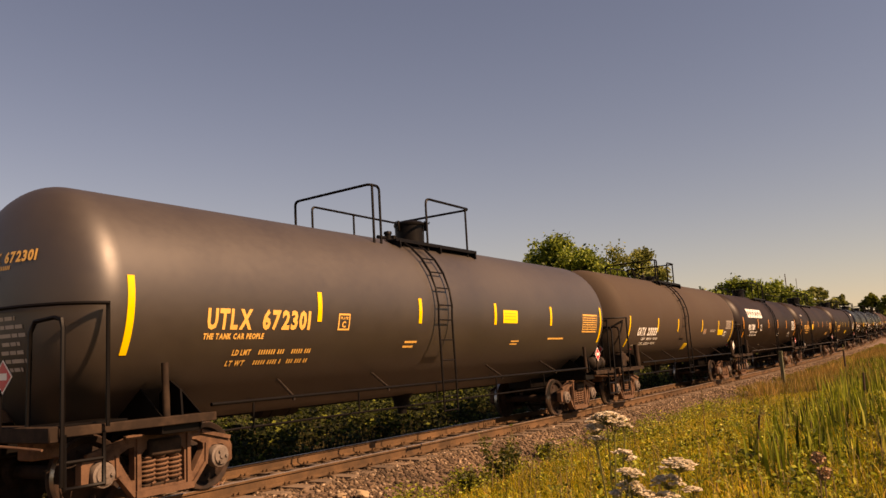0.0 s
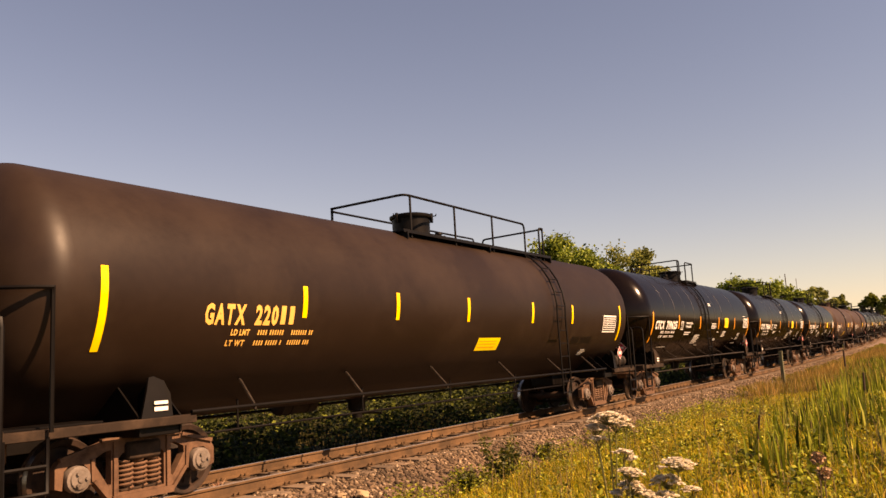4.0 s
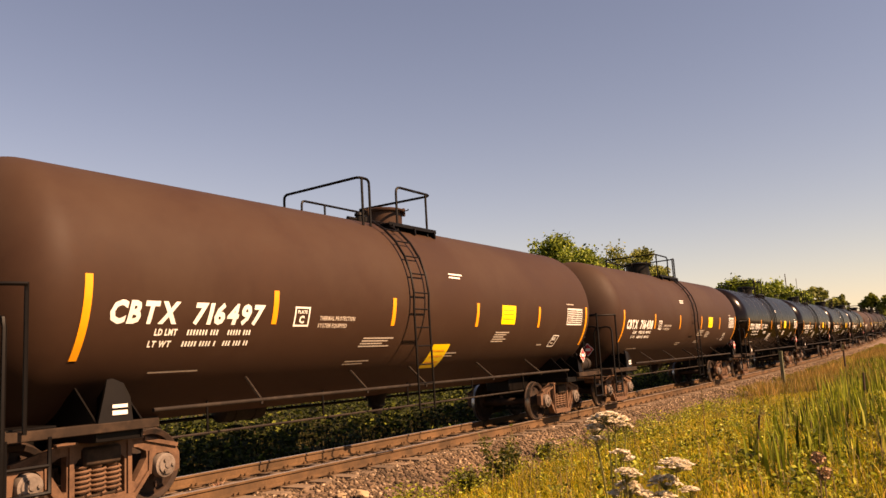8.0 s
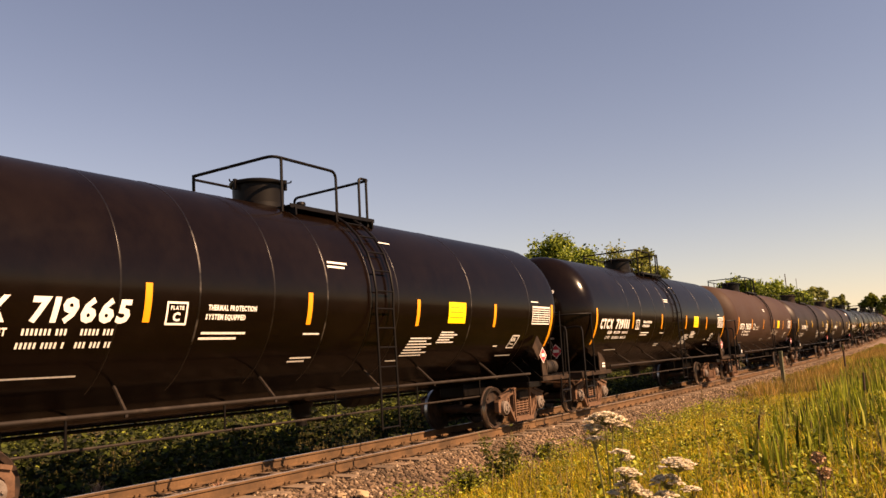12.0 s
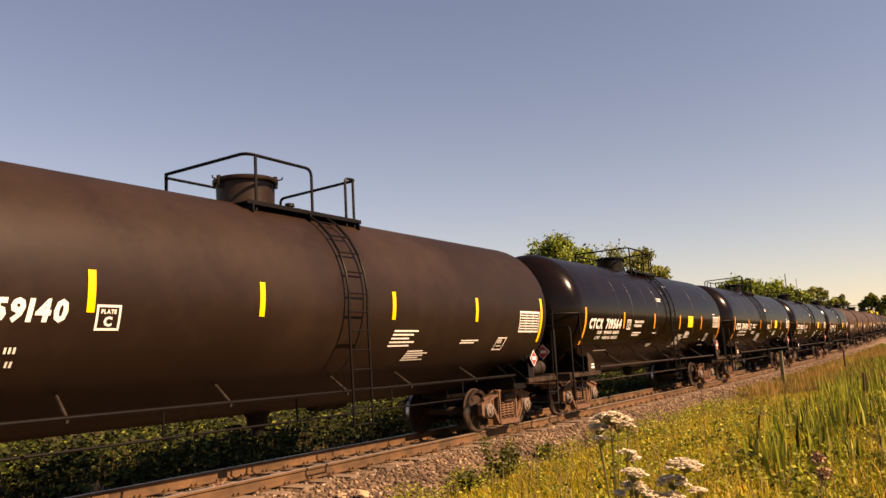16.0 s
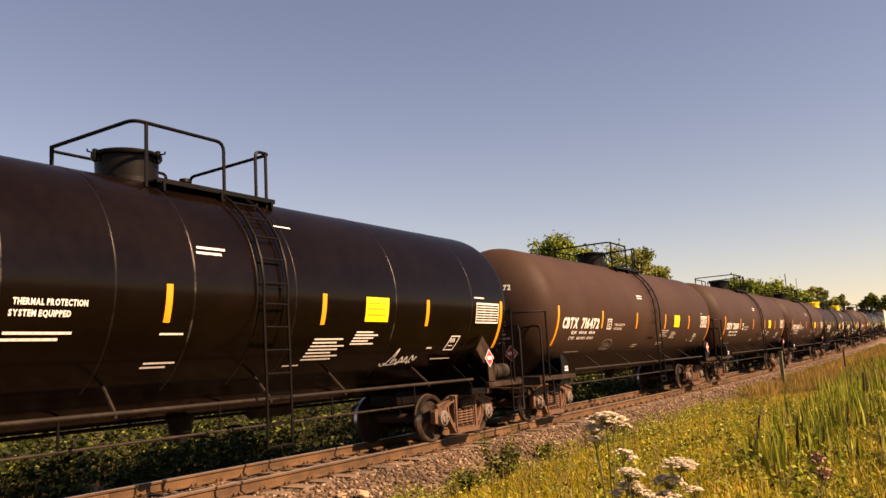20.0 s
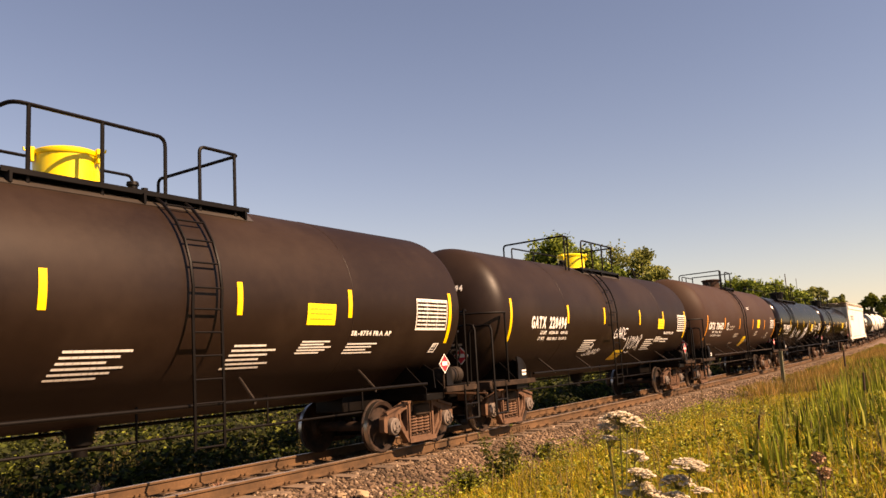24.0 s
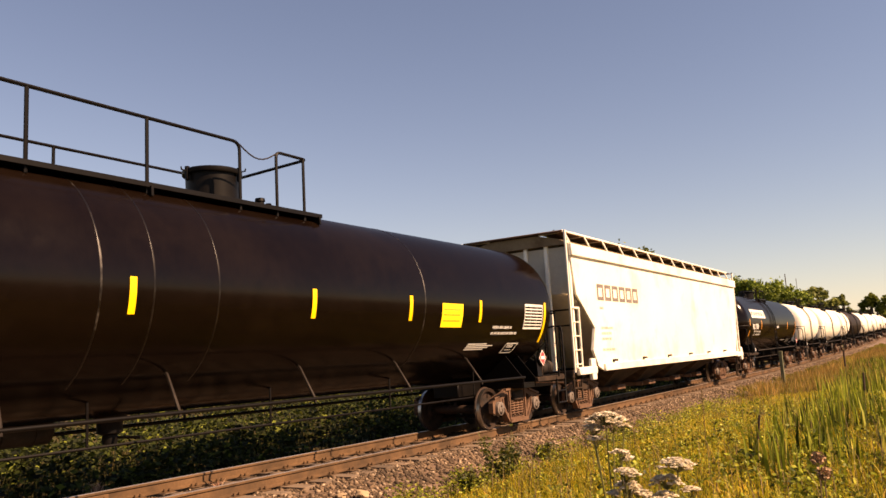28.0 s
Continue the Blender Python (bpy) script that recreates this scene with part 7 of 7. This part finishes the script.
far_side()
cattails()
loose_bits()
trees()
near_plants()


# ------------------------------------------------------------------ ties, plates and stones
def tie_mesh():
    bm = bmesh.new()
    box(bm, -1.3, 1.3, -0.115, 0.115, -0.36, -0.185, 0.012)
    return finish("tie", bm, TIE_WOOD)


def chair_mesh():
    bm = bmesh.new()
    box(bm, -0.18, 0.18, -0.1, 0.1, -0.187, -0.172, 0.004)
    for sx in (-0.1, 0.1):
        box(bm, sx - 0.012, sx + 0.012, -0.06, -0.035, -0.17, -0.13)
        box(bm, sx - 0.012, sx + 0.012, 0.035, 0.06, -0.17, -0.13)
    return finish("tie_plate", bm, RAIL_RUST)


def track_pieces():
    t_me, c_me = tie_mesh(), chair_mesh()
    r_ = random.Random(4)
    for i in range(260):
        s = 0.5 + i * 0.52
        m = line_pose(s) @ pose(r_.uniform(-0.05, 0.05), 0, r_.uniform(-0.015, 0.01), 0, r_.uniform(-0.4, 0.4), r_.uniform(-1.2, 1.2))
        part("tie", t_me, track, m=m)
        if s < 75:
            for lat in (0.753, -0.753):
                part("tie_plate", c_me, track, m=line_pose(s) @ pose(lat, 0, 0))
    # bolted joint bars on the rails
    bm = bmesh.new()
    box(bm, 0.012, 0.03, -0.45, 0.45, -0.14, -0.05, 0.006)
    for k in range(6):
        lathe(bm, [(0.03, 0.018), (0.05, 0.016), (0.05, 0.0)], 6, 'X', (0, -0.375 + 0.15 * k, -0.095))
    jm = finish("joint_bar", bm, RAIL_RUST)
    for s, lat in ((5.6, 0.753), (17.4, 0.753), (29.2, 0.753), (41.0, 0.753), (6.9, -0.753), (18.7, -0.753), (30.5, -0.753)):
        part("joint_bar", jm, track, "bolted rail joint bar", line_pose(s) @ pose(lat, 0, 0))


def stones():
    """Crushed stone on the shoulder and between the ties."""
    def rocks(name, s, lat, size, lift):
        n = len(s)
        base = on_line(s, lat, ground_at(lat) + lift)
        v = rng.normal(size=(n, 6, 3)) * 0.18
        v += np.array([[1, 0, 0], [-1, 0, 0], [0, 1, 0], [0, -1, 0], [0, 0, 0.75], [0, 0, -0.6]])
        a = rng.uniform(0, 6.28, n)
        c, sn = np.cos(a)[:, None], np.sin(a)[:, None]
        x = v[:, :, 0] * c - v[:, :, 1] * sn
        y = v[:, :, 0] * sn + v[:, :, 1] * c
        v = np.stack([x, y, v[:, :, 2]], 2) * size[:, None, None] + base[:, None, :]
        f = np.array([[0, 2, 4], [2, 1, 4], [1, 3, 4], [3, 0, 4], [2, 0, 5], [1, 2, 5], [3, 1, 5], [0, 3, 5]])
        k = (np.arange(n) * 6)[:, None, None]
        return mesh_of(name, v.reshape(-1, 3), np.zeros((0, 4), int), (k + f[None]).reshape(-1, 3), STONES)
    n = 21000
    s, lat = rng.uniform(4, 34, n), rng.uniform(0.85, 3.1, n)
    keep = lat < 2.3 + 0.8 * rng.uniform(0, 1, n) ** 1.5
    s, lat = s[keep], lat[keep]
    stuff("ballast", rocks("ballast", s, lat, rng.uniform(0.022, 0.055, len(s)), 0.005), "grey-pink crushed stone along the track", "stones")
    n = 11000
    s, lat = rng.uniform(34, 110, n), rng.uniform(0.85, 2.6, n)
    stuff("ballast", rocks("far_ballast", s, lat, rng.uniform(0.03, 0.06, n), 0.005), "grey-pink crushed stone farther along the track", "stones")
    n = 14000
    s, lat = rng.uniform(2, 50, n), rng.uniform(-2.7, 0.85, n)
    keep = (np.abs(((s - 0.5) / 0.52 + 0.5) % 1.0 - 0.5) > 0.16) | (np.abs(lat) > 1.3)
    s, lat = s[keep], lat[keep]
    stuff("ballast", rocks("ballast_between", s, lat, rng.uniform(0.018, 0.04, len(s)), 0.0), "dusty crushed stone between the ties", "stones")


STONES = leaf_material("stone_pieces", (0.028, 0.017, 0.0095), (0.165, 0.108, 0.066), (0.38, 0.28, 0.19), 0.10, 0.9, through=0.0)
track_pieces()
stones()


# ------------------------------------------------------------------ movement
ROLLED = [(0, 0.0), (1, 17.83), (2, 35.61), (2.5, 44.46), (4.5, 80.52), (5, 89.69), (6, 107.90), (7, 126.17), (8, 144.26), (9, 162.24), (10, 180.20), (11, 198.38), (11.5, 207.37),
          (13.5, 243.43), (14, 252.39), (15, 270.43), (16, 288.48), (17, 306.23), (18, 324.32), (19, 342.39), (20, 360.38), (20.5, 369.36), (22.5, 404.85), (23, 413.84), (24, 431.51), (25, 449.37),
          (26, 467.01), (27, 484.54), (28, 501.70)]


def rolled(t):
    """How far the train has come since the start."""
    for (t0, a), (t1, b) in zip(ROLLED, ROLLED[1:]):
        if t <= t1:
            return a + (b - a) * (t - t0) / (t1 - t0)
    return ROLLED[-1][1]


def motions():
    for car, u in CARS:
        walk(car, [(0.5 * k, line_pose(u - rolled(0.5 * k))) for k in range(57)])
    # wheels turn while they pass the camera
    for w, sy, u in WHEELSETS:
        frames = [k for k in range(28 * FPS + 1) if -6.0 < u - rolled(k / FPS) < 34.0]
        rows, start = [], None
        for k in frames:
            d = rolled(k / FPS)
            start = d if start is None else start
            rows.append((k / FPS, pose(0, sy, 0.457, math.degrees((d - start) / 0.457), 0, 0)))
        if not rows:
            continue
        if rows[0][0] > 0:
            rows.insert(0, (0.0, rows[0][1]))
        if rows[-1][0] < 28:
            rows.append((28.0, rows[-1][1]))
        walk(w, rows)
    # the tall flowers nod in the wind
    for i, (ob, base) in enumerate(FLOWERS):
        rows = []
        for k in range(57):
            t = 0.5 * k
            g = 1.1 * math.exp(-((t - 24.2) / 1.2) ** 2) + 0.5 * math.exp(-((t - 16.0) / 0.8) ** 2)
            a = 0.35 * math.sin(t * 1.9 + i) + 0.25 * math.sin(t * 3.1 + 2 * i) + 2.2 * g
            rows.append((t, Matrix.Translation(base) @ pose(0, 0, 0, 0.3 * math.sin(t * 2.3 + i), a, 0)))
        walk(ob, rows)


motions()
